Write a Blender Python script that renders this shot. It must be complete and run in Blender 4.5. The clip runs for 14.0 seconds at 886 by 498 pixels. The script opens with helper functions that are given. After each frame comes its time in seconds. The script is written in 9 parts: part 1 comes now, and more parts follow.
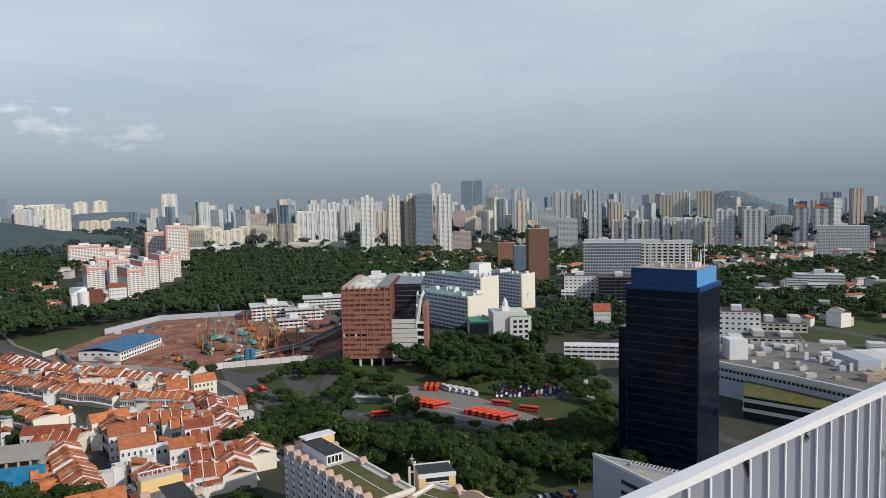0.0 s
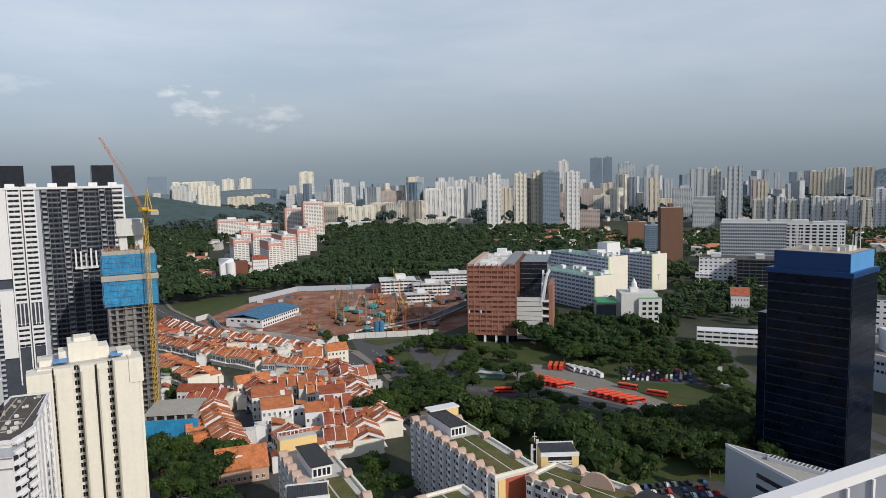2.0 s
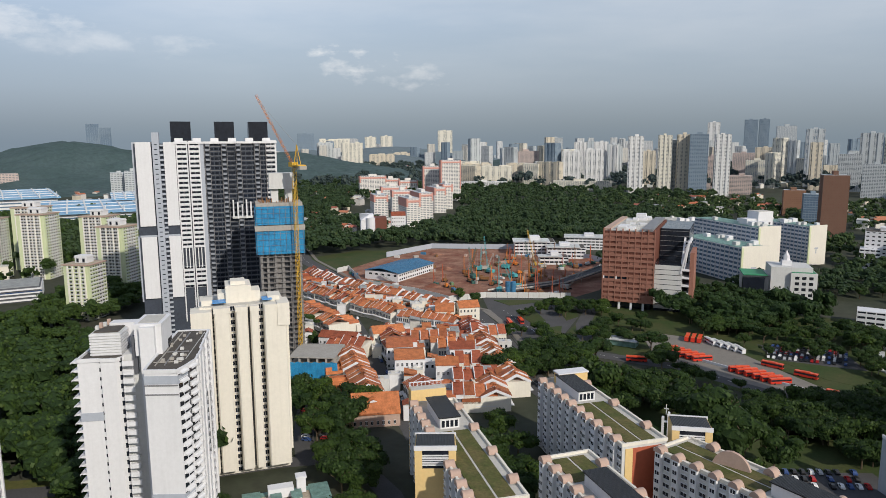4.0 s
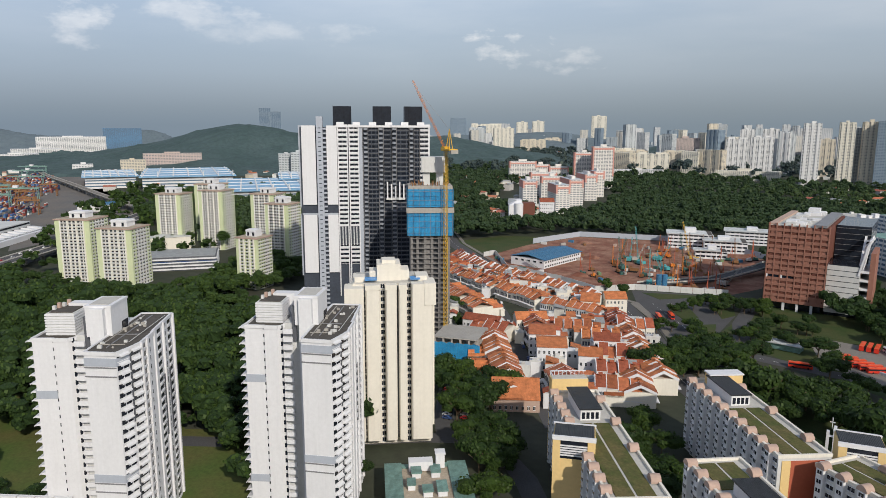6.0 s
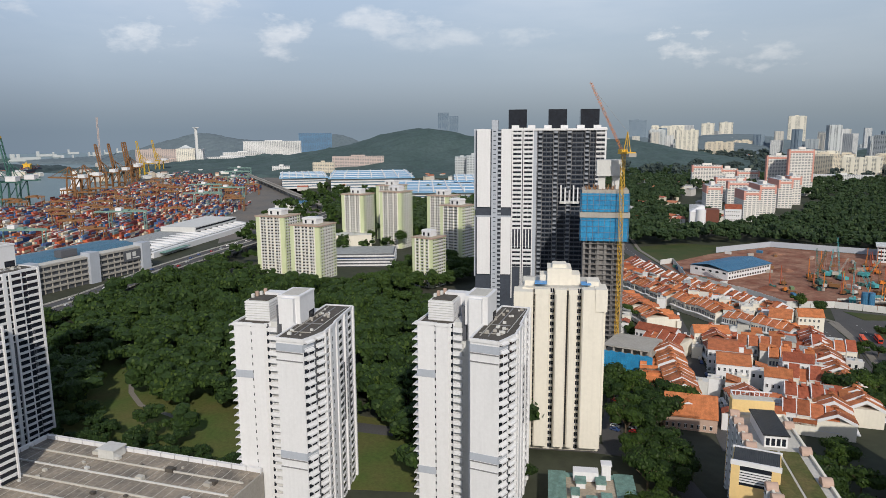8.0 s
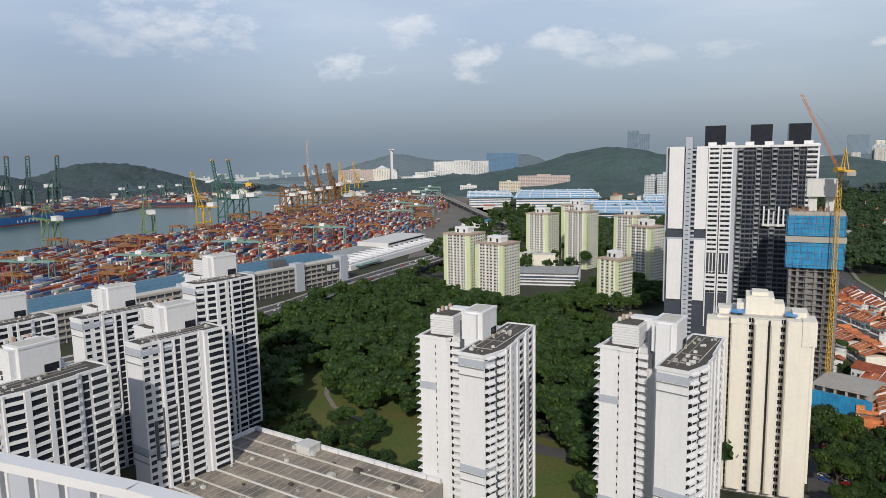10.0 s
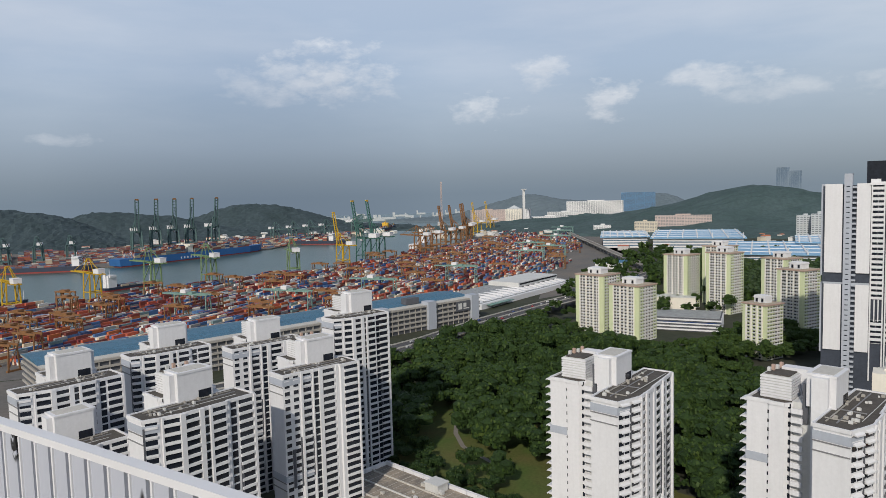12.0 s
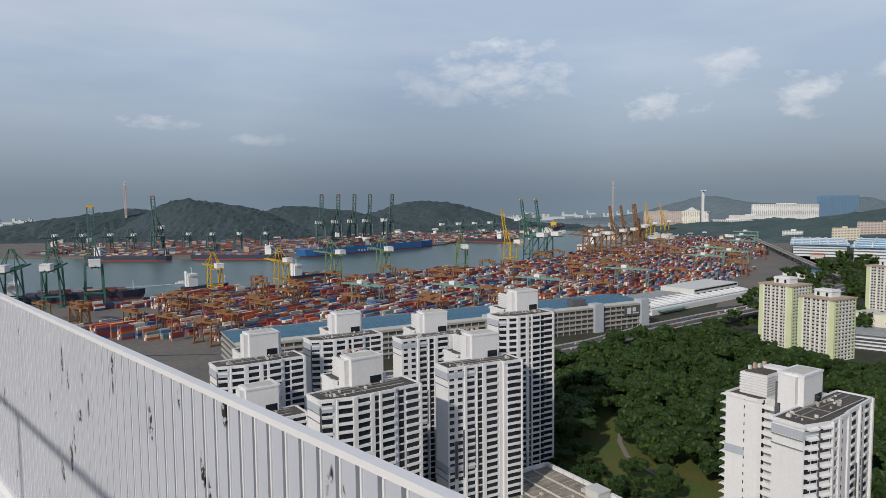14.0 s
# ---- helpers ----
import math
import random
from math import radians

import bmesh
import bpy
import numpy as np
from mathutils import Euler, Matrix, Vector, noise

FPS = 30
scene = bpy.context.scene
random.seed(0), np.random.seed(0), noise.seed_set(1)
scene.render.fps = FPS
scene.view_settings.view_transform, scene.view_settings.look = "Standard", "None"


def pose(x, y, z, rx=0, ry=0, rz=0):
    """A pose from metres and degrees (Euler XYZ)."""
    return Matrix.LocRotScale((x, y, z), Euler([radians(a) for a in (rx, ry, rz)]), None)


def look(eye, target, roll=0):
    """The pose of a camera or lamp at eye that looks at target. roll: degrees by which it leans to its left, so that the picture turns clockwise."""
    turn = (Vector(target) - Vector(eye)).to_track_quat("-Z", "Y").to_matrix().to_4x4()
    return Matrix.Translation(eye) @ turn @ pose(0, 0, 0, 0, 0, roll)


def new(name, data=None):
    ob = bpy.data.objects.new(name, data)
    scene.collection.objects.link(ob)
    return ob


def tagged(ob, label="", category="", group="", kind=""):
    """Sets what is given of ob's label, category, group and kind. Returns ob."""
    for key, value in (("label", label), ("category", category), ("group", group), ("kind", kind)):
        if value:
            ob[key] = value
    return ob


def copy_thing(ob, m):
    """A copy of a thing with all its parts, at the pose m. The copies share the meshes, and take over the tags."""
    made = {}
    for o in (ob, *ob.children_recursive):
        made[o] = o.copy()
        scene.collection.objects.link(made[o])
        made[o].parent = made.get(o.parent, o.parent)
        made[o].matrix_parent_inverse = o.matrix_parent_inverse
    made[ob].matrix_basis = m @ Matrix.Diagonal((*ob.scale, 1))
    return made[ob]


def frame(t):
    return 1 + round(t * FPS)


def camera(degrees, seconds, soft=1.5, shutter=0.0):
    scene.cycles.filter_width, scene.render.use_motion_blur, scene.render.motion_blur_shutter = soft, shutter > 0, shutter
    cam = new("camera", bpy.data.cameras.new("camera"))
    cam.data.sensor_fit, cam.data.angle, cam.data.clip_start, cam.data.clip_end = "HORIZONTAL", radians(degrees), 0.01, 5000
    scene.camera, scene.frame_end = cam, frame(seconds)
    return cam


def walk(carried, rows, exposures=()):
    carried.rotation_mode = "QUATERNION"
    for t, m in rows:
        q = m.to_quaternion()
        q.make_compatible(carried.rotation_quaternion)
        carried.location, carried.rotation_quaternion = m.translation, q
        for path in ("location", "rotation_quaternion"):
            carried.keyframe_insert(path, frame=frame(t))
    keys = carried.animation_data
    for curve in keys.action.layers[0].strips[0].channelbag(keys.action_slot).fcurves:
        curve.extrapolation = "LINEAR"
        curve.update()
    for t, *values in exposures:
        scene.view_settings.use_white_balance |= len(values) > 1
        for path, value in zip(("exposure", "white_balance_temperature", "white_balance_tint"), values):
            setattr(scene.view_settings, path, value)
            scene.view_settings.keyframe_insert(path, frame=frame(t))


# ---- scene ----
# Lookout deck 128 m above a city: x, y in metres from the viewer, z up from the street.
EYE, ARM = 130.0, 0.12
cam = camera(65.46, 14.0, soft=0.85)
# seconds, yaw, pitch, roll
TURNS = [
    (0, -0.02, -4.15, 1.19),
    (0.5, 2.90, -4.28, 1.17),
    (1, 5.24, -4.83, 1.14),
    (1.5, 7.43, -5.10, 1.18),
    (2, 10.45, -5.80, 1.19),
    (2.5, 12.74, -6.51, 1.03),
    (3, 15.59, -7.48, 0.79),
    (5.5, 31.11, -10.27, -0.05),
    (6, 34.15, -10.13, -0.18),
    (6.5, 36.80, -9.75, -0.57),
    (7, 40.84, -9.85, -0.24),
    (7.5, 44.76, -9.87, 0.16),
    (10, 63.66, -8.08, 1.05),
    (10.5, 67.99, -6.72, 1.58),
    (11, 71.68, -5.54, 1.70),
    (11.5, 73.94, -4.33, 1.71),
    (12, 74.55, -4.55, 1.48),
    (12.5, 75.79, -4.46, 1.21),
    (13, 80.16, -3.98, 1.56),
    (13.5, 85.62, -4.48, 0.84),
    (14, 88.51, -4.40, 0.56),
]
walk(cam, [(t, pose(-ARM * math.sin(radians(yaw)), ARM * math.cos(radians(yaw)), EYE, 90 + pitch, roll, yaw))
           for t, yaw, pitch, roll in TURNS],
     [(0, -0.03), (9.0, -0.05), (10.5, -0.04), (11.4, -0.12), (12.2, -0.2), (14.0, -0.22)])

# ---- light ----
SUN_AZ, SUN_EL = 237.0, 32.0      # degrees: counter-clockwise from +y, above the horizon
sun_dir = Vector((-math.sin(radians(SUN_AZ)) * math.cos(radians(SUN_EL)), math.cos(radians(SUN_AZ)) * math.cos(radians(SUN_EL)), math.sin(radians(SUN_EL))))
sun = new("sun", bpy.data.lights.new("sun", "SUN"))
sun.data.energy, sun.data.angle, sun.data.color = 3.45, radians(0.9), (1.0, 0.93, 0.82)
sun.matrix_world = look(sun_dir * 900, (0, 0, 0))


class Nodes:
    """Short hand for a node tree."""
    def __init__(self, tree):
        self.t = tree
        tree.nodes.clear()

    def add(self, kind, links=None, **props):
        n = self.t.nodes.new(kind)
        if "operation" in props:
            n.operation = props["operation"]
        if "use_clamp" in props:
            n.use_clamp = props["use_clamp"]
        if "data_type" in props:
            n.data_type, n.blend_type = props["data_type"], props["blend_type"]
        for key, value in (links or {}).items():
            if isinstance(value, bpy.types.NodeSocket):
                self.t.links.new(value, n.inputs[key])
            else:
                n.inputs[key].default_value = value
        return n

    def ramp(self, fac, stops, interp="LINEAR"):
        n = self.add("ShaderNodeValToRGB", {0: fac})
        n.color_ramp.interpolation = interp
        while len(n.color_ramp.elements) < len(stops):
            n.color_ramp.elements.new(0.5)
        for e, (p, c) in zip(n.color_ramp.elements, stops):
            e.position, e.color = p, (*c, 1) if len(c) == 3 else c
        return n.outputs[0]

    def math(self, op, a, b=0.0, clamp=False):
        return self.add("ShaderNodeMath", {0: a, 1: b}, operation=op, use_clamp=clamp).outputs[0]

    def noise(self, vec, scale, detail=4, rough=0.55):
        links = {"Scale": scale, "Detail": detail, "Roughness": rough}
        if vec is not None:
            links["Vector"] = vec
        return self.add("ShaderNodeTexNoise", links).outputs[0]

    def mix(self, fac, a, b, blend="MIX"):
        n = self.add("ShaderNodeMix", data_type="RGBA", blend_type=blend)
        for k, value in ((0, fac), (6, a), (7, b)):
            if isinstance(value, bpy.types.NodeSocket):
                self.t.links.new(value, n.inputs[k])
            elif k == 0:
                n.inputs[k].default_value = value
            else:
                n.inputs[k].default_value = (*value, 1)
        return n.outputs[2]


world = bpy.data.worlds.new("sky")
scene.world = world
world.use_nodes = True
W = Nodes(world.node_tree)
way = W.add("ShaderNodeTexCoord").outputs["Generated"]
sep = W.add("ShaderNodeSeparateXYZ", {0: way})
up = sep.outputs[2]
sky = W.add("ShaderNodeTexSky")
sky.sky_type, sky.sun_disc, sky.sun_elevation, sky.sun_rotation = "NISHITA", False, radians(SUN_EL), radians(-SUN_AZ)
sky.air_density, sky.dust_density = 1.4, 3.0
# hazy veil of thin high cloud, thickest at the horizon
veil = W.ramp(up, [(0.0, (0.215, 0.265, 0.305)), (0.022, (0.24, 0.29, 0.33)), (0.07, (0.31, 0.37, 0.435)), (0.17, (0.39, 0.465, 0.56)),
                   (0.34, (0.50, 0.555, 0.63)), (0.6, (0.24, 0.30, 0.40)), (1.0, (0.12, 0.17, 0.27))])
flat = W.add("ShaderNodeMapping", {"Vector": way, "Scale": (1.0, 1.0, 2.2)}).outputs[0]
streaks = W.noise(W.add("ShaderNodeMapping", {"Vector": way, "Scale": (1.0, 1.0, 5.0)}).outputs[0], 2.3, 6, 0.55)
streak_f = W.math("MULTIPLY", W.ramp(streaks, [(0.42, (0, 0, 0)), (0.72, (1, 1, 1))]), W.ramp(up, [(0.05, (0, 0, 0)), (0.2, (1, 1, 1)), (0.45, (1, 1, 1)), (0.7, (0, 0, 0))]))
veil = W.mix(W.math("MULTIPLY", streak_f, 0.55), veil, (0.66, 0.67, 0.69))


def puff(base, az, el, wide, tall, strength, scale):
    """A cumulus of broken edge round one direction of the sky."""
    d = Vector((-math.sin(radians(az)) * math.cos(radians(el)), math.cos(radians(az)) * math.cos(radians(el)), math.sin(radians(el))))
    side = Vector((math.cos(radians(az)), math.sin(radians(az)), 0))
    a = W.add("ShaderNodeVectorMath", {0: way, 1: side}, operation="DOT_PRODUCT").outputs["Value"]
    h = W.math("SUBTRACT", up, d.z)
    r2 = W.math("ADD", W.math("POWER", W.math("DIVIDE", a, radians(wide)), 2.0), W.math("POWER", W.math("DIVIDE", h, radians(tall)), 2.0))
    front = W.math("GREATER_THAN", W.add("ShaderNodeVectorMath", {0: way, 1: d}, operation="DOT_PRODUCT").outputs["Value"], 0.5)
    body = W.math("SUBTRACT", W.math("ADD", 0.58, W.math("MULTIPLY", W.math("SUBTRACT", W.noise(flat, scale, 6, 0.6), 0.5), 3.4)), W.math("MULTIPLY", r2, 0.42))
    f = W.math("MULTIPLY", W.math("MULTIPLY", W.ramp(body, [(0.15, (0, 0, 0)), (0.45, (0.42, 0.42, 0.42)), (0.85, (1, 1, 1))]), front), strength)
    lit = W.math("ADD", W.math("MULTIPLY", h, 9.0), W.math("MULTIPLY", W.noise(flat, scale * 2.2, 5, 0.6), 1.0), True)
    return W.mix(f, base, W.mix(lit, (0.50, 0.53, 0.575), (0.80, 0.785, 0.765)))


for args in ((28.8, 6.2, 2.9, 1.1, 0.9, 22), (24.2, 5.2, 2.2, 1.0, 0.5, 24), (83.6, 9.8, 4.6, 2.3, 1.0, 17), (88.6, 9.0, 3.0, 1.6, 0.6, 19), (66.4, 9.6, 1.9, 1.3, 0.8, 22),
             (71.2, 6.9, 2.8, 1.2, 0.85, 22), (60.6, 7.4, 2.2, 1.5, 0.85, 22), (53.0, 8.2, 5.2, 1.0, 0.7, 18), (47, 7.0, 5.5, 0.9, 0.5, 14), (111, 5.8, 2.6, 0.55, 0.55, 22), (103, 4.7, 2.2, 0.45, 0.4, 22)):
    veil = puff(veil, *args)
total = W.mix(1.0, W.mix(1.0, sky.outputs[0], (0.018, 0.018, 0.018), "MULTIPLY"), veil, "ADD")
# the sky deepens away from the sun's side
deep = W.ramp(W.math("MULTIPLY", sep.outputs[0], -1.0), [(0.2, (0.99, 1.0, 1.03)), (0.6, (1.06, 1.08, 1.13)), (0.88, (0.97, 1.01, 1.10)), (0.965, (0.97, 1.02, 1.12)), (1.0, (0.82, 0.88, 1.0))])
total = W.mix(1.0, total, deep, "MULTIPLY")
W.add("ShaderNodeOutputWorld", {0: W.add("ShaderNodeBackground", {"Color": total, "Strength": 1.0}).outputs[0]})


# ---- materials ----
def material(name, color, rough=0.8, spread=0.16, big=0.12, fine=1.2, metal=0.0, bump=0.0, tint=None, per_object=0.0, per_island=0.0, streak=0.0, spec=0.3):
    """A worn surface: colour varied at a large and a small scale, a little relief, optional rain streaks and piece-to-piece variation."""
    m = bpy.data.materials.new(name)
    m.use_nodes = True
    n = Nodes(m.node_tree)
    pos = n.add("ShaderNodeNewGeometry")
    where = pos.outputs["Position"]
    c2 = tint or tuple(c * 0.72 for c in color)
    f = n.ramp(n.noise(where, big, 5), [(0.35, (0, 0, 0)), (0.68, (1, 1, 1))])
    col = n.mix(n.math("MULTIPLY", f, spread * 3), color, c2)
    g = n.noise(where, fine, 6, 0.65)
    col = n.mix(1.0, col, n.ramp(g, [(0.25, (1 - spread,) * 3), (0.75, (1 + spread,) * 3)]), "MULTIPLY")
    if streak:
        tall = n.add("ShaderNodeMapping", {"Vector": where, "Scale": (0.9, 0.9, 0.05)}).outputs[0]
        s = n.ramp(n.noise(tall, 1.0, 5, 0.6), [(0.45, (0, 0, 0)), (0.75, (1, 1, 1))])
        col = n.mix(n.math("MULTIPLY", s, streak), col, tuple(c * 0.55 for c in color))
    if per_object:
        r = n.add("ShaderNodeObjectInfo").outputs["Random"]
        col = n.mix(1.0, col, n.ramp(r, [(0, (1 - per_object,) * 3), (1, (1 + per_object,) * 3)]), "MULTIPLY")
    if per_island:
        r = pos.outputs["Random Per Island"]
        col = n.mix(1.0, col, n.ramp(r, [(0, (1 - per_island,) * 3), (1, (1 + per_island,) * 3)]), "MULTIPLY")
    links = {"Base Color": col, "Roughness": rough, "Metallic": metal, "Specular IOR Level": spec}
    if bump:
        links["Normal"] = n.add("ShaderNodeBump", {"Height": g, "Strength": bump, "Distance": 0.05}).outputs[0]
    n.add("ShaderNodeOutputMaterial", {0: n.add("ShaderNodeBsdfPrincipled", links).outputs[0]})
    return m


def palette_material(name, colours, rough=0.7, by_object=False, spread=0.15, fine=0.8):
    """Pieces that each take one colour out of a set."""
    m = bpy.data.materials.new(name)
    m.use_nodes = True
    n = Nodes(m.node_tree)
    pos = n.add("ShaderNodeNewGeometry")
    r = n.add("ShaderNodeObjectInfo").outputs["Random"] if by_object else pos.outputs["Random Per Island"]
    col = n.ramp(r, [(i / len(colours), c) for i, c in enumerate(colours)], "CONSTANT")
    g = n.noise(pos.outputs["Position"], fine, 6, 0.65)
    col = n.mix(1.0, col, n.ramp(g, [(0.25, (1 - spread,) * 3), (0.75, (1 + spread,) * 3)]), "MULTIPLY")
    n.add("ShaderNodeOutputMaterial", {0: n.add("ShaderNodeBsdfPrincipled", {"Base Color": col, "Roughness": rough, "Specular IOR Level": 0.25}).outputs[0]})
    return m


def ribbed(name, color, across, step, rough=0.7, spread=0.22, depth=0.08, per_object=0.1, metal=0.0):
    """Roofing with ribs or tile courses that run down the slope; across: object axis that counts the ribs."""
    m = bpy.data.materials.new(name)
    m.use_nodes = True
    n = Nodes(m.node_tree)
    obj = n.add("ShaderNodeTexCoord").outputs["Object"]
    s = n.add("ShaderNodeSeparateXYZ", {0: obj})
    wave = n.math("SINE", n.math("MULTIPLY", s.outputs[across], 2 * math.pi / step))
    g = n.noise(obj, 0.35, 5, 0.6)
    h = n.noise(obj, 2.5, 6, 0.7)
    col = n.mix(n.ramp(g, [(0.35, (0, 0, 0)), (0.7, (1, 1, 1))]), color, tuple(c * 0.6 for c in color))
    col = n.mix(1.0, col, n.ramp(h, [(0.25, (1 - spread,) * 3), (0.75, (1 + spread,) * 3)]), "MULTIPLY")
    r = n.add("ShaderNodeObjectInfo").outputs["Random"]
    col = n.mix(1.0, col, n.ramp(r, [(0, (1 - per_object,) * 3), (1, (1 + per_object,) * 3)]), "MULTIPLY")
    b = n.add("ShaderNodeBump", {"Height": n.math("ADD", wave, n.math("MULTIPLY", h, 0.6)), "Strength": 0.7, "Distance": depth}).outputs[0]
    n.add("ShaderNodeOutputMaterial", {0: n.add("ShaderNodeBsdfPrincipled", {"Base Color": col, "Roughness": rough, "Metallic": metal, "Normal": b, "Specular IOR Level": 0.25}).outputs[0]})
    return m


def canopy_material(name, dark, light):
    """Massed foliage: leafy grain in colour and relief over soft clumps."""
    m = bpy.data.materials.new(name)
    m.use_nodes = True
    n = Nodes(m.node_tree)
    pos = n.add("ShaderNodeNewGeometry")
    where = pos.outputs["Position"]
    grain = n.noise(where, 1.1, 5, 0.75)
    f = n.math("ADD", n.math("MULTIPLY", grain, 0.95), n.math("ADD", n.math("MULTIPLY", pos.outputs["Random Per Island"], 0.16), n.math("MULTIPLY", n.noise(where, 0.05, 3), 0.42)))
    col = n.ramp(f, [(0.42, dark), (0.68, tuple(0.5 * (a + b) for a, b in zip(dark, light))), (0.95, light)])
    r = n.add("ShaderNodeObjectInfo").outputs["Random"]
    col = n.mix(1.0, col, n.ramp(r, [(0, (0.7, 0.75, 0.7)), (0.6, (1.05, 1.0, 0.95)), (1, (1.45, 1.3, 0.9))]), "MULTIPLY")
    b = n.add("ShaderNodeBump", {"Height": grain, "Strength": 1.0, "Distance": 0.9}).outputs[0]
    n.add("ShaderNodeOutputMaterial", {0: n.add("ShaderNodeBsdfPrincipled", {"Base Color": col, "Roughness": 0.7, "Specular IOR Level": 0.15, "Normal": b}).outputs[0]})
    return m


def leaf_material(name, dark, light, dry=None):
    m = bpy.data.materials.new(name)
    m.use_nodes = True
    n = Nodes(m.node_tree)
    pos = n.add("ShaderNodeNewGeometry")
    f = n.math("ADD", n.math("MULTIPLY", pos.outputs["Random Per Island"], 0.28), n.math("MULTIPLY", n.noise(pos.outputs["Position"], 0.07, 4), 0.85))
    stops = [(0.2, dark), (0.75, light)]
    if dry:
        stops = [(0.2, dark), (0.65, light), (0.92, dry)]
    col = n.ramp(f, stops)
    r = n.add("ShaderNodeObjectInfo").outputs["Random"]
    col = n.mix(1.0, col, n.ramp(r, [(0, (0.7, 0.75, 0.7)), (0.6, (1.05, 1.0, 0.95)), (1, (1.45, 1.3, 0.9))]), "MULTIPLY")
    dif = n.add("ShaderNodeBsdfPrincipled", {"Base Color": col, "Roughness": 0.6, "Specular IOR Level": 0.25}).outputs[0]
    tr = n.add("ShaderNodeBsdfTranslucent", {"Color": col}).outputs[0]
    n.add("ShaderNodeOutputMaterial", {0: n.add("ShaderNodeMixShader", {0: 0.22, 1: dif, 2: tr}).outputs[0]})
    return m


WHITE = material("white_render", (0.69, 0.69, 0.71), 0.75, 0.05, 0.08, 0.9, streak=0.12, bump=0.1)
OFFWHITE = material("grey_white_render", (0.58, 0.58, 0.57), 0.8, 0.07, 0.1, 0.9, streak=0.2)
CREAM = material("cream_render", (0.72, 0.68, 0.60), 0.8, 0.05, 0.08, 0.7, streak=0.14)
GREYBAND = material("blue_grey_paint", (0.40, 0.43, 0.49), 0.75, 0.06, streak=0.1)
# charcoal paint; also fills open interiors, where its dark stands for shade
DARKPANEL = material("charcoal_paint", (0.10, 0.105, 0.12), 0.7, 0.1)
CONCRETE = material("concrete", (0.38, 0.36, 0.33), 0.88, 0.14, 0.15, 1.0, bump=0.2, streak=0.25)
PALE_CONCRETE = material("pale_concrete", (0.52, 0.50, 0.46), 0.85, 0.12, 0.15, 1.0, bump=0.15, streak=0.2)
ROOFDECK = material("weathered_roof_deck", (0.095, 0.085, 0.075), 0.9, 0.3, 0.25, 1.4, bump=0.3)
CONCRETE_DARK = material("weathered_grey_screed", (0.20, 0.19, 0.175), 0.9, 0.3, 0.08, 0.7, tint=(0.12, 0.115, 0.11), bump=0.2)
DECK_STAINED = material("rain_stained_screed", (0.33, 0.28, 0.225), 0.9, 0.34, 0.09, 0.8, tint=(0.15, 0.135, 0.12), bump=0.2)
TAN_DECK = material("stained_tan_screed", (0.42, 0.35, 0.27), 0.9, 0.25, 0.12, 0.9, bump=0.2)
PANE = material("window_glass", (0.022, 0.026, 0.032), 0.12, 0.3, 0.3, 0.5, spec=0.5)
DARKPANE = material("tinted_glass", (0.016, 0.02, 0.03), 0.15, 0.3, 0.25, 0.6, spec=0.5)
FRAME = material("window_frame", (0.22, 0.22, 0.23), 0.5, 0.1)
YELLOWGREEN = material("lime_paint", (0.58, 0.63, 0.40), 0.8, 0.06, 0.1, 0.8, streak=0.12)
LIMEWHITE = material("pale_lime_white_render", (0.78, 0.76, 0.69), 0.8, 0.05, streak=0.1)
WARMWHITE = material("warm_white_render", (0.74, 0.70, 0.62), 0.8, 0.06, streak=0.15)
YELLOW = material("ochre_yellow_paint", (0.72, 0.52, 0.24), 0.8, 0.06, streak=0.08)
SALMON = material("salmon_paint", (0.46, 0.33, 0.27), 0.85, 0.12, 0.2, 0.8)
RUST_RED = material("brick_red_paint", (0.42, 0.11, 0.06), 0.85, 0.1, 0.2, 0.8)
BROWNPANEL = material("red_brown_facade_panel", (0.31, 0.145, 0.105), 0.75, 0.14, 0.15, 0.6, bump=0.2)
# recess shade put into a darker panel brown; also plain dark cladding
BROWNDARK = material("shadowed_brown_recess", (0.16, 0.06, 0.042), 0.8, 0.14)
NAVY = material("navy_blue_panel", (0.009, 0.048, 0.16), 0.4, 0.1)
SKYBLUE = material("sky_blue_panel", (0.10, 0.30, 0.62), 0.4, 0.1)
ASPHALT = material("asphalt", (0.085, 0.083, 0.085), 0.9, 0.2, 0.08, 1.5, bump=0.2)
PAVING = material("footpath_concrete", (0.22, 0.20, 0.175), 0.9, 0.15, 0.2, 1.2)
MARK = material("road_marking", (0.70, 0.70, 0.68), 0.8, 0.15)
GRASS = material("mown_grass", (0.035, 0.06, 0.014), 0.95, 0.22, 0.05, 0.6, tint=(0.075, 0.07, 0.026), bump=0.4)
PARK_GRASS = material("park_lawn", (0.07, 0.105, 0.022), 0.95, 0.25, 0.05, 0.6, tint=(0.12, 0.10, 0.036), bump=0.4)
SOIL = material("red_earth", (0.19, 0.072, 0.045), 0.95, 0.35, 0.06, 0.25, tint=(0.31, 0.17, 0.115), bump=0.5)
LANDGROUND = material("urban_ground", (0.035, 0.043, 0.024), 0.95, 0.3, 0.01, 0.12, tint=(0.06, 0.06, 0.045))
YARD = material("port_yard_paving", (0.13, 0.125, 0.12), 0.9, 0.2, 0.02, 0.2, tint=(0.20, 0.165, 0.135))
TILE = ribbed("terracotta_tile", (0.50, 0.165, 0.075), 0, 0.34, per_object=0.3)
TILE_ORANGE = ribbed("bright_orange_tile", (0.60, 0.21, 0.085), 0, 0.34, per_object=0.25)
TILE_RED = ribbed("dull_red_tile", (0.42, 0.12, 0.065), 0, 0.34, per_object=0.2)
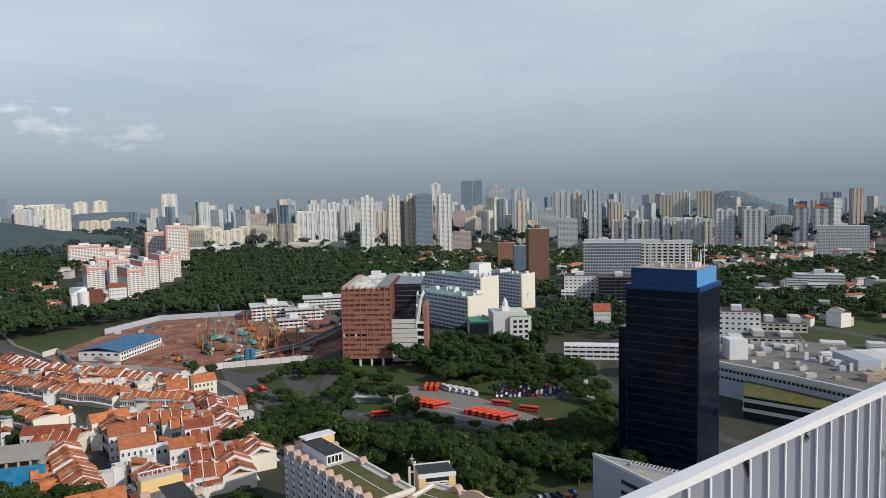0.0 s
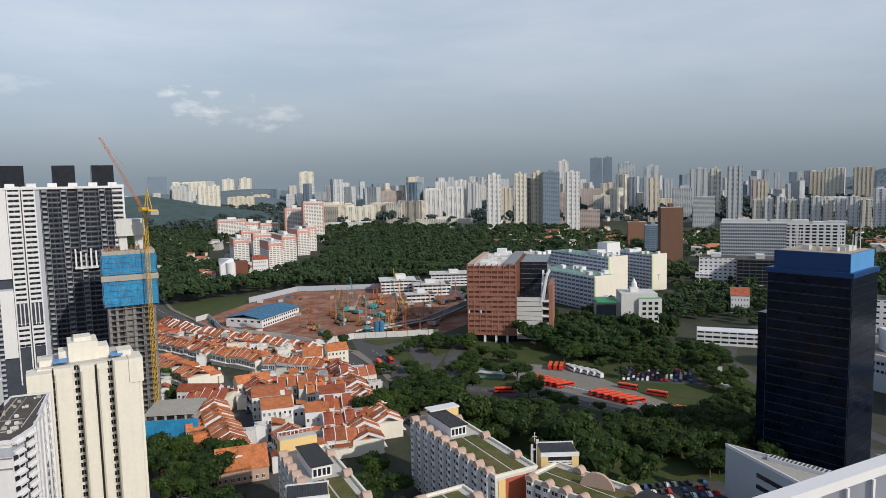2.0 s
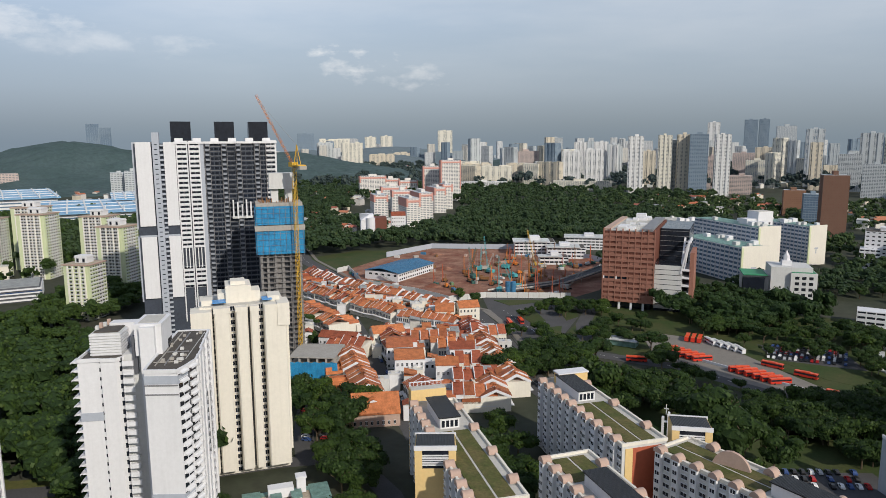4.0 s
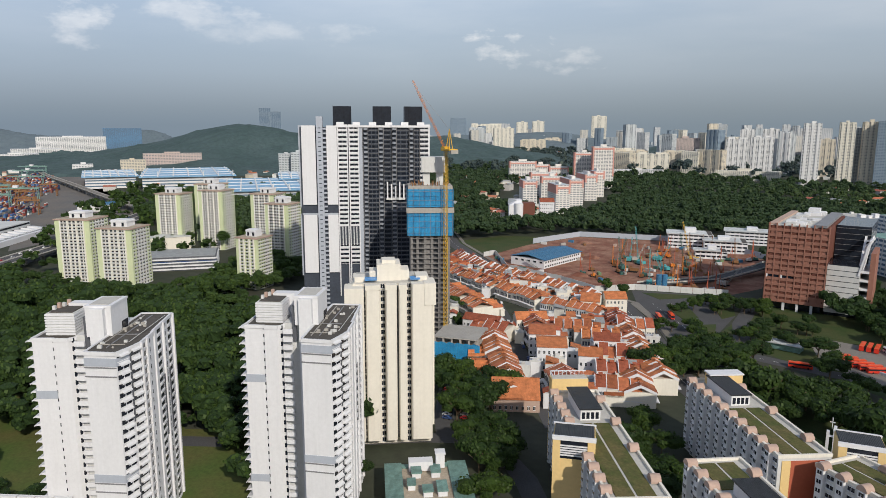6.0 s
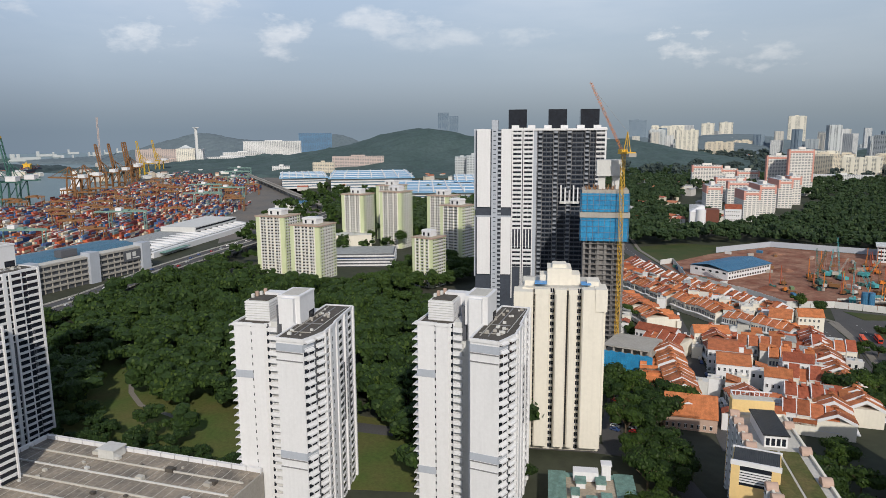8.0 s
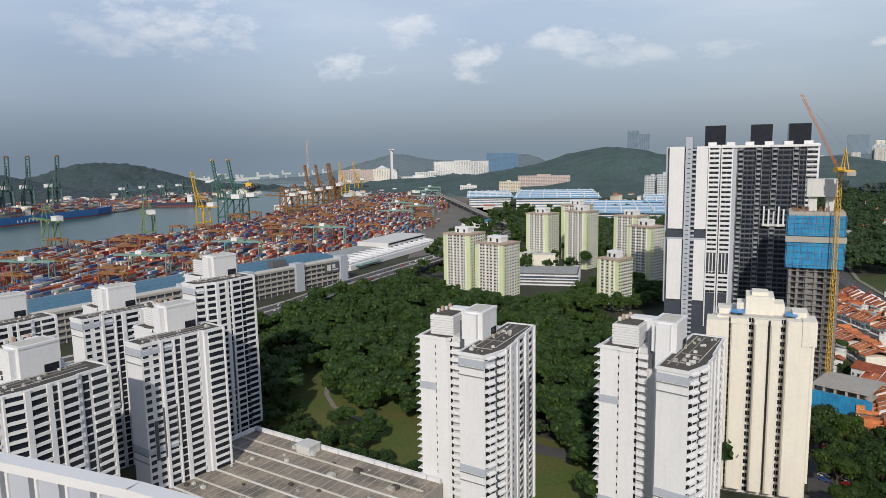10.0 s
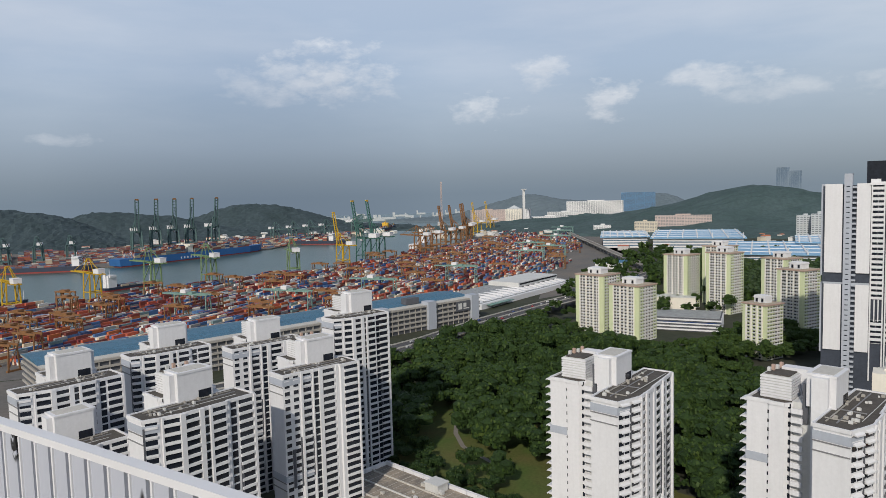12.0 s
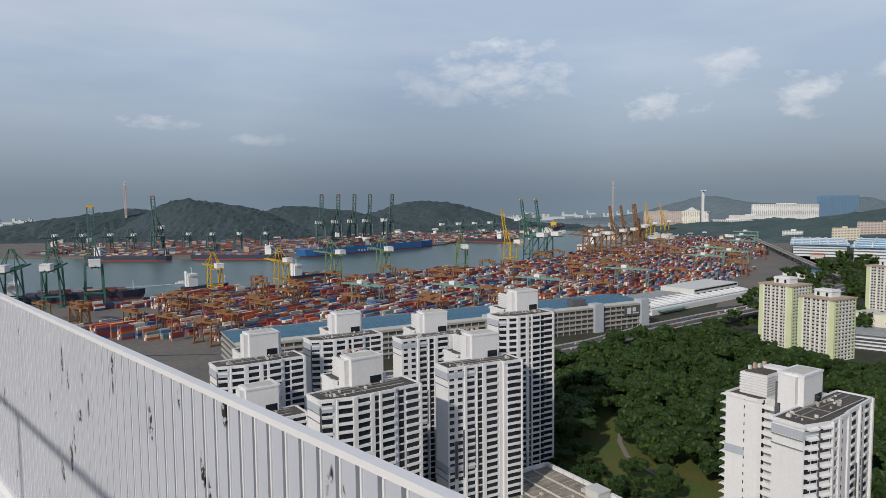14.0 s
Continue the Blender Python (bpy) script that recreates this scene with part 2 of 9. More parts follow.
BLUE_ROOF = ribbed("blue_metal_sheet", (0.06, 0.20, 0.36), 0, 0.6, 0.5)
TEALBLUE_ROOF = ribbed("dull_blue_metal_sheet", (0.065, 0.17, 0.26), 0, 0.6, 0.5)
GREEN_ROOF = ribbed("green_metal_sheet", (0.20, 0.34, 0.30), 0, 0.6, 0.55)
GREY_ROOF = ribbed("grey_metal_sheet", (0.36, 0.37, 0.37), 0, 0.6, 0.5)
WHITE_ROOF = ribbed("white_metal_sheet", (0.66, 0.67, 0.66), 0, 0.8, 0.5, 0.1)
BLACK_ROOF = ribbed("black_metal_sheet", (0.03, 0.032, 0.036), 0, 0.5, 0.45)
NET = material("blue_debris_net", (0.03, 0.27, 0.52), 0.7, 0.25, 0.22, 1.2, tint=(0.015, 0.14, 0.32), bump=0.4, streak=0.4)
WHITE_STEEL = material("white_painted_steel", (0.68, 0.68, 0.70), 0.45, 0.04, 0.8, 6.0)
YELLOW_STEEL = material("yellow_painted_steel", (0.52, 0.33, 0.025), 0.5, 0.12)
GREEN_STEEL = material("dark_green_painted_steel", (0.05, 0.13, 0.11), 0.5, 0.12)
PALEGREEN_STEEL = material("pale_green_painted_steel", (0.16, 0.24, 0.12), 0.5, 0.15)
BROWN_STEEL = material("orange_brown_painted_steel", (0.23, 0.115, 0.05), 0.6, 0.2)
ORANGE_STEEL = material("orange_painted_steel", (0.70, 0.22, 0.04), 0.5, 0.12)
TEAL_STEEL = material("teal_painted_steel", (0.08, 0.36, 0.38), 0.5, 0.12)
LATTICE = material("crane_yellow", (0.66, 0.40, 0.05), 0.5, 0.1)
HULL_BLUE = material("blue_hull_paint", (0.035, 0.13, 0.34), 0.5, 0.12)
HULL_DARK = material("dark_hull_paint", (0.035, 0.045, 0.075), 0.5, 0.15)
HULL_RED = material("red_antifouling", (0.26, 0.05, 0.045), 0.6, 0.15)
BARK = material("bark", (0.12, 0.09, 0.06), 0.95, 0.2, 0.5, 3.0, bump=0.5)
TYRE = material("tyre_rubber", (0.02, 0.02, 0.02), 0.9, 0.1)
LEAF = leaf_material("rain_tree_leaves", (0.008, 0.022, 0.006), (0.046, 0.086, 0.018))
LEAF_FOREST = leaf_material("wood_leaves", (0.009, 0.024, 0.009), (0.038, 0.074, 0.020), (0.064, 0.096, 0.026))
# far woods and hills: aerial haze is mixed into these blue-grey greens
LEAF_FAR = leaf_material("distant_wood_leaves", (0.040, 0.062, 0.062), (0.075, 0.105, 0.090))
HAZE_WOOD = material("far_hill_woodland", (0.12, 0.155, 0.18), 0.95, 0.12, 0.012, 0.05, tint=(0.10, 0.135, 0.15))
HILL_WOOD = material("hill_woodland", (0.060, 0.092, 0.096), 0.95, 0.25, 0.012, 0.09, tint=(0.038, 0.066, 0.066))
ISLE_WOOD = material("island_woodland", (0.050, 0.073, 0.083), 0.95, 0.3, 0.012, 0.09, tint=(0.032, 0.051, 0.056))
# crown cores reach darker greens, standing for the shade between leaves
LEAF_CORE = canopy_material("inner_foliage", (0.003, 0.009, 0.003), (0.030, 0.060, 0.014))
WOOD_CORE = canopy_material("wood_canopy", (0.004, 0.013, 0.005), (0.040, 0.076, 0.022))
# lightened copies of the wood greens, for haze over the farther slopes
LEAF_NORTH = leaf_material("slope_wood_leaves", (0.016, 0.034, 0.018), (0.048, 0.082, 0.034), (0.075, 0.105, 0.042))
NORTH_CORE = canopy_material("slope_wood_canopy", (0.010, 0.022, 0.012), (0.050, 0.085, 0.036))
# far crown cores, tinted with the same distance haze
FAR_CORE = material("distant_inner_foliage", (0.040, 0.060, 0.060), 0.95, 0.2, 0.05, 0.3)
TURF_ROOF = material("roof_garden_turf", (0.07, 0.085, 0.022), 0.95, 0.34, 0.22, 1.2, tint=(0.135, 0.11, 0.045), bump=0.4)
# paints and glazing of the distant blocks, pale because distance haze is mixed in
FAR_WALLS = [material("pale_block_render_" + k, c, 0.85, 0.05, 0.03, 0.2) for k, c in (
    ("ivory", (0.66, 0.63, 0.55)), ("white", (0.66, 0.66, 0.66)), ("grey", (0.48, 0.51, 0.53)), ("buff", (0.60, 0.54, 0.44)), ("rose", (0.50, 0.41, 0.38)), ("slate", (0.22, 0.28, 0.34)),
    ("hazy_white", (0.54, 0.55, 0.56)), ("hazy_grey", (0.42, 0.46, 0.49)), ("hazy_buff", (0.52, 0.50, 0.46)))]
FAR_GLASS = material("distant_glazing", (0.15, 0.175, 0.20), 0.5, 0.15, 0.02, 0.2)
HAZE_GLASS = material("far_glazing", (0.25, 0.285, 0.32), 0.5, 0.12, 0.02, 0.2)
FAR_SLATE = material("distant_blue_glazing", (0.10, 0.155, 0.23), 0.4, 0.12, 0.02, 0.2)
SEA = bpy.data.materials.new("harbour_water")
SEA.use_nodes = True
N = Nodes(SEA.node_tree)
wpos = N.add("ShaderNodeNewGeometry").outputs["Position"]
wave = N.math("ADD", N.noise(wpos, 0.35, 6, 0.65), N.math("MULTIPLY", N.noise(wpos, 0.02, 4), 1.5))
water_col = N.ramp(N.noise(wpos, 0.006, 4), [(0.3, (0.030, 0.072, 0.066)), (0.7, (0.050, 0.100, 0.090))])
N.add("ShaderNodeOutputMaterial", {0: N.add("ShaderNodeBsdfPrincipled", {"Base Color": water_col, "Roughness": 0.28, "Specular IOR Level": 0.5,
      "Normal": N.add("ShaderNodeBump", {"Height": wave, "Strength": 0.5, "Distance": 0.6}).outputs[0]}).outputs[0]})


# ---- mesh building ----
class Mesh:
    """Collects boxes, prisms and beams into one mesh."""
    def __init__(self):
        self.v, self.f = [], []

    def quad(self, *pts):
        i = len(self.v)
        self.v += [tuple(p) for p in pts]
        self.f.append(tuple(range(i, i + len(pts))))
        return self

    def box(self, x0, x1, y0, y1, z0, z1):
        return self.prism([(x0, y0), (x1, y0), (x1, y1), (x0, y1)], z0, z1)

    def prism(self, poly, z0, z1, top=None):
        n, i = len(poly), len(self.v)
        self.v += [(x, y, z0) for x, y in poly] + [(x, y, z1) for x, y in (top or poly)]
        self.f += [tuple(range(i + n - 1, i - 1, -1)), tuple(range(i + n, i + 2 * n))]
        self.f += [(i + k, i + (k + 1) % n, i + n + (k + 1) % n, i + n + k) for k in range(n)]
        return self

    def cyl(self, x, y, r, z0, z1, n=12, r1=None):
        ring = [(math.cos(2 * math.pi * k / n), math.sin(2 * math.pi * k / n)) for k in range(n)]
        r1 = r if r1 is None else r1
        return self.prism([(x + r * a, y + r * b) for a, b in ring], z0, z1, [(x + r1 * a, y + r1 * b) for a, b in ring])

    def beam(self, p, q, w, h=None):
        p, q = Vector(p), Vector(q)
        d = (q - p).normalized()
        s = d.cross(Vector((0, 0, 1)))
        s = s.normalized() if s.length > 1e-4 else Vector((1, 0, 0))
        u = s.cross(d) * (h or w) / 2
        s = s * w / 2
        i = len(self.v)
        for c in (p, q):
            self.v += [tuple(c - s - u), tuple(c + s - u), tuple(c + s + u), tuple(c - s + u)]
        self.f += [(i, i + 1, i + 2, i + 3), (i + 7, i + 6, i + 5, i + 4)]
        self.f += [(i + k, i + 4 + k, i + 4 + (k + 1) % 4, i + (k + 1) % 4) for k in range(4)]
        return self

    def gable(self, x0, x1, y0, y1, z0, z1, over=0.0):
        """A roof of two slopes with its ridge along x."""
        ym = (y0 + y1) / 2
        t = 0.25
        for ya, yb in ((y0 - over, ym), (y1 + over, ym)):
            pts = [(x0, ya, z0), (x1, ya, z0), (x1, yb, z1), (x0, yb, z1)]
            i = len(self.v)
            self.v += pts + [(x, y, z + t) for x, y, z in pts]
            self.f += [(i, i + 3, i + 2, i + 1), (i + 4, i + 5, i + 6, i + 7)] + [(i + k, i + (k + 1) % 4, i + 4 + (k + 1) % 4, i + 4 + k) for k in range(4)]
        return self

    def hip(self, x0, x1, y0, y1, z0, z1, inset):
        ym = (y0 + y1) / 2
        self.quad((x0, y0, z0), (x1, y0, z0), (x1 - inset, ym, z1), (x0 + inset, ym, z1))
        self.quad((x1, y1, z0), (x0, y1, z0), (x0 + inset, ym, z1), (x1 - inset, ym, z1))
        self.quad((x0, y1, z0), (x0, y0, z0), (x0 + inset, ym, z1))
        self.quad((x1, y0, z0), (x1, y1, z0), (x1 - inset, ym, z1))
        return self.quad((x0, y0, z0), (x0, y1, z0), (x1, y1, z0), (x1, y0, z0))

    def data(self, name, mat, smooth=False):
        me = bpy.data.meshes.new(name)
        me.from_pydata(self.v, [], self.f)
        me.materials.append(mat)
        if smooth:
            me.shade_smooth()
        return me


def link(name, me, parent, label="", m=None):
    ob = new(name, me)
    ob.parent = parent
    if m is not None:
        ob.matrix_basis = m
    return tagged(ob, label) if label else ob


def part(name, bm, mat, parent, label=""):
    return link(name, bm.data(name, mat), parent, label)


def thing(name, x, y, rot, label, category, group="", z=0.0, kind=""):
    ob = new(name)
    ob.empty_display_size = 1.0
    ob.matrix_basis = pose(x, y, z, 0, 0, rot)
    return tagged(ob, label, category, group, kind)


def structure(name, bm, mat, label, category):
    return tagged(new(name, bm.data(name, mat)), label, category, "", "structure")


def polar(az, dist):
    """Plan position from the lookout: bearing in degrees counter-clockwise from +y, and metres."""
    return -dist * math.sin(radians(az)), dist * math.cos(radians(az))


rnd = random.Random(7)

# ---- sea, land, roads ----
sea = Mesh()
sea.cyl(0, 0, 4960, -3.5, -3.0, 64)
structure("water", sea, SEA, "grey-green sheltered harbour and open sea water", "water")
MAINLAND = [(4300, -2300), (4300, 2400), (2600, 4150), (0, 4900), (-2600, 4150), (-3300, 3500), (-3500, 2500), (-3150, 1750), (-2800, 1150), (-2250, 800), (-1930, 590), (-1760, 520), (-1640, 438), (-1500, 345),
            (-1400, 235), (-1320, 160), (-1212, 70), (-1178, -62), (-1120, -145), (-1038, -210), (-966, -285), (-880, -410), (-800, -900), (-700, -2300)]
land = Mesh()
land.prism(MAINLAND, -3.4, 0.0)
structure("ground", land, LANDGROUND, "flat built-over city ground with scrub and paving", "ground")
ISLAND = [(-1600, -1000), (-1530, -520), (-1545, -280), (-1862, 45), (-1965, 85), (-2060, 265), (-2400, 330), (-2950, 400), (-3300, 200), (-3300, -900), (-2700, -1700), (-1700, -1700)]
isle = Mesh()
isle.prism(ISLAND, -3.4, 0.0)
structure("ground", isle, YARD, "low island terminal across the channel", "ground")


def plate(name, poly, mat, label, category, z=0.05, under=-0.3):
    """A flat piece of ground with real thickness."""
    m = Mesh()
    m.prism(poly, under, z)
    return structure(name, m, mat, label, category)


def strip(name, pts, width, mat, label, category, z=0.08, under=-0.3):
    """A band of road along a line of points."""
    m = Mesh()
    left, right = [], []
    for k, (x, y) in enumerate(pts):
        a, b = Vector(pts[max(k - 1, 0)]), Vector(pts[min(k + 1, len(pts) - 1)])
        d = (b - a).normalized()
        n = Vector((-d.y, d.x)) * width / 2
        left.append((x + n.x, y + n.y))
        right.append((x - n.x, y - n.y))
    for k in range(len(pts) - 1):
        m.prism([right[k], right[k + 1], left[k + 1], left[k]], under, z)
    return structure(name, m, mat, label, category)


def dashes(pts, offset, z, long=3.0, gap=5.0, w=0.2):
    m = Mesh()
    for (ax, ay), (bx, by) in zip(pts, pts[1:]):
        a, b = Vector((ax, ay)), Vector((bx, by))
        d = (b - a).normalized()
        n = Vector((-d.y, d.x)) * offset
        s = 0.0
        while s + long < (b - a).length:
            p, q = a + d * s + n, a + d * (s + long) + n
            m.beam((p.x, p.y, z), (q.x, q.y, z), w, 0.03)
            s += long + gap
    return m


PORT = [(-560, -1000), (-575, -60), (-700, 60), (-770, 190), (-905, 400), (-1600, 900), (-2400, 1100), (-2640, 1050), (-2240, 796), (-1925, 586), (-1757, 516), (-1637, 434), (-1497, 342), (-1397, 232), (-1317, 157), (-1209, 68),
        (-1175, -64), (-1118, -147), (-1036, -212), (-963, -286), (-877, -410), (-797, -900)]
plate("pavement", PORT, YARD, "stained container yard paving", "paving", 0.04)
plate("pavement", [(-576, -62), (-561, -420), (-440, -420), (-400, -190), (-500, -80)], YARD, "stained haulage yard behind the flats", "paving", 0.03)
SITE = [(-350, 590), (-300, 545), (-238, 534), (-200, 514), (-176, 540), (-109, 560), (-92, 600), (-105, 730), (-200, 800), (-322, 765), (-345, 680)]
plate("ground", SITE, SOIL, "churned red earth of a building site", "ground", 0.06)
plate("ground", [(-430, 640), (-352, 596), (-338, 690), (-350, 740), (-400, 720)], GRASS, "green slope beside the building site", "lawn", 0.05)
MAINROAD = [(30, 215), (-20, 290), (-60, 318), (-88, 352), (-112, 392), (-138, 440), (-172, 490), (-240, 518), (-330, 560), (-420, 640), (-520, 760)]
strip("road", MAINROAD, 16, ASPHALT, "dark asphalt dual carriageway", "road")
strip("pavement", [(x + 11, y + 6) for x, y in MAINROAD], 3.5, PAVING, "concrete footpath", "footpath", 0.2)
structure("trim", dashes(MAINROAD, 0, 0.11), MARK, "dashed white lane marking", "road marking")
CROSSROAD = [(-118, 408), (-70, 414), (-10, 405), (40, 372), (90, 345), (170, 330)]
strip("road", CROSSROAD, 12, ASPHALT, "asphalt street beside the bus park", "road", 0.09)
structure("trim", dashes(CROSSROAD, 0, 0.12), MARK, "dashed white lane marking", "road marking")
strip("road", [(-70, 414), (-85, 480), (-88, 540), (-70, 600), (0, 660), (120, 700)], 10, ASPHALT, "asphalt side road by the trees", "road", 0.085)
strip("road", [(160, 330), (118, 420), (108, 500), (130, 580), (220, 700), (300, 800)], 9, ASPHALT, "asphalt service road", "road", 0.095)
SHOPSTREET = [(-250, 440), (-208, 385), (-168, 329), (-133, 282), (-118, 262)]
strip("road", SHOPSTREET, 9, ASPHALT, "narrow asphalt street between the shophouses", "road", 0.1)
strip("road", [(-150, 225), (-165, 245), (-186, 280), (-210, 300), (-240, 340)], 9, ASPHALT, "asphalt lane with parking bays", "road", 0.087)
strip("road", [(-60, 160), (-108, 215), (-135, 236), (-160, 222), (-200, 188), (-260, 150)], 9, ASPHALT, "asphalt estate road", "road", 0.083)
plate("ground", [(-62, 312), (-10, 292), (120, 336), (118, 560), (-84, 570), (-92, 440), (-60, 424), (-20, 396), (40, 362), (30, 350), (-50, 372)], GRASS, "shaded grass under the street trees", "lawn", 0.03)
plate("pavement", [(-40, 455), (-30, 474), (0, 470), (44, 412), (64, 388), (40, 378), (-30, 420)], PAVING, "worn concrete bus park apron", "paving", 0.14)
plate("ground", [(-40, 480), (10, 476), (60, 412), (110, 392), (104, 430), (20, 500), (-60, 520)], GRASS, "grass verge round the bus park", "lawn", 0.12)
plate("pavement", [(28, 470), (76, 470), (84, 436), (36, 440)], ASPHALT, "asphalt car park", "car park", 0.15)
plate("ground", [(-30, 280), (40, 318), (95, 300), (80, 260), (10, 262)], GRASS, "grass lawn among trees", "lawn", 0.07)
plate("pavement", [(16, 282), (62, 298), (70, 276), (24, 262)], ASPHALT, "asphalt car park beside the tower", "car park", 0.1)
plate("ground", [(-430, 60), (-400, 150), (-350, 185), (-285, 185), (-250, 170), (-195, 205), (-176, 150), (-230, 100), (-290, 62), (-340, 46)], PARK_GRASS, "open lawn in the wooded park", "lawn", 0.07)
strip("pavement", [(-420, 130), (-374, 108), (-352, 101), (-332, 99), (-300, 108)], 2.5, PAVING, "brown footpath across the park lawn", "footpath", 0.1)
plate("ground", [(270, 650), (360, 700), (520, 800), (600, 780), (460, 640), (330, 560)], GRASS, "rough open grass", "lawn", 0.06)
plate("ground", [(560, 860), (700, 900), (640, 800), (540, 790)], GRASS, "playing field grass", "lawn", 0.061)
plate("pavement", [(-178, 534), (-109, 555), (-92, 500), (-92, 440), (-112, 410), (-128, 440), (-158, 490)], ASPHALT, "wide asphalt junction", "road", 0.045)
for island in ([(-136, 492), (-120, 470), (-112, 480), (-126, 506)], [(-112, 520), (-98, 486), (-92, 500), (-100, 530)], [(-168, 530), (-150, 516), (-128, 538), (-120, 548)], [(-108, 462), (-99, 440), (-93, 444), (-98, 470)]):
    plate("ground", island, GRASS, "grass island at the junction", "lawn", 0.24)
strip("pavement", [(-164, 494), (-128, 446), (-104, 402), (-80, 362)], 3, PAVING, "concrete median kerb", "kerb", 0.22)
strip("road", [(-150, 500), (-114, 452), (-92, 412), (-70, 372), (-48, 336)], 11, ASPHALT, "asphalt carriageway beyond the median", "road", 0.088)
structure("trim", dashes([(-150, 500), (-114, 452), (-92, 412), (-70, 372), (-48, 336)], 0, 0.115), MARK, "dashed white lane marking", "road marking")
strip("pavement", [(-140, 508), (-104, 458), (-84, 418)], 3, PAVING, "concrete footpath by the junction", "footpath", 0.2)
RAILROAD = [(400, 560), (330, 700), (300, 800), (420, 950), (700, 1010), (1100, 1000)]
strip("road", RAILROAD, 14, ASPHALT, "asphalt trunk road", "road", 0.075)

# ---- elevated expressway ----
VIADUCT = [(-420, -100), (-495, 60), (-549, 138), (-610, 207), (-665, 282), (-712, 352), (-800, 465), (-885, 570), (-1100, 815), (-1500, 1150)]
deck = thing("expressway_viaduct", 0, 0, 0, "grey concrete elevated expressway with parapets on piers", "viaduct", kind="structure")


def along(pts, step):
    for (ax, ay), (bx, by) in zip(pts, pts[1:]):
        a, b = Vector((ax, ay)), Vector((bx, by))
        n = max(1, round((b - a).length / step))
        for k in range(n):
            yield a + (b - a) * k / n, (b - a).normalized()


road_bed, walls, piers = Mesh(), Mesh(), Mesh()
for k in range(len(VIADUCT) - 1):
    a, b = Vector(VIADUCT[k]), Vector(VIADUCT[k + 1])
    road_bed.beam((a.x, a.y, 8.6), (b.x, b.y, 8.6), 25, 1.6)
    d = (b - a).normalized()
    for off in (-12.7, 0, 12.7):
        n = Vector((-d.y, d.x)) * off
        walls.beam((a.x + n.x, a.y + n.y, 9.9), (b.x + n.x, b.y + n.y, 9.9), 0.4, 1.0)
for p, d in along(VIADUCT, 32):
    piers.box(p.x - 1.3, p.x + 1.3, p.y - 1.3, p.y + 1.3, -0.3, 7.9)
part("road_bed", road_bed, ASPHALT, deck, "dark asphalt carriageway")
part("parapet", walls, PALE_CONCRETE, deck, "pale concrete parapets")
part("pier", piers, CONCRETE, deck)
strip("road", [(x - 26, y + 22) for x, y in VIADUCT[:8]], 15, ASPHALT, "asphalt road below the expressway", "road", 0.11)


plate("pavement", [(-770, 330), (-905, 398), (-1600, 898), (-2380, 1095), (-2500, 1190), (-1743, 880), (-1168, 690), (-890, 596)], YARD, "dusty rail and haulage yard beside the port", "paving", 0.035)
ramp_ = thing("expressway_viaduct", 0, 0, 0, "pale concrete flyover curving towards the harbour", "viaduct", kind="structure")
RAMP = [(-905, 585), (-974, 600), (-1168, 660), (-1450, 755), (-1743, 850), (-2413, 1105)]
beds, sides, legs = Mesh(), Mesh(), Mesh()
for (ax, ay), (bx, by) in zip(RAMP, RAMP[1:]):
    beds.beam((ax, ay, 8.8), (bx, by, 8.8), 12, 1.4)
    n_ = Vector((ay - by, bx - ax)).normalized() * 6
    for q in (-1, 1):
        sides.beam((ax + n_.x * q, ay + n_.y * q, 10.0), (bx + n_.x * q, by + n_.y * q, 10.0), 0.5, 1.2)
for p, d in along(RAMP, 45):
    legs.box(p.x - 1.2, p.x + 1.2, p.y - 1.2, p.y + 1.2, -0.3, 8.1)
part("road_bed", beds, PAVING, ramp_)
part("parapet", sides, PALE_CONCRETE, ramp_)
part("pier", legs, CONCRETE, ramp_)

# ---- facades ----
def facade(band, pane, w, d, z0, z1, floor_h, bay, sill=0.38, proud=0.35, pier=0.5, sides="fblr"):
    """Storey bands and piers (into band) that stand proud of glazing (into pane), round a block of w by d centred on the origin."""
    n = max(1, round((z1 - z0) / floor_h))
    fh = (z1 - z0) / n
    pane.box(-w / 2 + proud, w / 2 - proud, -d / 2 + proud, d / 2 - proud, z0, z1 - 0.2)
    for k in range(n + 1):
        a = z0 + k * fh - (0.18 if k else 0)
        b = min(z0 + k * fh + fh * sill, z1)
        if k == n:
            a, b = z1 - fh * 0.15, z1
        band.box(-w / 2, w / 2, -d / 2, d / 2, a, b)
    for side, length in (("f", w), ("b", w), ("l", d), ("r", d)):
        m = max(1, round(length / bay))
        solid = side not in sides
        for k in range(m + 1):
            c = -length / 2 + length * k / m
            p0, p1 = max(c - pier / 2, -length / 2), min(c + pier / 2, length / 2)
            if solid:
                if k:
                    continue
                p0, p1 = -length / 2, length / 2
            e = 0.03
            if side == "f":
                band.box(p0, p1, -d / 2 - e, -d / 2 + proud + 0.1, z0, z1)
            elif side == "b":
                band.box(p0, p1, d / 2 - proud - 0.1, d / 2 + e, z0, z1)
            elif side == "l":
                band.box(-w / 2 - e, -w / 2 + proud + 0.1, p0, p1, z0, z1)
            else:
                band.box(w / 2 - proud - 0.1, w / 2 + e, p0, p1, z0, z1)


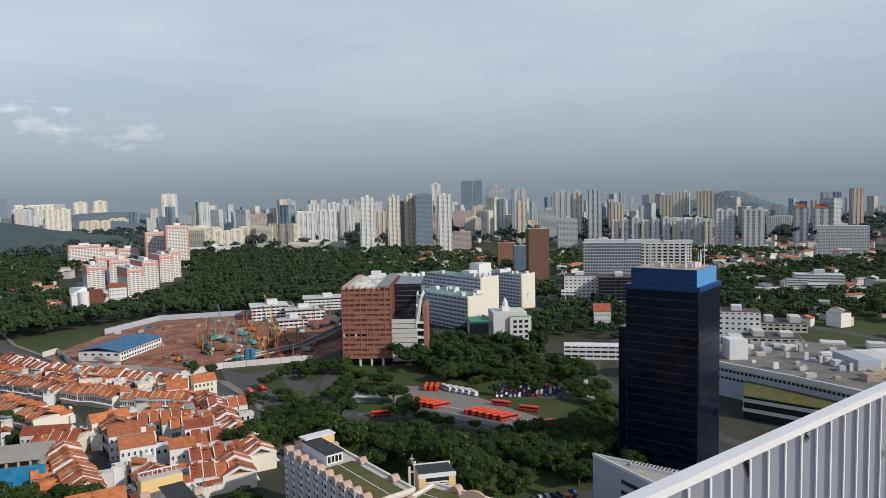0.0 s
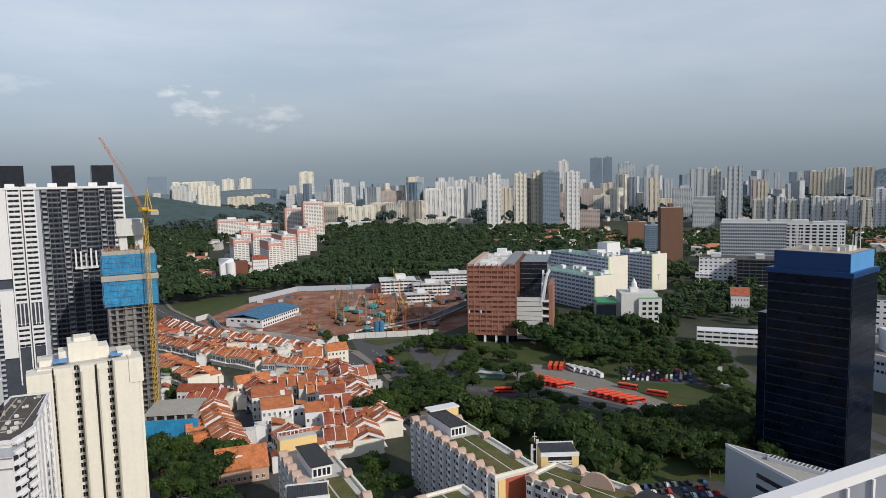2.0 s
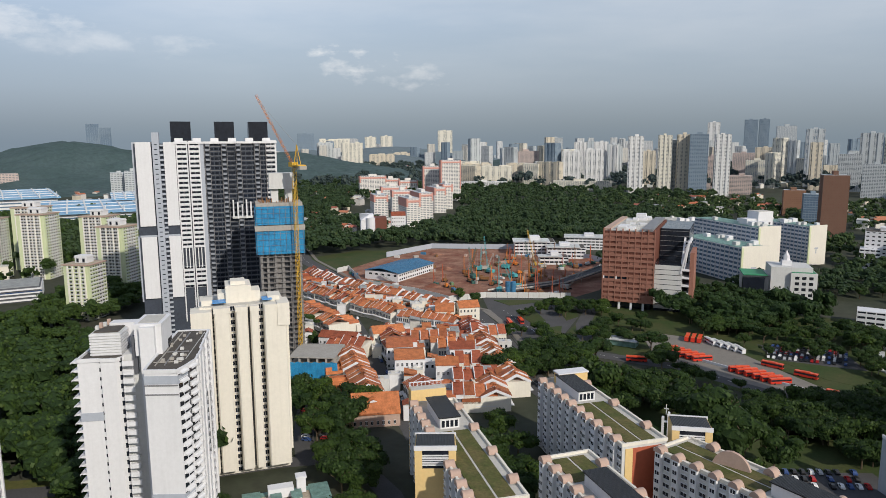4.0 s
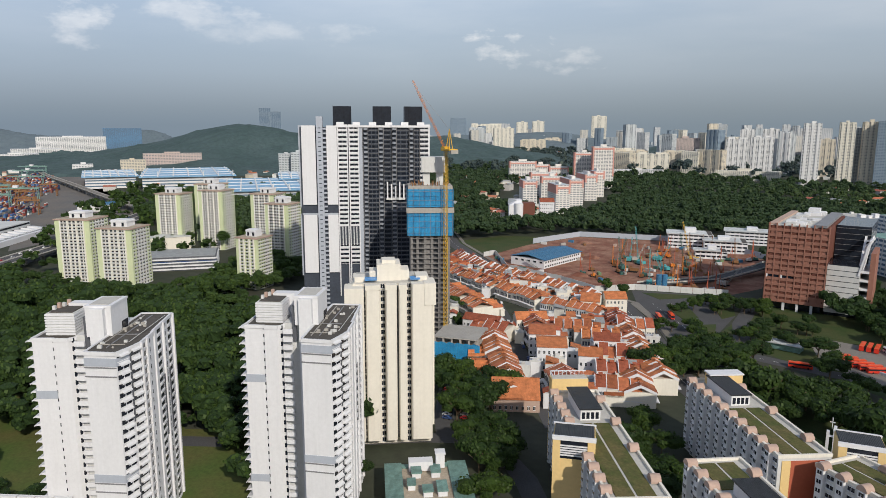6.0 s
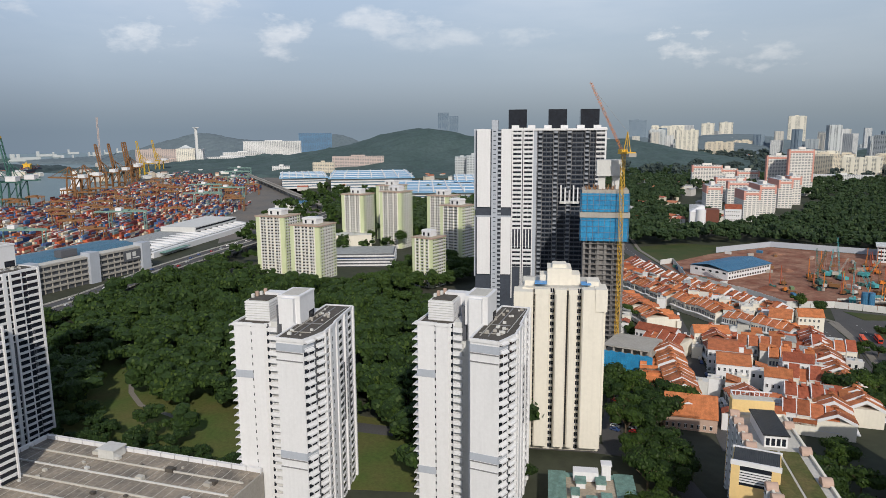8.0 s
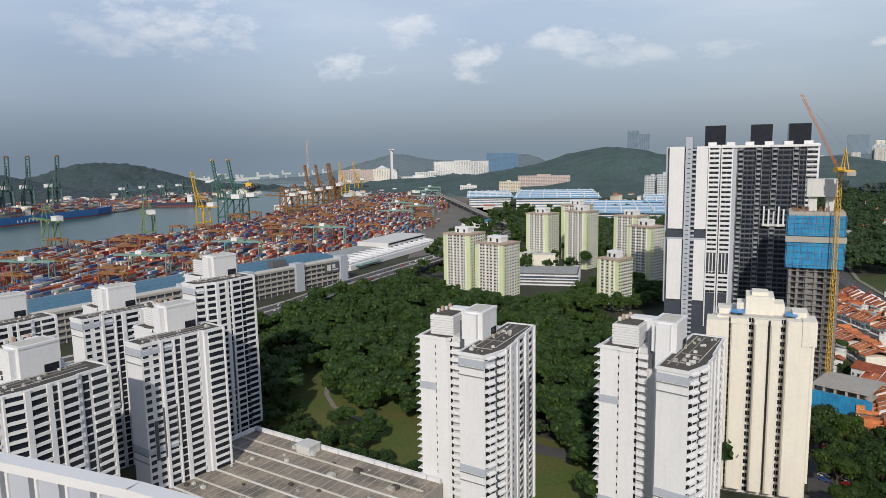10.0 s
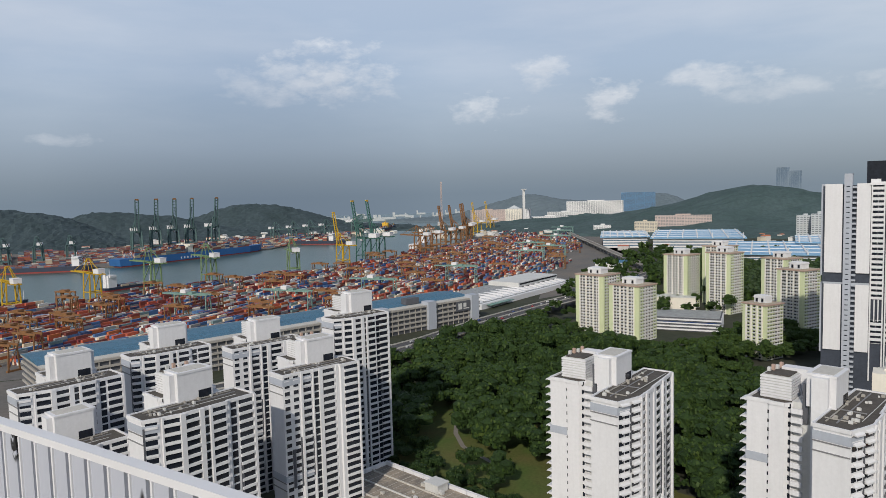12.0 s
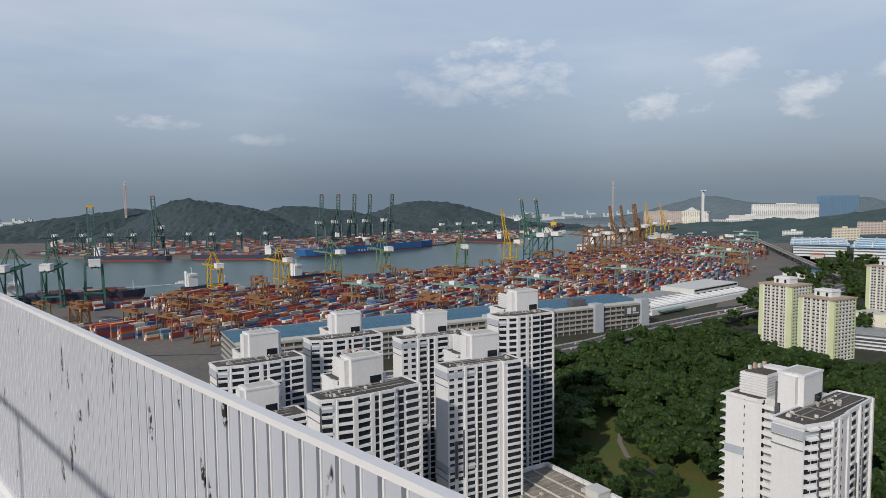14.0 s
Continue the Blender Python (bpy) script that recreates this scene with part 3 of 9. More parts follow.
def block(name, az, dist, w, d, h, rot, wall, glass, label, category="apartment block", floor_h=3.0, bay=4.0, pier=1.4, sill=0.45, roofbox=1, sides="fblr",
          group="distant city blocks", crown=None, z=0.0, fins=0):
    """A block of flats or offices: storey bands and piers, glazing behind them, roof deck, lift and tank rooms."""
    x, y = polar(az, dist)
    ob = thing(name, x, y, rot, label, category, group, z)
    a, b = Mesh(), Mesh()
    facade(a, b, w, d, 0, h, floor_h, bay, sill, 0.4, pier, sides)
    for k in range(fins):
        c = -w / 2 + w * (k + 0.5) / fins
        a.box(c - w / fins * 0.22, c + w / fins * 0.22, -d / 2 - 1.2, d / 2 + 1.2, 0, h + 0.6)
    if dist > 900:                       # far off, bands and glazing are one piece
        k = len(a.f)
        i = len(a.v)
        a.v += b.v
        a.f += [tuple(i + q for q in f) for f in b.f]
        me = a.data("storey_band_field", wall)
        me.materials.append(glass)
        for poly in me.polygons[k:]:
            poly.material_index = 1
        tagged(link("storey_band_field", me, ob), kind="stuff")
    else:
        part("wall", a, wall, ob)
        part("glazing", b, glass, ob)
    if roofbox and dist < 1500:
        r = Mesh()
        r.box(-w / 2 + 0.6, w / 2 - 0.6, -d / 2 + 0.6, d / 2 - 0.6, h, h + 0.25)
        part("roof", r, ROOFDECK if dist < 900 else FAR_WALLS[2], ob)
    rb = random.Random(int(az * 100) + int(dist))
    for k in range(roofbox):
        m = Mesh()
        bw, bd = w * rb.uniform(0.18, 0.3), d * rb.uniform(0.35, 0.55)
        c = -w / 2 + w * (k + 0.5) / roofbox + rb.uniform(-0.05, 0.05) * w
        m.box(c - bw / 2, c + bw / 2, -bd / 2, bd / 2, h + 0.2, h + rb.uniform(3, 6))
        m.box(c - bw / 2 - 0.3, c + bw / 2 + 0.3, -bd / 2 - 0.3, bd / 2 + 0.3, h + 3.0, h + 3.3)
        part("roof_house", m, crown or wall, ob)
    return ob


def window_mesh(name, w, h, hood=0.5, sill=0.25, axis="y", tone=None, rail=False):
    """A pane in a surround with a hood above and a sill below; faces -y or +x."""
    m = Mesh()
    m.box(-w / 2, w / 2, -0.06, 0.1, 0, h)
    k = len(m.f)
    m.box(-w / 2 - 0.15, w / 2 + 0.15, -hood, 0.1, h, h + 0.14)
    m.box(-w / 2 - 0.1, w / 2 + 0.1, -sill, 0.1, -0.16, 0)
    m.box(-0.05, 0.05, -0.11, 0.1, 0, h)
    if rail:
        m.box(-w / 2 - 0.1, w / 2 + 0.1, -hood, -hood + 0.1, -0.16, 0.95)
    if axis == "x":
        m.v = [(-y, x, z) for x, y, z in m.v]
    me = m.data(name, tone or PANE)
    me.materials.append(WHITE)
    for poly in me.polygons[k:]:
        poly.material_index = 1
    return me




def hood_mesh(length, out, axis):
    """A sloping sun hood over a strip window."""
    m = Mesh()
    m.quad((-length / 2, 0, 1.2), (length / 2, 0, 1.2), (length / 2, -out, 0.55), (-length / 2, -out, 0.55))
    m.quad((-length / 2, -out, 0.45), (length / 2, -out, 0.45), (length / 2, 0, 1.05), (-length / 2, 0, 1.05))
    m.box(-length / 2, length / 2, -out - 0.04, -out + 0.06, 0.1, 0.56)
    for s in (-1, 1):
        m.quad((s * length / 2, 0, 1.2), (s * length / 2, -out, 0.55), (s * length / 2, -out, 0.45), (s * length / 2, 0, 0.2))
    if axis == "x":
        m.v = [(-y, x, z) for x, y, z in m.v]
    if axis == "-x":
        m.v = [(y, -x, z) for x, y, z in m.v]
    return m.data("sun_hood", WHITE)


HOOD_SAW = hood_mesh(3.6, 1.0, "x")
HOOD_LEFT = hood_mesh(4.5, 2.1, "-x")


def slab_mesh(name, x0, x1, y0, y1, z0, z1, mat):
    m = Mesh()
    m.box(x0, x1, y0, y1, z0, z1)
    return m.data(name, mat)


GALLERY = slab_mesh("gallery_parapet", -10.4, -7.2, 15.0, 15.6, -0.3, 1.25, WHITE)
# dark slab, no hole: the shade of a gallery opening as colour
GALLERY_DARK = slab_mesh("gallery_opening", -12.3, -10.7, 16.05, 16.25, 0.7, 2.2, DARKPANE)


def bay_mesh(name, w, h, out, below, jamb=0.12):
    """A wide dark opening with a solid white parapet standing out below it; faces +x."""
    m = Mesh().box(-w / 2, w / 2, -0.06, 0.1, 0, h)
    k = len(m.f)
    m.box(-w / 2 - jamb, w / 2 + jamb, -out, 0.1, -below, 0).box(-w / 2 - jamb, w / 2 + jamb, -0.14, 0.1, h, h + 0.12)
    m.v = [(-y, x, z) for x, y, z in m.v]
    me = m.data(name, DARKPANE)
    me.materials.append(WHITE)
    for poly in me.polygons[k:]:
        poly.material_index = 1
    return me


BAY_WIDE = bay_mesh("window", 4.9, 1.65, 0.7, 0.85)
BAY_MID = bay_mesh("window", 3.3, 1.6, 0.4, 0.7)
BAY_SMALL = bay_mesh("window", 2.0, 1.5, 0.2, 0.25)
BAY_SLOT = bay_mesh("window", 2.0, 2.2, 0.1, 0.1)


class Joined:
    """Collects many small repeats into one part, for towers that stay far off."""
    def __init__(self):
        self.m = {}

    def __call__(self, name, me, ob, m):
        b = self.m.setdefault(me, Mesh())
        i = len(b.v)
        b.v += [tuple(m @ v.co) for v in me.vertices]
        b.f += [tuple(i + k for k in p.vertices) for p in me.polygons]

    def finish(self, ob):
        for me, b in self.m.items():
            out = b.data(me.name, me.materials[0])
            for extra in list(me.materials)[1:]:
                out.materials.append(extra)
            n = len(me.polygons)
            idx = [p.material_index for p in me.polygons]
            for k, p in enumerate(out.polygons):
                p.material_index = idx[k % n]
            tagged(link(me.name.split(".")[0] + "_field", out, ob), kind="stuff")


def white_block(x, y, rot, H, plan, label, single, stretch=1.0):
    """A white point block of flats: two wings, a recessed gallery core, roof tank and louvred plant room.
    plan: "park" with a serrated flank of sun hoods, "saw" with wide balconies at the near end, "flat" with small windows there."""
    ob = thing("apartment_tower", x, y, rot, label, "apartment tower", "white flats by the wooded park")
    n = round(H / 2.75)
    fh = H / n
    if plan == "park":
        flank = [(9.5, -1.6), (11.2, 3.2), (12.6, 8.0), (12.2, 19.0), (11.6, 20.2), (11.0, 29.5), (10.2, 41.0)]
    elif plan == "saw":
        flank = [(9.5, -0.6), (11.0, 3.6), (11.0, 4.2), (12.4, 9.4), (12.4, 24.0), (11.6, 24.4), (11.6, 34.0)]
    else:
        flank = [(9.5, -0.4), (9.7, 12.4), (9.7, 24.6), (11.2, 25.2), (11.2, 34.0)]
    flank = [(a, b * stretch) for a, b in flank]
    back = flank[-1][1]
    outline = [(0.2, -0.6)] + flank + [(0.2, back)]
    part("wing", Mesh().prism(outline, 0, H), WHITE, ob)
    left = [(-23.4, 15.8), (-16.6, 15.8), (-16.6, 15.2), (-12.2, 15.2), (-10.6, 17.0), (-10.6, back - 1), (-23.4, back - 1)]
    part("wing", Mesh().prism(left, 0, H - 1), WHITE, ob)
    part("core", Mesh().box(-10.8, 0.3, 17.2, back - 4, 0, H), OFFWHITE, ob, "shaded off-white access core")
    part("lift_shaft", Mesh().box(-4.4, -0.1, 13.2, 17.4, 0, H + 9.2), WHITE, ob)
    for poly, top in ((outline, H), (left, H - 1)):
        rim = Mesh()
        for (ax, ay), (bx, by) in zip(poly, poly[1:] + poly[:1]):
            rim.beam((ax, ay, top + 0.05), (bx, by, top + 0.05), 0.6, 1.1)
        tagged(part("parapet", rim, WHITE, ob), kind="stuff")
    inner = [(px_ * 0.93 + 0.35, py_ * 0.97 + 0.5) for px_, py_ in outline]
    part("roof_deck", Mesh().prism(inner, H, H + 0.3).prism([(-22.6, 16.6), (-11.4, 17.2), (-11.4, back - 2), (-22.6, back - 2)], H - 1, H - 0.65), ROOFDECK, ob, "weathered brown-grey roof deck")
    clutter = random.Random(int(x * 7 + y))
    for k in range(2):
        part("pipe_rack", Mesh().box(2.2 + k * 2.6, 2.5 + k * 2.6, 3, back - 3, H + 0.35, H + 0.6).box(1.2, 9, 6 + k * 10, 6.3 + k * 10, H + 0.35, H + 0.6), FRAME if k % 2 else CONCRETE, ob)
    for k in range(20 if single else 12):
        cx, cy = clutter.uniform(2, 9.0), clutter.uniform(2, back - 3)
        s = clutter.uniform(0.25, 0.62)
        u = Mesh().box(cx - s, cx + s, cy - s * 0.6, cy + s * 0.6, H + 0.3, H + 0.5 + s).box(cx - s * 0.8, cx + s * 0.8, cy - s * 0.4, cy + s * 0.4, H + 0.5 + s, H + 0.6 + s)
        part("roof_unit", u, OFFWHITE if k % 2 else CONCRETE, ob)
    part("deck_rail", Mesh().box(10.2, 10.35, 6, back - 6, H + 1.2, H + 1.32).box(-4, 0, 14, 14.15, H + 1.4, H + 1.55), OFFWHITE, ob)
    tank = Mesh().box(-6.2, 1.6, 15.0, 27.0, H, H + 9.6).box(-6.4, 1.8, 14.8, 27.2, H + 9.2, H + 9.9).box(-17.0, -6.2, 27.0, 31.0, H - 1, H + 7.6)
    tank_ = part("tank_room", tank, WHITE, ob, "tall white roof tank room")
    part("tank_room_door", Mesh().box(1.58, 1.72, 22, 26.4, H + 0.4, H + 3.0), DARKPANE, tank_)
    part("tank_room_deck", Mesh().box(-5.2, 0.6, 16.0, 26.0, H + 9.9, H + 10.02), PALE_CONCRETE, tank_)
    # charcoal box in place of the shade in the stair slot
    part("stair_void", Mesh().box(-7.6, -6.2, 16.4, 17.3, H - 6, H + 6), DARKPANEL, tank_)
    plant_ = part("plant_room", Mesh().box(-20.2, -11.6, 19.0, 30, H - 1, H + 6.4), OFFWHITE, ob)
    for k in range(8):
        part("louvre", Mesh().box(-20.5, -11.3, 18.7, 30.3, H - 0.4 + k * 0.86, H + 0.14 + k * 0.86), WHITE, plant_)
    part("plant_roof", Mesh().box(-19.4, -12.4, 19.8, 28.4, H + 6.3, H + 6.75), ROOFDECK, plant_)
    for k in range(4):
        part("roof_vent", Mesh().box(-19.6 + k * 0.5, -18.7 + k * 0.5, 22.0 + k * 2.1, 23.0 + k * 2.1, H + 6.7, H + 8.0 + 0.5 * (k % 2)), SALMON if k % 2 else OFFWHITE, plant_)
    # painted bands on the blank gable, carried round the first facets
    for top in (H - 0.9, H - 0.9 - 13 * fh):
        bands = Mesh().beam((0.1, -0.62, top - 1.6), (9.5, flank[0][1] - 0.02, top - 1.6), 0.3, 2.4)
        (ax, ay), (bx, by) = flank[0], flank[1]
        bands.beam((ax, ay, top - 1.6), (bx, by, top - 1.6), 0.3, 2.4)
        part("painted_band", bands, GREYBAND, ob, "blue-grey painted band")
        lines = Mesh()
        for dz in (3.2, 5.9):
            lines.beam((0.1, -0.64, top - dz), (9.5, flank[0][1] - 0.04, top - dz), 0.42, 0.3)
        part("shadow_line", lines, FRAME, ob)
    for top in (H - 17.5, H - 17.5 - 13 * fh):
        part("painted_band", Mesh().box(-23.6, -17.0, 15.6, 18, top - 2.6, top), GREYBAND, ob, "blue-grey painted band")
    put_ = (lambda name, me, o, m: link(name, me, o, m=m)) if single else Joined()

    def column(edge, frac, me, z, name="window", out=0.0):
        (ax, ay), (bx, by) = flank[edge], flank[edge + 1]
        dx, dy = bx - ax, by - ay
        length = math.hypot(dx, dy)
        put_(name, me, ob, pose(ax + dx * frac + out * dy / length, ay + dy * frac - out * dx / length, z, 0, 0, math.degrees(math.atan2(-dx, dy))))

    for k in range(n):
        z = k * fh
        put_("gallery_parapet", GALLERY, ob, pose(0, 0, z))
        put_("gallery_opening", GALLERY_DARK, ob, pose(0, 0, z))
        put_("sun_hood", HOOD_LEFT, ob, pose(-23.4, 18.4, z + 0.6))
        put_("window", SLIT_FRONT, ob, pose(-16.9, 15.78, z + 0.9))
        if plan == "park":
            for frac in (0.28, 0.76):
                column(0, frac, BAY_SMALL, z + 0.3)
            column(0, 0.52, HOOD_SAW, z + 1.5, "sun_hood")
            column(1, 0.5, BAY_MID, z + 0.35)
            column(1, 0.5, HOOD_SAW, z + 1.5, "sun_hood")
            column(2, 0.22, BAY_MID, z + 0.7)
            column(2, 0.62, BAY_SMALL, z + 0.7)
            column(4, 0.15, BAY_SLOT, z + 0.4)
            column(4, 0.62, BAY_MID, z + 0.7)
            column(5, 0.22, BAY_SLOT, z + 0.4)
            column(5, 0.66, BAY_MID, z + 0.7)
        elif plan == "saw":
            column(0, 0.5, BAY_MID, z + 0.9)
            column(2, 0.52, BAY_WIDE, z + 0.9)
            column(3, 0.24, BAY_WIDE, z + 0.9)
            column(3, 0.52, BAY_SLOT, z + 0.5)
            column(3, 0.80, BAY_WIDE, z + 0.9)
            column(5, 0.22, BAY_SLOT, z + 0.4)
            column(5, 0.66, BAY_WIDE, z + 0.9)
        else:
            column(0, 0.14, BAY_SMALL, z + 0.9)
            column(0, 0.44, BAY_SMALL, z + 0.9)
            column(0, 0.82, BAY_MID, z + 0.9)
            column(1, 0.16, BAY_SLOT, z + 0.4)
            column(1, 0.64, BAY_WIDE, z + 0.9)
            column(3, 0.5, BAY_WIDE, z + 0.9)
            column(3, 0.88, BAY_SMALL, z + 0.9)
    if not single:
        put_.finish(ob)
    for edge, frac, wide in {"park": ((2, 0.0, 0.8), (2, 0.42, 1.4), (3, 0.6, 0.9), (5, 0.02, 0.8), (5, 0.97, 0.9)),
                             "saw": ((2, 0.02, 0.5), (3, 0.02, 1.6), (3, 0.42, 1.5), (3, 0.62, 0.8), (5, 0.0, 0.7), (5, 0.97, 0.8)),
                             "flat": ((0, 0.62, 0.9), (1, 0.02, 0.5), (1, 0.32, 1.5), (1, 0.96, 1.3), (3, 0.98, 0.6))}[plan]:
        (ax, ay), (bx, by) = flank[edge], flank[edge + 1]
        px_, py_ = ax + (bx - ax) * frac, ay + (by - ay) * frac
        part("pilaster", Mesh().box(px_ - 0.6, px_ + 0.75, py_ - wide / 2, py_ + wide / 2, 0, H + 0.4), WHITE, ob)
    strips = Mesh()
    for edge, f0, f1, z0, z1 in {"park": ((1, 0.02, 0.12, 0.66, 0.98), (1, 0.88, 1.0, 0.66, 0.98), (1, 0.02, 0.12, 0.1, 0.40), (1, 0.88, 1.0, 0.1, 0.40), (4, 0.86, 0.98, 0.42, 0.74), (5, 0.42, 0.5, 0.42, 0.74)),
                                 "saw": ((0, 0.0, 0.12, 0.66, 0.97), (2, 0.0, 0.1, 0.5, 0.9), (2, 0.92, 1.0, 0.5, 0.9), (3, 0.5, 0.6, 0.35, 0.62), (3, 0.64, 0.68, 0.3, 0.62), (5, 0.4, 0.48, 0.4, 0.68)),
                                 "flat": ((0, 0.24, 0.34, 0.36, 0.58), (0, 0.53, 0.66, 0.36, 0.64), (0, 0.95, 1.0, 0.4, 0.64), (1, 0.0, 0.1, 0.4, 0.64))}[plan]:
        (ax, ay), (bx, by) = flank[edge], flank[edge + 1]
        strips.beam((ax + (bx - ax) * f0, ay + (by - ay) * f0, H * (z0 + z1) / 2), (ax + (bx - ax) * f1, ay + (by - ay) * f1, H * (z0 + z1) / 2), 0.5, H * (z1 - z0))
    tagged(part("painted_strip", strips, DARKPANEL, ob, "charcoal painted vertical strips"), kind="stuff")
    return ob


SLIT_FRONT = slab_mesh("window", -0.3, 0.3, -0.06, 0.1, 0, 1.1, DARKPANE)
for bx, by, rot, H, plan_, stretch_ in ((-190.2, 98.5, 36, 66, "park", 1), (-148.4, 142.4, 30, 66, "park", 1), (-259.0, 3.6, 27, 66, "flat", 0.93), (-315.4, 28.6, 27, 75, "saw", 0.84),
                                        (-220.8, -38.6, 34, 66, "saw", 1.06), (-266.0, -84.0, 33, 66, "saw", 1), (-312.0, -55.6, 29, 66, "saw", 0.98), (-311.0, -15.0, 27, 66, "flat", 1), (-236.0, -78.0, 33, 52, "saw", 1)):
    white_block(bx, by, rot, H, plan_, "white-rendered apartment tower with grey bands beside wooded park" if plan_ == "park" else "white-rendered apartment tower with dark windows facing the port", plan_ == "park", stretch_)


def cream_tower():
    """Cream slab of flats with four projecting fins and dark window slots."""
    ob = thing("apartment_tower", -166.0, 209.5, 40.7, "cream-rendered apartment tower with vertical fins and small dark windows", "apartment tower")
    H, n = 68.0, 25
    fh = H / n
    part("wall", Mesh().box(-15.8, 15.6, 2.2, 24, 0, H), CREAM, ob)
    fin_defs = ((-16.4, -11.4, H - 1), (-10.8, -5.0, H - 1.5), (-2.9, 1.5, H - 1.5), (2.3, 5.6, H - 1.5), (7.4, 15.8, H + 0.5))
    for a, b, top in fin_defs:
        m = Mesh().prism([(a + 0.5, -2.4), (b - 0.5, -2.4), (b, -1.8), (b, 3.1), (a, 3.1), (a, -1.8)], 3.2, top)
        part("fin", m, CREAM, ob)
    part("fin_head", Mesh().prism([(-19.0, -2.9), (-11.6, -2.9), (-11.6, 6), (-19.0, 6)], H - 10, H - 0.6), CREAM, ob)
    part("fin_head", Mesh().prism([(12.4, -2.8), (17.0, -2.8), (17.0, 8), (12.4, 8)], H - 8, H + 0.8), CREAM, ob)
    for a, b in ((-10.9, -4.9), (-3.0, 1.5), (2.3, 5.7)):
        part("fin_head", Mesh().box(a, b, -2.55, 0.4, H - 1.6, H + 0.4), CREAM, ob)
    part("side_fin", Mesh().box(-18, -15.5, 4, 10, 0, H - 2).box(-18, -15.5, 14, 22, 0, H - 4), CREAM, ob)
    part("side_fin", Mesh().box(15.5, 17.2, 5, 20, 6, H - 6), CREAM, ob)
    win = window_mesh("window", 1.5, 1.7, 0.12, 0.3, tone=DARKPANE)
    slit = window_mesh("window", 0.5, 1.9, 0.1, 0.1, tone=DARKPANE)
    unit = Mesh().box(-0.45, 0.45, -0.5, 0.0, 0, 0.6).data("cooling_unit", OFFWHITE)
    for k in range(n):
        z = k * fh + 0.9
        link("window", win, ob, m=pose(-3.95, 2.2, z))
        link("window", win, ob, m=pose(6.5, 2.2, z))
        link("window", slit, ob, m=pose(-11.1, 2.2, z))
        if k % 3:
            link("cooling_unit", unit, ob, m=pose(-3.7, 2.2, z - 0.55))
    part("joint", Mesh().box(1.5, 2.3, 0.6, 2.4, 3, H - 1), DARKPANEL, ob, "dark recessed joint between the fins")
    part("roof", Mesh().box(-14.5, 14.5, 2, 23, H, H + 0.3), PALE_CONCRETE, ob)
    rooms = Mesh().box(-6, 3.5, 6, 18, H, H + 7).box(-9, -6, 8, 16, H, H + 4).box(3.5, 7, 7, 16, H, H + 4.5).box(9.5, 14, 4, 12, H, H + 2.5).box(-15, -11, 4, 10, H, H + 2.4)
    rooms.box(-4, 1.5, 8, 15, H + 7, H + 8.4)
    part("roof_house", rooms, CREAM, ob)
    part("roof_panel", Mesh().box(-11, -6.2, 1.5, 7, H + 1.5, H + 1.8).box(7.2, 11, 1.5, 7, H + 1.5, H + 1.8), SKYBLUE, ob, "pale blue roof panels")
    return ob


cream_tower()


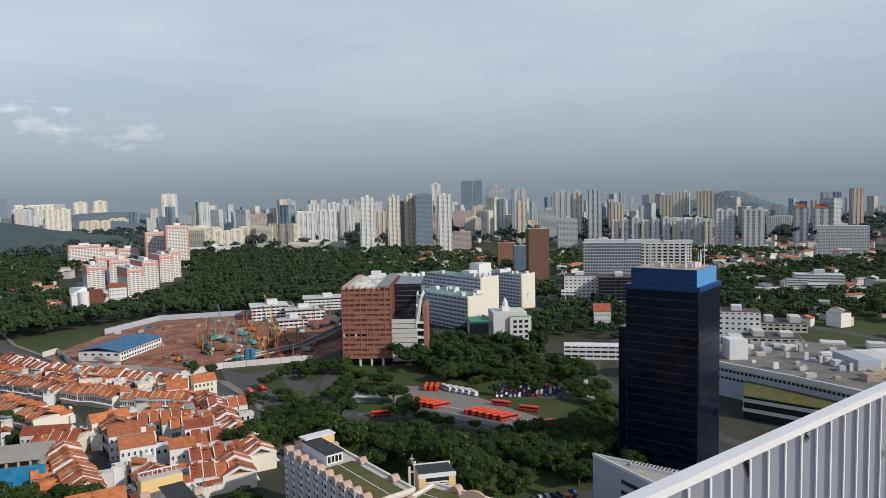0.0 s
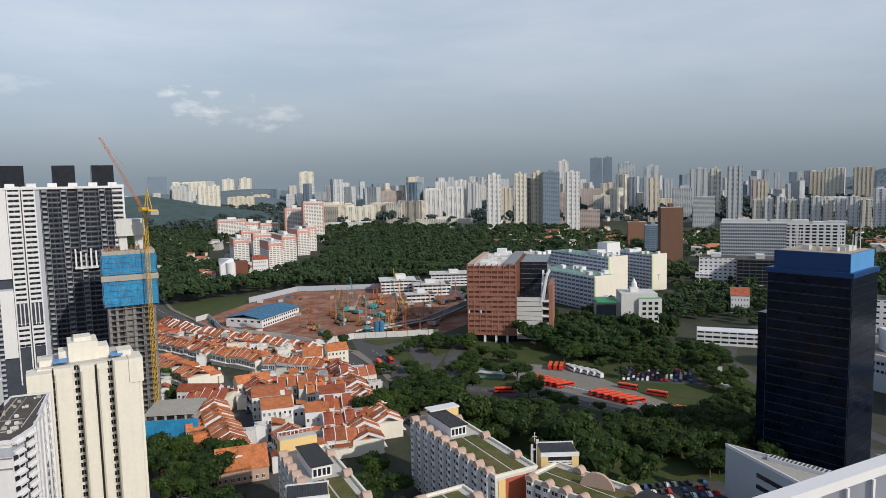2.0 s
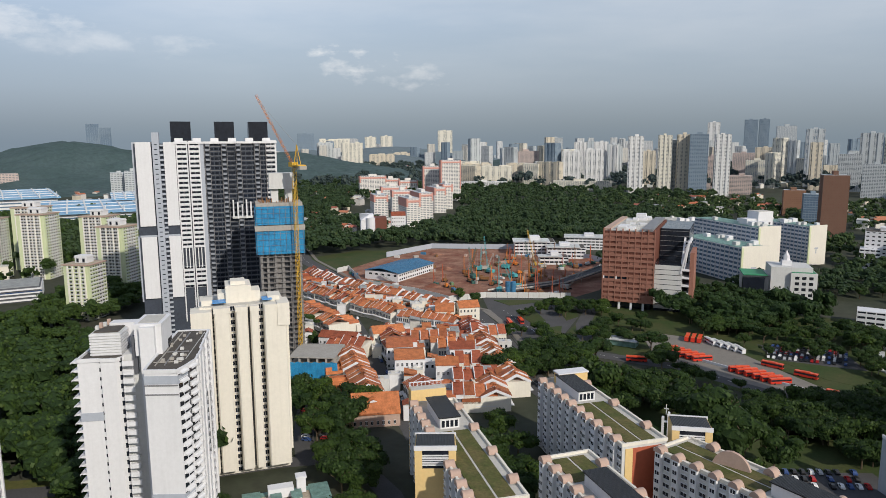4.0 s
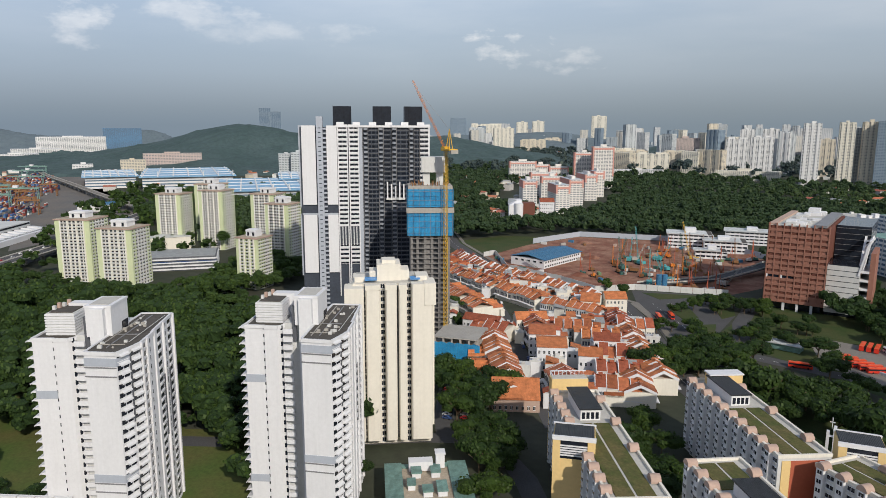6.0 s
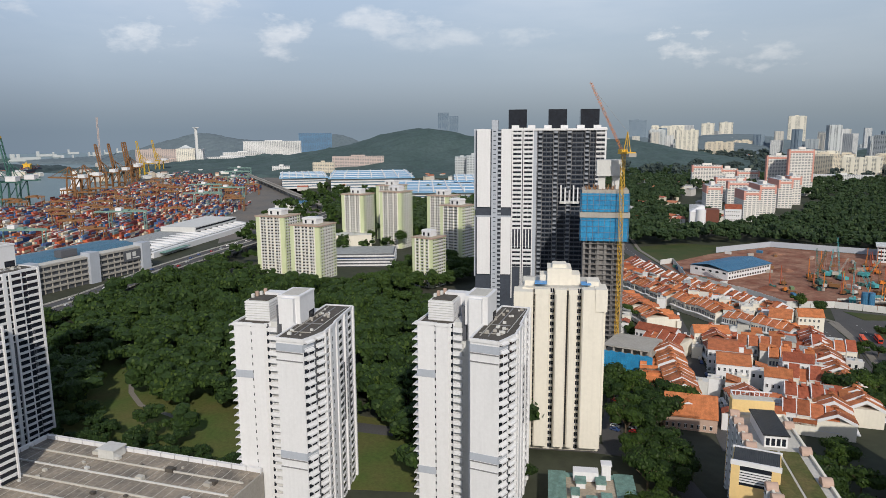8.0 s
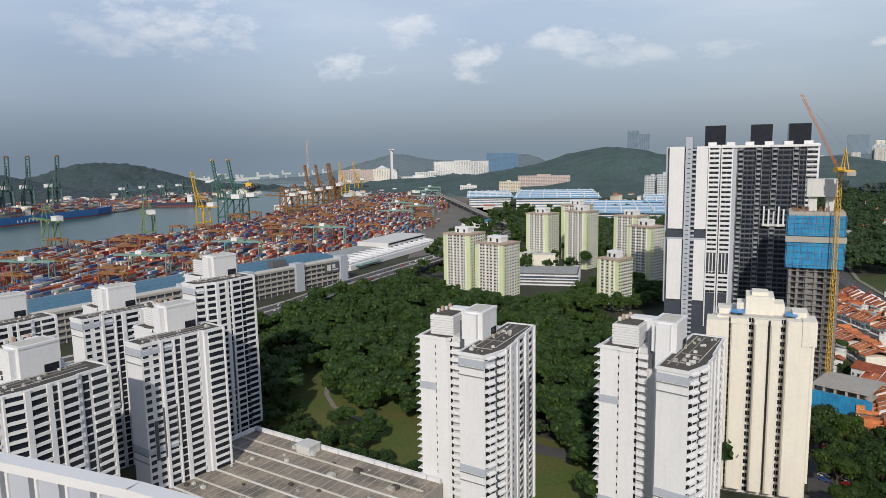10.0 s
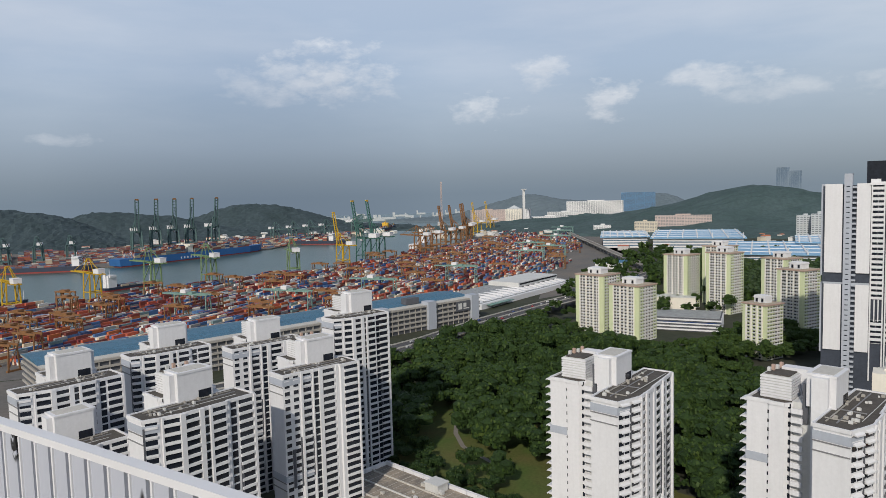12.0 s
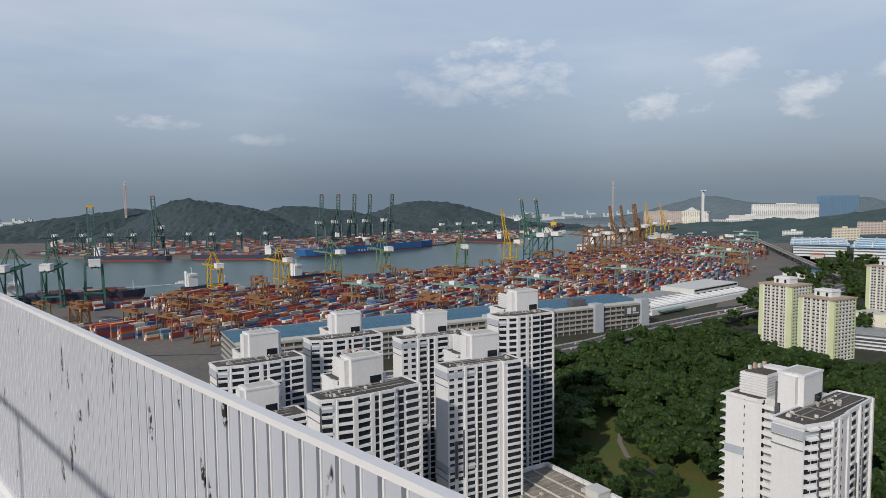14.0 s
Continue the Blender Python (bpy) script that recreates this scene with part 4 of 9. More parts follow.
def dark_tower():
    """Tall slab: white gable panels, a grey lift shaft, white window stacks and a wide dark field of balconies."""
    x, y = polar(40.55, 478)
    ob = thing("condominium_tower", x, y, 41, "tall new apartment slab with white end panels and dark balcony grid", "apartment tower")
    H, n = 130.0, 42
    fh = H / n
    L, R = -44.5, 44.5
    slate = material("slate_blue_render", (0.050, 0.060, 0.082), 0.6, 0.2, 0.1, 0.6)
    part("core_wall", Mesh().box(L + 1, R - 0.3, 0.6, 22, 0, H - 1), slate, ob, "slate-blue recessed wall")
    # white end panels, with an open storey between the upper and lower lengths
    for z0, z1 in ((29, 69.5), (76.5, H)):
        part("end_panel", Mesh().box(-42.4, -33.2, -0.6, 22.5, z0, z1), WHITE, ob)
        part("end_panel", Mesh().box(-25.8, -18.8, -0.6, 10, z0, z1), WHITE, ob)
        part("panel_return", Mesh().box(L, -42.4, 1, 21, z0 - 2, z1), GREYBAND, ob)
    part("open_storey_rail", Mesh().box(-43, -18.8, -0.5, 0.4, 69.5, 70.6), GREYBAND, ob)
    part("lift_shaft", Mesh().box(-32.4, -28.2, -1.6, 6, 0, H + 6), GREYBAND, ob, "grey lift shaft")
    notch = Mesh().box(-0.9, 0.9, -0.1, 0, 0, 0.5).data("shaft_vent", DARKPANE)
    balc = Mesh().box(-1.1, 1.1, -1.2, 0, 0, 1.1).data("service_balcony", GREYBAND)
    white_win = window_mesh("window", 5.4, 1.35, 0.25, 0.3, tone=DARKPANE)
    bal = Mesh().box(-1.2, 1.2, -1.9, 0, -0.2, 0.1).box(-1.2, 1.2, -1.9, -1.8, 0.1, 1.1).box(-1.2, -1.1, -1.8, 0, 0.1, 1.1).box(1.1, 1.2, -1.8, 0, 0.1, 1.1)
    balcony = bal.data("balcony", material("grey_balcony_panel", (0.27, 0.29, 0.33), 0.5, 0.2))
    ledge = Mesh().box(-1.5, 37.5, -0.35, 0.1, -0.1, 0.12).data("floor_ledge", FRAME)
    pane = Mesh().box(-2.6, -0.2, -0.15, 0.1, 0.7, 2.3).box(0.3, 1.5, -0.15, 0.1, 0.7, 2.3).data("field_window", DARKPANE)
    rows = Joined()
    for k in range(n):
        z = k * fh
        rows("shaft_vent", notch, ob, pose(-30.3, -1.6, z + 1.2))
        rows("service_balcony", balc, ob, pose(-27.0, 0, z + 0.4))
        for c in (-15.0, -7.4):
            if not 49 < z < 61 and z > 34:
                link("window", white_win, ob, m=pose(c, 0.0, z + 0.9))
        for c in (0.6, 11.0, 20.0, 31.8):
            link("balcony", balcony, ob, m=pose(c, 0.6, z + 0.3))
        for c in (4.6, 7.6, 15.2, 17.6, 24.5, 28.4, 36.0):
            rows("field_window", pane, ob, pose(c, 0.6, z))
        rows("floor_ledge", ledge, ob, pose(0, 0.6, z))
        if z > 76:
            link("window", white_win, ob, m=pose(40.9, -0.4, z + 0.9))
    rows.finish(ob)
    for a, b in ((-18.5, -11.5), (-10.9, -3.9)):
        for c in (a, b - 0.7):
            part("stack_pier", Mesh().box(c, c + 0.7, -0.9, 0.8, 12, H), WHITE, ob)
        for k in range(12, n + 1):
            if not 48 < k * fh < 61:
                part("stack_band", Mesh().box(a, b, -0.45, 0.7, k * fh - 0.6, k * fh + 0.7), WHITE, ob)
        for c in (a + 2.2, a + 4.2):
            part("stack_fin", Mesh().box(c, c + 0.6, -0.7, 0.6, 48, 61), WHITE, ob)
    part("stack_edge", Mesh().box(-3.9, -1.6, -0.3, 0.7, 12, H - 1), GREYBAND, ob)
    for c in (-1.2, 2.2, 9.4, 12.8, 18.5, 21.6, 30.2, 33.6, 37.6):
        part("pier", Mesh().box(c - 0.15, c + 0.15, -0.9, 0.7, 0, H - 1), FRAME, ob)
    for k in range(n + 1):
        if k * fh > 78:
            part("end_bay_band", Mesh().box(37.8, R, -0.4, 22.3, k * fh - 0.35, k * fh + 0.85), WHITE, ob)
    part("end_bay_pier", Mesh().box(43.4, R, -0.5, 22.3, 0, H), WHITE, ob)
    for k in range(5):
        part("screen_fin", Mesh().box(14.6 + k * 2.8, 15.5 + k * 2.8, -2.8, -1.6, 80.5 - (k % 2), 92 - (k % 3) * 1.5), WHITE, ob)
    part("screen_tray", Mesh().box(14.2, 27.2, -2.6, -0.8, 79.6, 81), OFFWHITE, ob)
    crown = Mesh().box(-19.5, R + 0.3, -1.2, 23, H - 1.2, H + 0.2)
    for k in range(6):
        crown.box(-19 + k * 11, -14 + k * 11, 3, 15, H, H + 2.4)
    part("crown", crown, WHITE, ob)
    for c in (-15, 12, 33.5):
        m = Mesh().box(c - 6.2, c + 6.2, 4, 16, H, H + 13)
        tank_ = part("tank_enclosure", m, DARKPANE, ob, "dark slatted roof tank enclosure")
        for k in range(9):
            part("slat", Mesh().box(c - 6.2 + k * 1.5, c - 5.8 + k * 1.5, 3.7, 4, H + 0.5, H + 12.6), DARKPANE, tank_)
    return ob


dark_tower()


def rising_tower():
    """Concrete tower under construction, wrapped in blue netting at the working floors."""
    x, y = polar(35.2, 405)
    ob = thing("unfinished_tower", x, y, 38, "unfinished concrete tower with blue debris netting round upper floors", "construction tower")
    H = 93
    frame_, slabs = Mesh(), Mesh()
    RAW = material("raw_site_concrete", (0.23, 0.22, 0.215), 0.9, 0.25, 0.2, 0.8, streak=0.3)
    for cx in (-11, -7.5, -3, 1, 5.5, 11):
        for cy in (0, 8, 16):
            frame_.box(cx - 0.7, cx + 0.7, cy - 0.6, cy + 0.6, 0, H)
    frame_.box(-4.5, 2, 0.5, 1.2, 0, H)
    part("column", frame_, RAW, ob)
    for k in range(29):
        slabs.box(-12, 12, -1.2, 17.5, 3 + k * 3.05, 3.35 + k * 3.05)
    part("floor_slab", slabs, RAW, ob)
    # charcoal block stands for the shaded depth behind the bare floors
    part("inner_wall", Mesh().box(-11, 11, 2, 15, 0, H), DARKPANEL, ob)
    for z0, z1 in ((66, 79.5), (83, 93.5)):
        m = Mesh()
        steps = 16
        for k in range(steps):
            a, b = -13.2 + 26.4 * k / steps, -13.2 + 26.4 * (k + 1) / steps
            o = 0.25 * (k % 2)
            m.quad((a, -2.3 - o, z0), (b, -2.3 - 0.25 + o, z0), (b, -2.5 + o * 0.5, z1), (a, -2.3 - o * 0.5, z1))
        m.box(-13.6, -13.4, -2.4, 18.5, z0, z1).box(13.4, 13.6, -2.4, 18.5, z0, z1).box(-13.4, 13.4, 18.4, 18.6, z0, z1)
        part("debris_net", m, NET, ob, "blue debris netting")
        poles = Mesh()
        for k in range(9):
            poles.box(-13.1 + k * 3.26, -12.98 + k * 3.26, -2.9, -2.75, z0 - 1, z1 + 1.2)
        for k in range(4):
            zz = z0 + (z1 - z0) * (k + 0.5) / 4
            poles.box(-13.3, 13.3, -2.92, -2.78, zz, zz + 0.12)
        part("scaffold_pole", poles, FRAME, ob)
    part("work_deck", Mesh().box(-14, 14, -3, 19, 79.6, 82.6).box(-13, 13, -2, 18, 93.4, 95.4), CONCRETE, ob)
    bits = Mesh()
    for k in range(60):
        a, b = rnd.uniform(-12, 12), rnd.uniform(-1, 17)
        bits.box(a, a + 0.4, b, b + 0.4, 95.4, 95.4 + rnd.uniform(0.8, 2.6))
    part("rebar", bits, BROWN_STEEL, ob)
    head = Mesh().box(-5, 9, 3, 14, 103, 112).box(-4, 0, 5, 12, 95, 103).box(4, 8, 5, 12, 95, 103)
    part("formwork_head", head, OFFWHITE, ob)
    pod = thing("unfinished_podium", -206, 324, 17.6, "unfinished concrete podium behind blue sheeting", "construction podium")
    m = Mesh()
    for k in range(3):
        m.box(-14, 12, -12, 14, k * 4.2 + 3.6, k * 4.2 + 4.1)
        for cx in range(-13, 13, 5):
            m.box(cx - 0.5, cx + 0.5, -11.5, -10.5, k * 4.2, k * 4.2 + 3.8)
            m.box(cx - 0.5, cx + 0.5, 12.5, 13.5, k * 4.2, k * 4.2 + 3.8)
    part("frame", m, CONCRETE, pod)
    n = Mesh()
    for k in range(18):
        a = -15 + k * 1.6
        n.quad((a, -13.4 - 0.2 * (k % 2), 0), (a + 1.6, -13.6 + 0.2 * (k % 2), 0), (a + 1.6, -13.6, 10.5 - 0.3 * (k % 3)), (a, -13.5, 10.5 - 0.3 * ((k - 1) % 3)))
    part("sheeting", n, NET, pod, "blue plastic sheeting")


rising_tower()


def lattice(m, p, q, w, bays, chord=0.18):
    """A square lattice mast from p to q, upright or level."""
    p, q = Vector(p), Vector(q)
    d = (q - p).normalized()
    s = d.cross(Vector((0, 0, 1)))
    s = (s.normalized() if s.length > 0.05 else Vector((1, 0, 0))) * w / 2
    u = s.cross(d).normalized() * w / 2
    corners = (s + u, s - u, -s - u, -s + u)
    for c in corners:
        m.beam(p + c, q + c, chord)
    for k in range(bays):
        a, b = p + (q - p) * k / bays, p + (q - p) * (k + 1) / bays
        for i in range(4):
            c, e = corners[i], corners[(i + 1) % 4]
            m.beam(a + c, b + e if k % 2 else b + e, chord * 0.7)
    return m


def tower_crane(x, y, H, jib_az, jib_len, jib_rise, mat, label):
    ob = thing("tower_crane", x, y, jib_az, label, "tower crane", "building site cranes")
    part("mast", lattice(Mesh(), (0, 0, 0), (0, 0, H), 1.7, int(H / 2.5), 0.2), mat, ob)
    part("slewing_cab", Mesh().box(-1.8, 1.8, -1.6, 3, H, H + 2.4).box(-2.6, 2.6, -9, -1.6, H + 0.4, H + 1.2), mat, ob)
    part("jib", lattice(Mesh(), (0, 1.5, H + 1.5), (0, jib_len, H + 1.5 + jib_rise), 1.0, 18, 0.09), ORANGE_STEEL, ob)
    part("a_frame", Mesh().beam((-1, -2, H + 1), (0, -4, H + 12), 0.35).beam((1, -2, H + 1), (0, -4, H + 12), 0.35).beam((0, -8, H + 1), (0, -4, H + 12), 0.3), mat, ob)
    part("pendant", Mesh().beam((0, -4, H + 12), (0, jib_len * 0.9, H + 1.5 + jib_rise * 0.9), 0.1), CONCRETE, ob)
    part("counterweight", Mesh().box(-2.2, 2.2, -10.5, -7.5, H - 1.4, H + 0.6), CONCRETE, ob)
    return ob


cx, cy = polar(33.9, 398)
tower_crane(cx, cy, 116, 62, 44, 40, LATTICE, "yellow luffing tower crane with raised jib")


def inside_poly(poly, x, y):
    c = False
    for (ax, ay), (bx, by) in zip(poly, poly[1:] + poly[:1]):
        if (ay > y) != (by > y) and x < (bx - ax) * (y - ay) / (by - ay) + ax:
            c = not c
    return c


# ---- lime and white point blocks ----
def lime_block(az, dist, w, d, H, turn, label, narrow=False):
    x, y = polar(az, dist)
    t = radians(az + turn)
    ob = thing("apartment_tower", x + math.sin(t) * d / 2, y - math.cos(t) * d / 2, az + turn, label, "apartment tower", "lime and white flats by the expressway")
    n = round(H / 2.8)
    fh = H / n
    part("wall", Mesh().box(-w / 2, w / 2, 0, d, 0, H), LIMEWHITE, ob)
    bays = [(-w / 2 - 0.3, -w / 2 + w * 0.14, -0.4, d * 0.5), (w / 2 - w * 0.14, w / 2 + 0.3, -0.4, d * 0.24), (w / 2 - 2, w / 2 + 0.25, d * 0.82, d + 0.2)]
    if narrow:
        bays += [(-w / 2 - 0.2, w / 2 + 0.2, -0.3, 2), (w / 2 - 2, w / 2 + 0.2, 0, d * 0.5)]
    for bay in bays:
        part("painted_bay", Mesh().box(*bay, 0, H), YELLOWGREEN, ob, "lime-green painted bay")
    cols = [-0.30, -0.20, -0.06, 0.06, 0.2, 0.3] if not narrow else [-0.25, 0.0, 0.25]
    slabs, panes, ledges = Mesh(), Mesh(), Mesh()
    for k in range(n):
        z = k * fh
        for c in cols:
            panes.box(c * w - 0.85, c * w + 0.85, -0.46, 0.1, z + 1.0, z + 2.1)
            ledges.box(c * w - 1.3, c * w + 1.3, -1.1, 0.1, z + 0.3, z + 0.85)
        for j in range(6):
            c = d * (0.1 + 0.16 * j)
            panes.box(w / 2, w / 2 + 0.36, c - 0.8, c + 0.8, z + 1.0, z + 2.0)
            ledges.box(w / 2, w / 2 + 0.85, c - 1.3, c + 1.3, z + 0.2, z + 0.8)
    tagged(part("glazing", panes, PANE, ob), kind="stuff")
    tagged(part("ledge_field", ledges, WHITE, ob), kind="stuff")
    for c in (-0.34, -0.13, 0.13, 0.34):
        part("pier", Mesh().box(c * w - 0.5, c * w + 0.5, -1.2, 0.2, 0, H + 0.3), LIMEWHITE, ob)
    part("cornice", Mesh().box(-w / 2 - 0.9, w / 2 + 0.9, -1.4, d + 0.9, H, H + 0.9), SALMON, ob, "brown-edged roof slab")
    part("roof", Mesh().box(-w / 2, w / 2, -0.4, d, H + 0.9, H + 1.0), TAN_DECK, ob)
    part("tank_room", Mesh().box(-w * 0.24, w * 0.24, d * 0.3, d * 0.72, H + 1, H + 6.5).box(-w * 0.26, w * 0.26, d * 0.28, d * 0.74, H + 5, H + 5.5), WHITE, ob)
    for s in (-0.12, 0.12):
        part("tank_door", Mesh().box(s * w - 0.8, s * w + 0.8, d * 0.275, d * 0.3, H + 1.6, H + 4.4), DARKPANE, ob)
    return ob


LB = "lime and white apartment tower with brown roof edge"
for a in ((62.0, 655, 30, 26, 52, -34), (59.25, 618, 30, 26, 47.5, -34), (55.5, 790, 28, 24, 58, -32), (52.7, 830, 28, 24, 64, -32), (52.35, 770, 27, 24, 62, -32), (48.4, 740, 26, 24, 60, -32), (47.25, 660, 24, 22, 58, -34)):
    lime_block(*a, LB)
lime_block(49.65, 572, 20, 19, 41, -36, "narrow lime-green apartment tower with tan roof", True)

# parking deck and white hall between the lime blocks
pk = thing("parking_building", -560, 372, 50, "low white parking building with open decks and grey roof", "parking building")
for k in range(4):
    part("deck_parapet", Mesh().box(-46, 46, -16, 30, 1 + k * 3, 2.3 + k * 3), WHITE, pk)
# charcoal block painted as the shade inside the open decks
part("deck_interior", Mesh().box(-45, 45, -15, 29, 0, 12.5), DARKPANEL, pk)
part("roof", Mesh().box(-44, 44, -14, 28, 11.6, 12.8), GREY_ROOF, pk, "grey sheet roof")
part("blue_stripe", Mesh().box(-46.1, 46.1, -16.15, -16, 8.2, 8.9), NAVY, pk)
hl = thing("hall", -640, 430, 55, "cream flat-roofed hall beside the flats", "hall")
part("wall", Mesh().box(-22, 22, -10, 14, 0, 15), CREAM, hl)
part("roof", Mesh().box(-22.6, 22.6, -10.6, 14.6, 15, 15.8), WHITE_ROOF, hl)

# ---- brown panelled building under scaffolding ----
def brown_building():
    ob = thing("office_building", -61.5, 535, -1.5, "office building clad in red-brown scaffold screens, white sides", "office building")
    H, w, d = 61, 38, 92
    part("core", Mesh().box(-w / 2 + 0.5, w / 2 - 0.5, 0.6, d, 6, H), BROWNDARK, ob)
    # front screen: frames of panels, floor by floor
    piers = Mesh()
    for k in range(9):
        c = -w / 2 + k * w / 8
        piers.box(c - 0.35, c + 0.35, -0.5, 0.9, 6, H + 2)
    part("scaffold_post", piers, BROWNPANEL, ob)
    n = 14
    for k in range(n):
        z = 6 + (H - 6) * k / n
        part("screen_band", Mesh().box(-w / 2, w / 2, -0.25, 0.8, z, z + 2.1), BROWNPANEL, ob)
        for j in range(4):
            c = -w / 2 + (j + 0.5) * w / 4
            m = Mesh().box(c - 3.6, c + 3.6, 0.2, 0.9, z + 2.1, z + 3.9)
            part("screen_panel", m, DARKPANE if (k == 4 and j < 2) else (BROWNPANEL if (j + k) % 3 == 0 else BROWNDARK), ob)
            if k == 4 and j < 2:
                part("column", Mesh().box(c - 4.7, c - 3.5, -0.3, 0.6, z + 1.8, z + 4.2), WHITE, ob)
    for c in (-15, -6, 3, 12):
        part("column", Mesh().box(c - 0.8, c + 0.8, 0.4, 2, 0, 6.2), WHITE, ob)
    part("undercroft", Mesh().box(-w / 2 + 2, w / 2 - 2, 6, d, 0, 6), DARKPANE, ob)
    part("left_screen", Mesh().box(-w / 2 - 0.8, -w / 2 + 0.2, 0, d, 6, H + 1.5), BROWNPANEL, ob)
    # roof: white plant deck between a tan edge and dark glazed slope
    part("roof", Mesh().box(-w / 2, w / 2 - 8, 1, d, H, H + 0.5), PALE_CONCRETE, ob)
    part("roof_edge", Mesh().box(-w / 2 - 0.8, -w / 2 + 4, 1, d, H + 0.4, H + 1.6), SALMON, ob)
    part("roof_glazing", Mesh().prism([(w / 2 - 10, 1), (w / 2 - 2, 1), (w / 2 - 2, d), (w / 2 - 10, d)], H + 0.5, H + 2.2), FRAME, ob)
    rb = random.Random(3)
    for k in range(22):
        a, b = rb.uniform(-12, 6), rb.uniform(6, d - 6)
        s, e = rb.uniform(1.2, 3.5), rb.uniform(1, 2.6)
        part("roof_unit", Mesh().box(a - s, a + s, b - s, b + s, H + 0.4, H + 0.6 + e), WHITE if k % 3 else OFFWHITE, ob)
    part("stair_head", Mesh().box(-6, 2, d - 12, d - 4, H + 0.4, H + 5.5), WHITE, ob)
    # right hand side: white terraces, dark glass block and a leaning white frame
    wing = Mesh()
    for k in range(9):
        wing.box(w / 2, w / 2 + 20, 6, 44, 2 + k * 3.8, 5.3 + k * 3.8)
    part("terrace", wing, OFFWHITE, ob)
    part("terrace_glazing", Mesh().box(w / 2 + 0.3, w / 2 + 19.5, 6.5, 43, 0, 36), DARKPANE, ob)
    part("glass_block", Mesh().box(w / 2, w / 2 + 22, 38, d + 2, 0, H - 1), DARKPANE, ob, "dark glass block")
    for k in range(14):
        part("glass_band", Mesh().box(w / 2, w / 2 + 22.1, 37.9, d + 2, 6 + k * 4, 6.25 + k * 4), FRAME, ob)
    frame_ = Mesh()
    for k in range(7):
        frame_.beam((w / 2 + 19, 6 + k * 5, 30 + k * 3.4), (w / 2 + 24, 6 + k * 5, 54 - k * 0.6), 1.2)
        frame_.beam((w / 2 + 24, 6 + k * 5, 54), (w / 2 + 21, 11 + k * 5, 33 + k * 3.4), 1.0)
    frame_.beam((w / 2 + 19, 6, 30), (w / 2 + 19, 40, 54), 1.4).beam((w / 2 + 24, 6, 54), (w / 2 + 24, 40, 52), 1.4)
    for k in range(6):
        frame_.box(w / 2 + 20, w / 2 + 25, 6, 40, 2 + k * 6, 3.2 + k * 6)
    part("leaning_frame", frame_, WHITE, ob, "leaning white steel roof frame")
    part("end_wall", Mesh().box(w / 2 + 25, w / 2 + 28, 8, 40, 0, 46), BROWNPANEL, ob)


brown_building()

# ---- blue glass tower, its podium and the white building below ----
BLUEGLASS = bpy.data.materials.new("deep_blue_curtain_wall")
BLUEGLASS.use_nodes = True
N = Nodes(BLUEGLASS.node_tree)
p_ = N.add("ShaderNodeNewGeometry").outputs["Position"]
shade = N.ramp(N.noise(N.add("ShaderNodeMapping", {"Vector": p_, "Scale": (0.5, 0.5, 1.2)}).outputs[0], 0.35, 6, 0.7), [(0.38, (0.001, 0.002, 0.006)), (0.7, (0.006, 0.014, 0.040))])
N.add("ShaderNodeOutputMaterial", {0: N.add("ShaderNodeBsdfPrincipled", {"Base Color": shade, "Roughness": 0.14, "Specular IOR Level": 0.14,
      "Normal": N.add("ShaderNodeBump", {"Height": N.noise(p_, 0.9, 3), "Strength": 0.5, "Distance": 0.15}).outputs[0]}).outputs[0]})


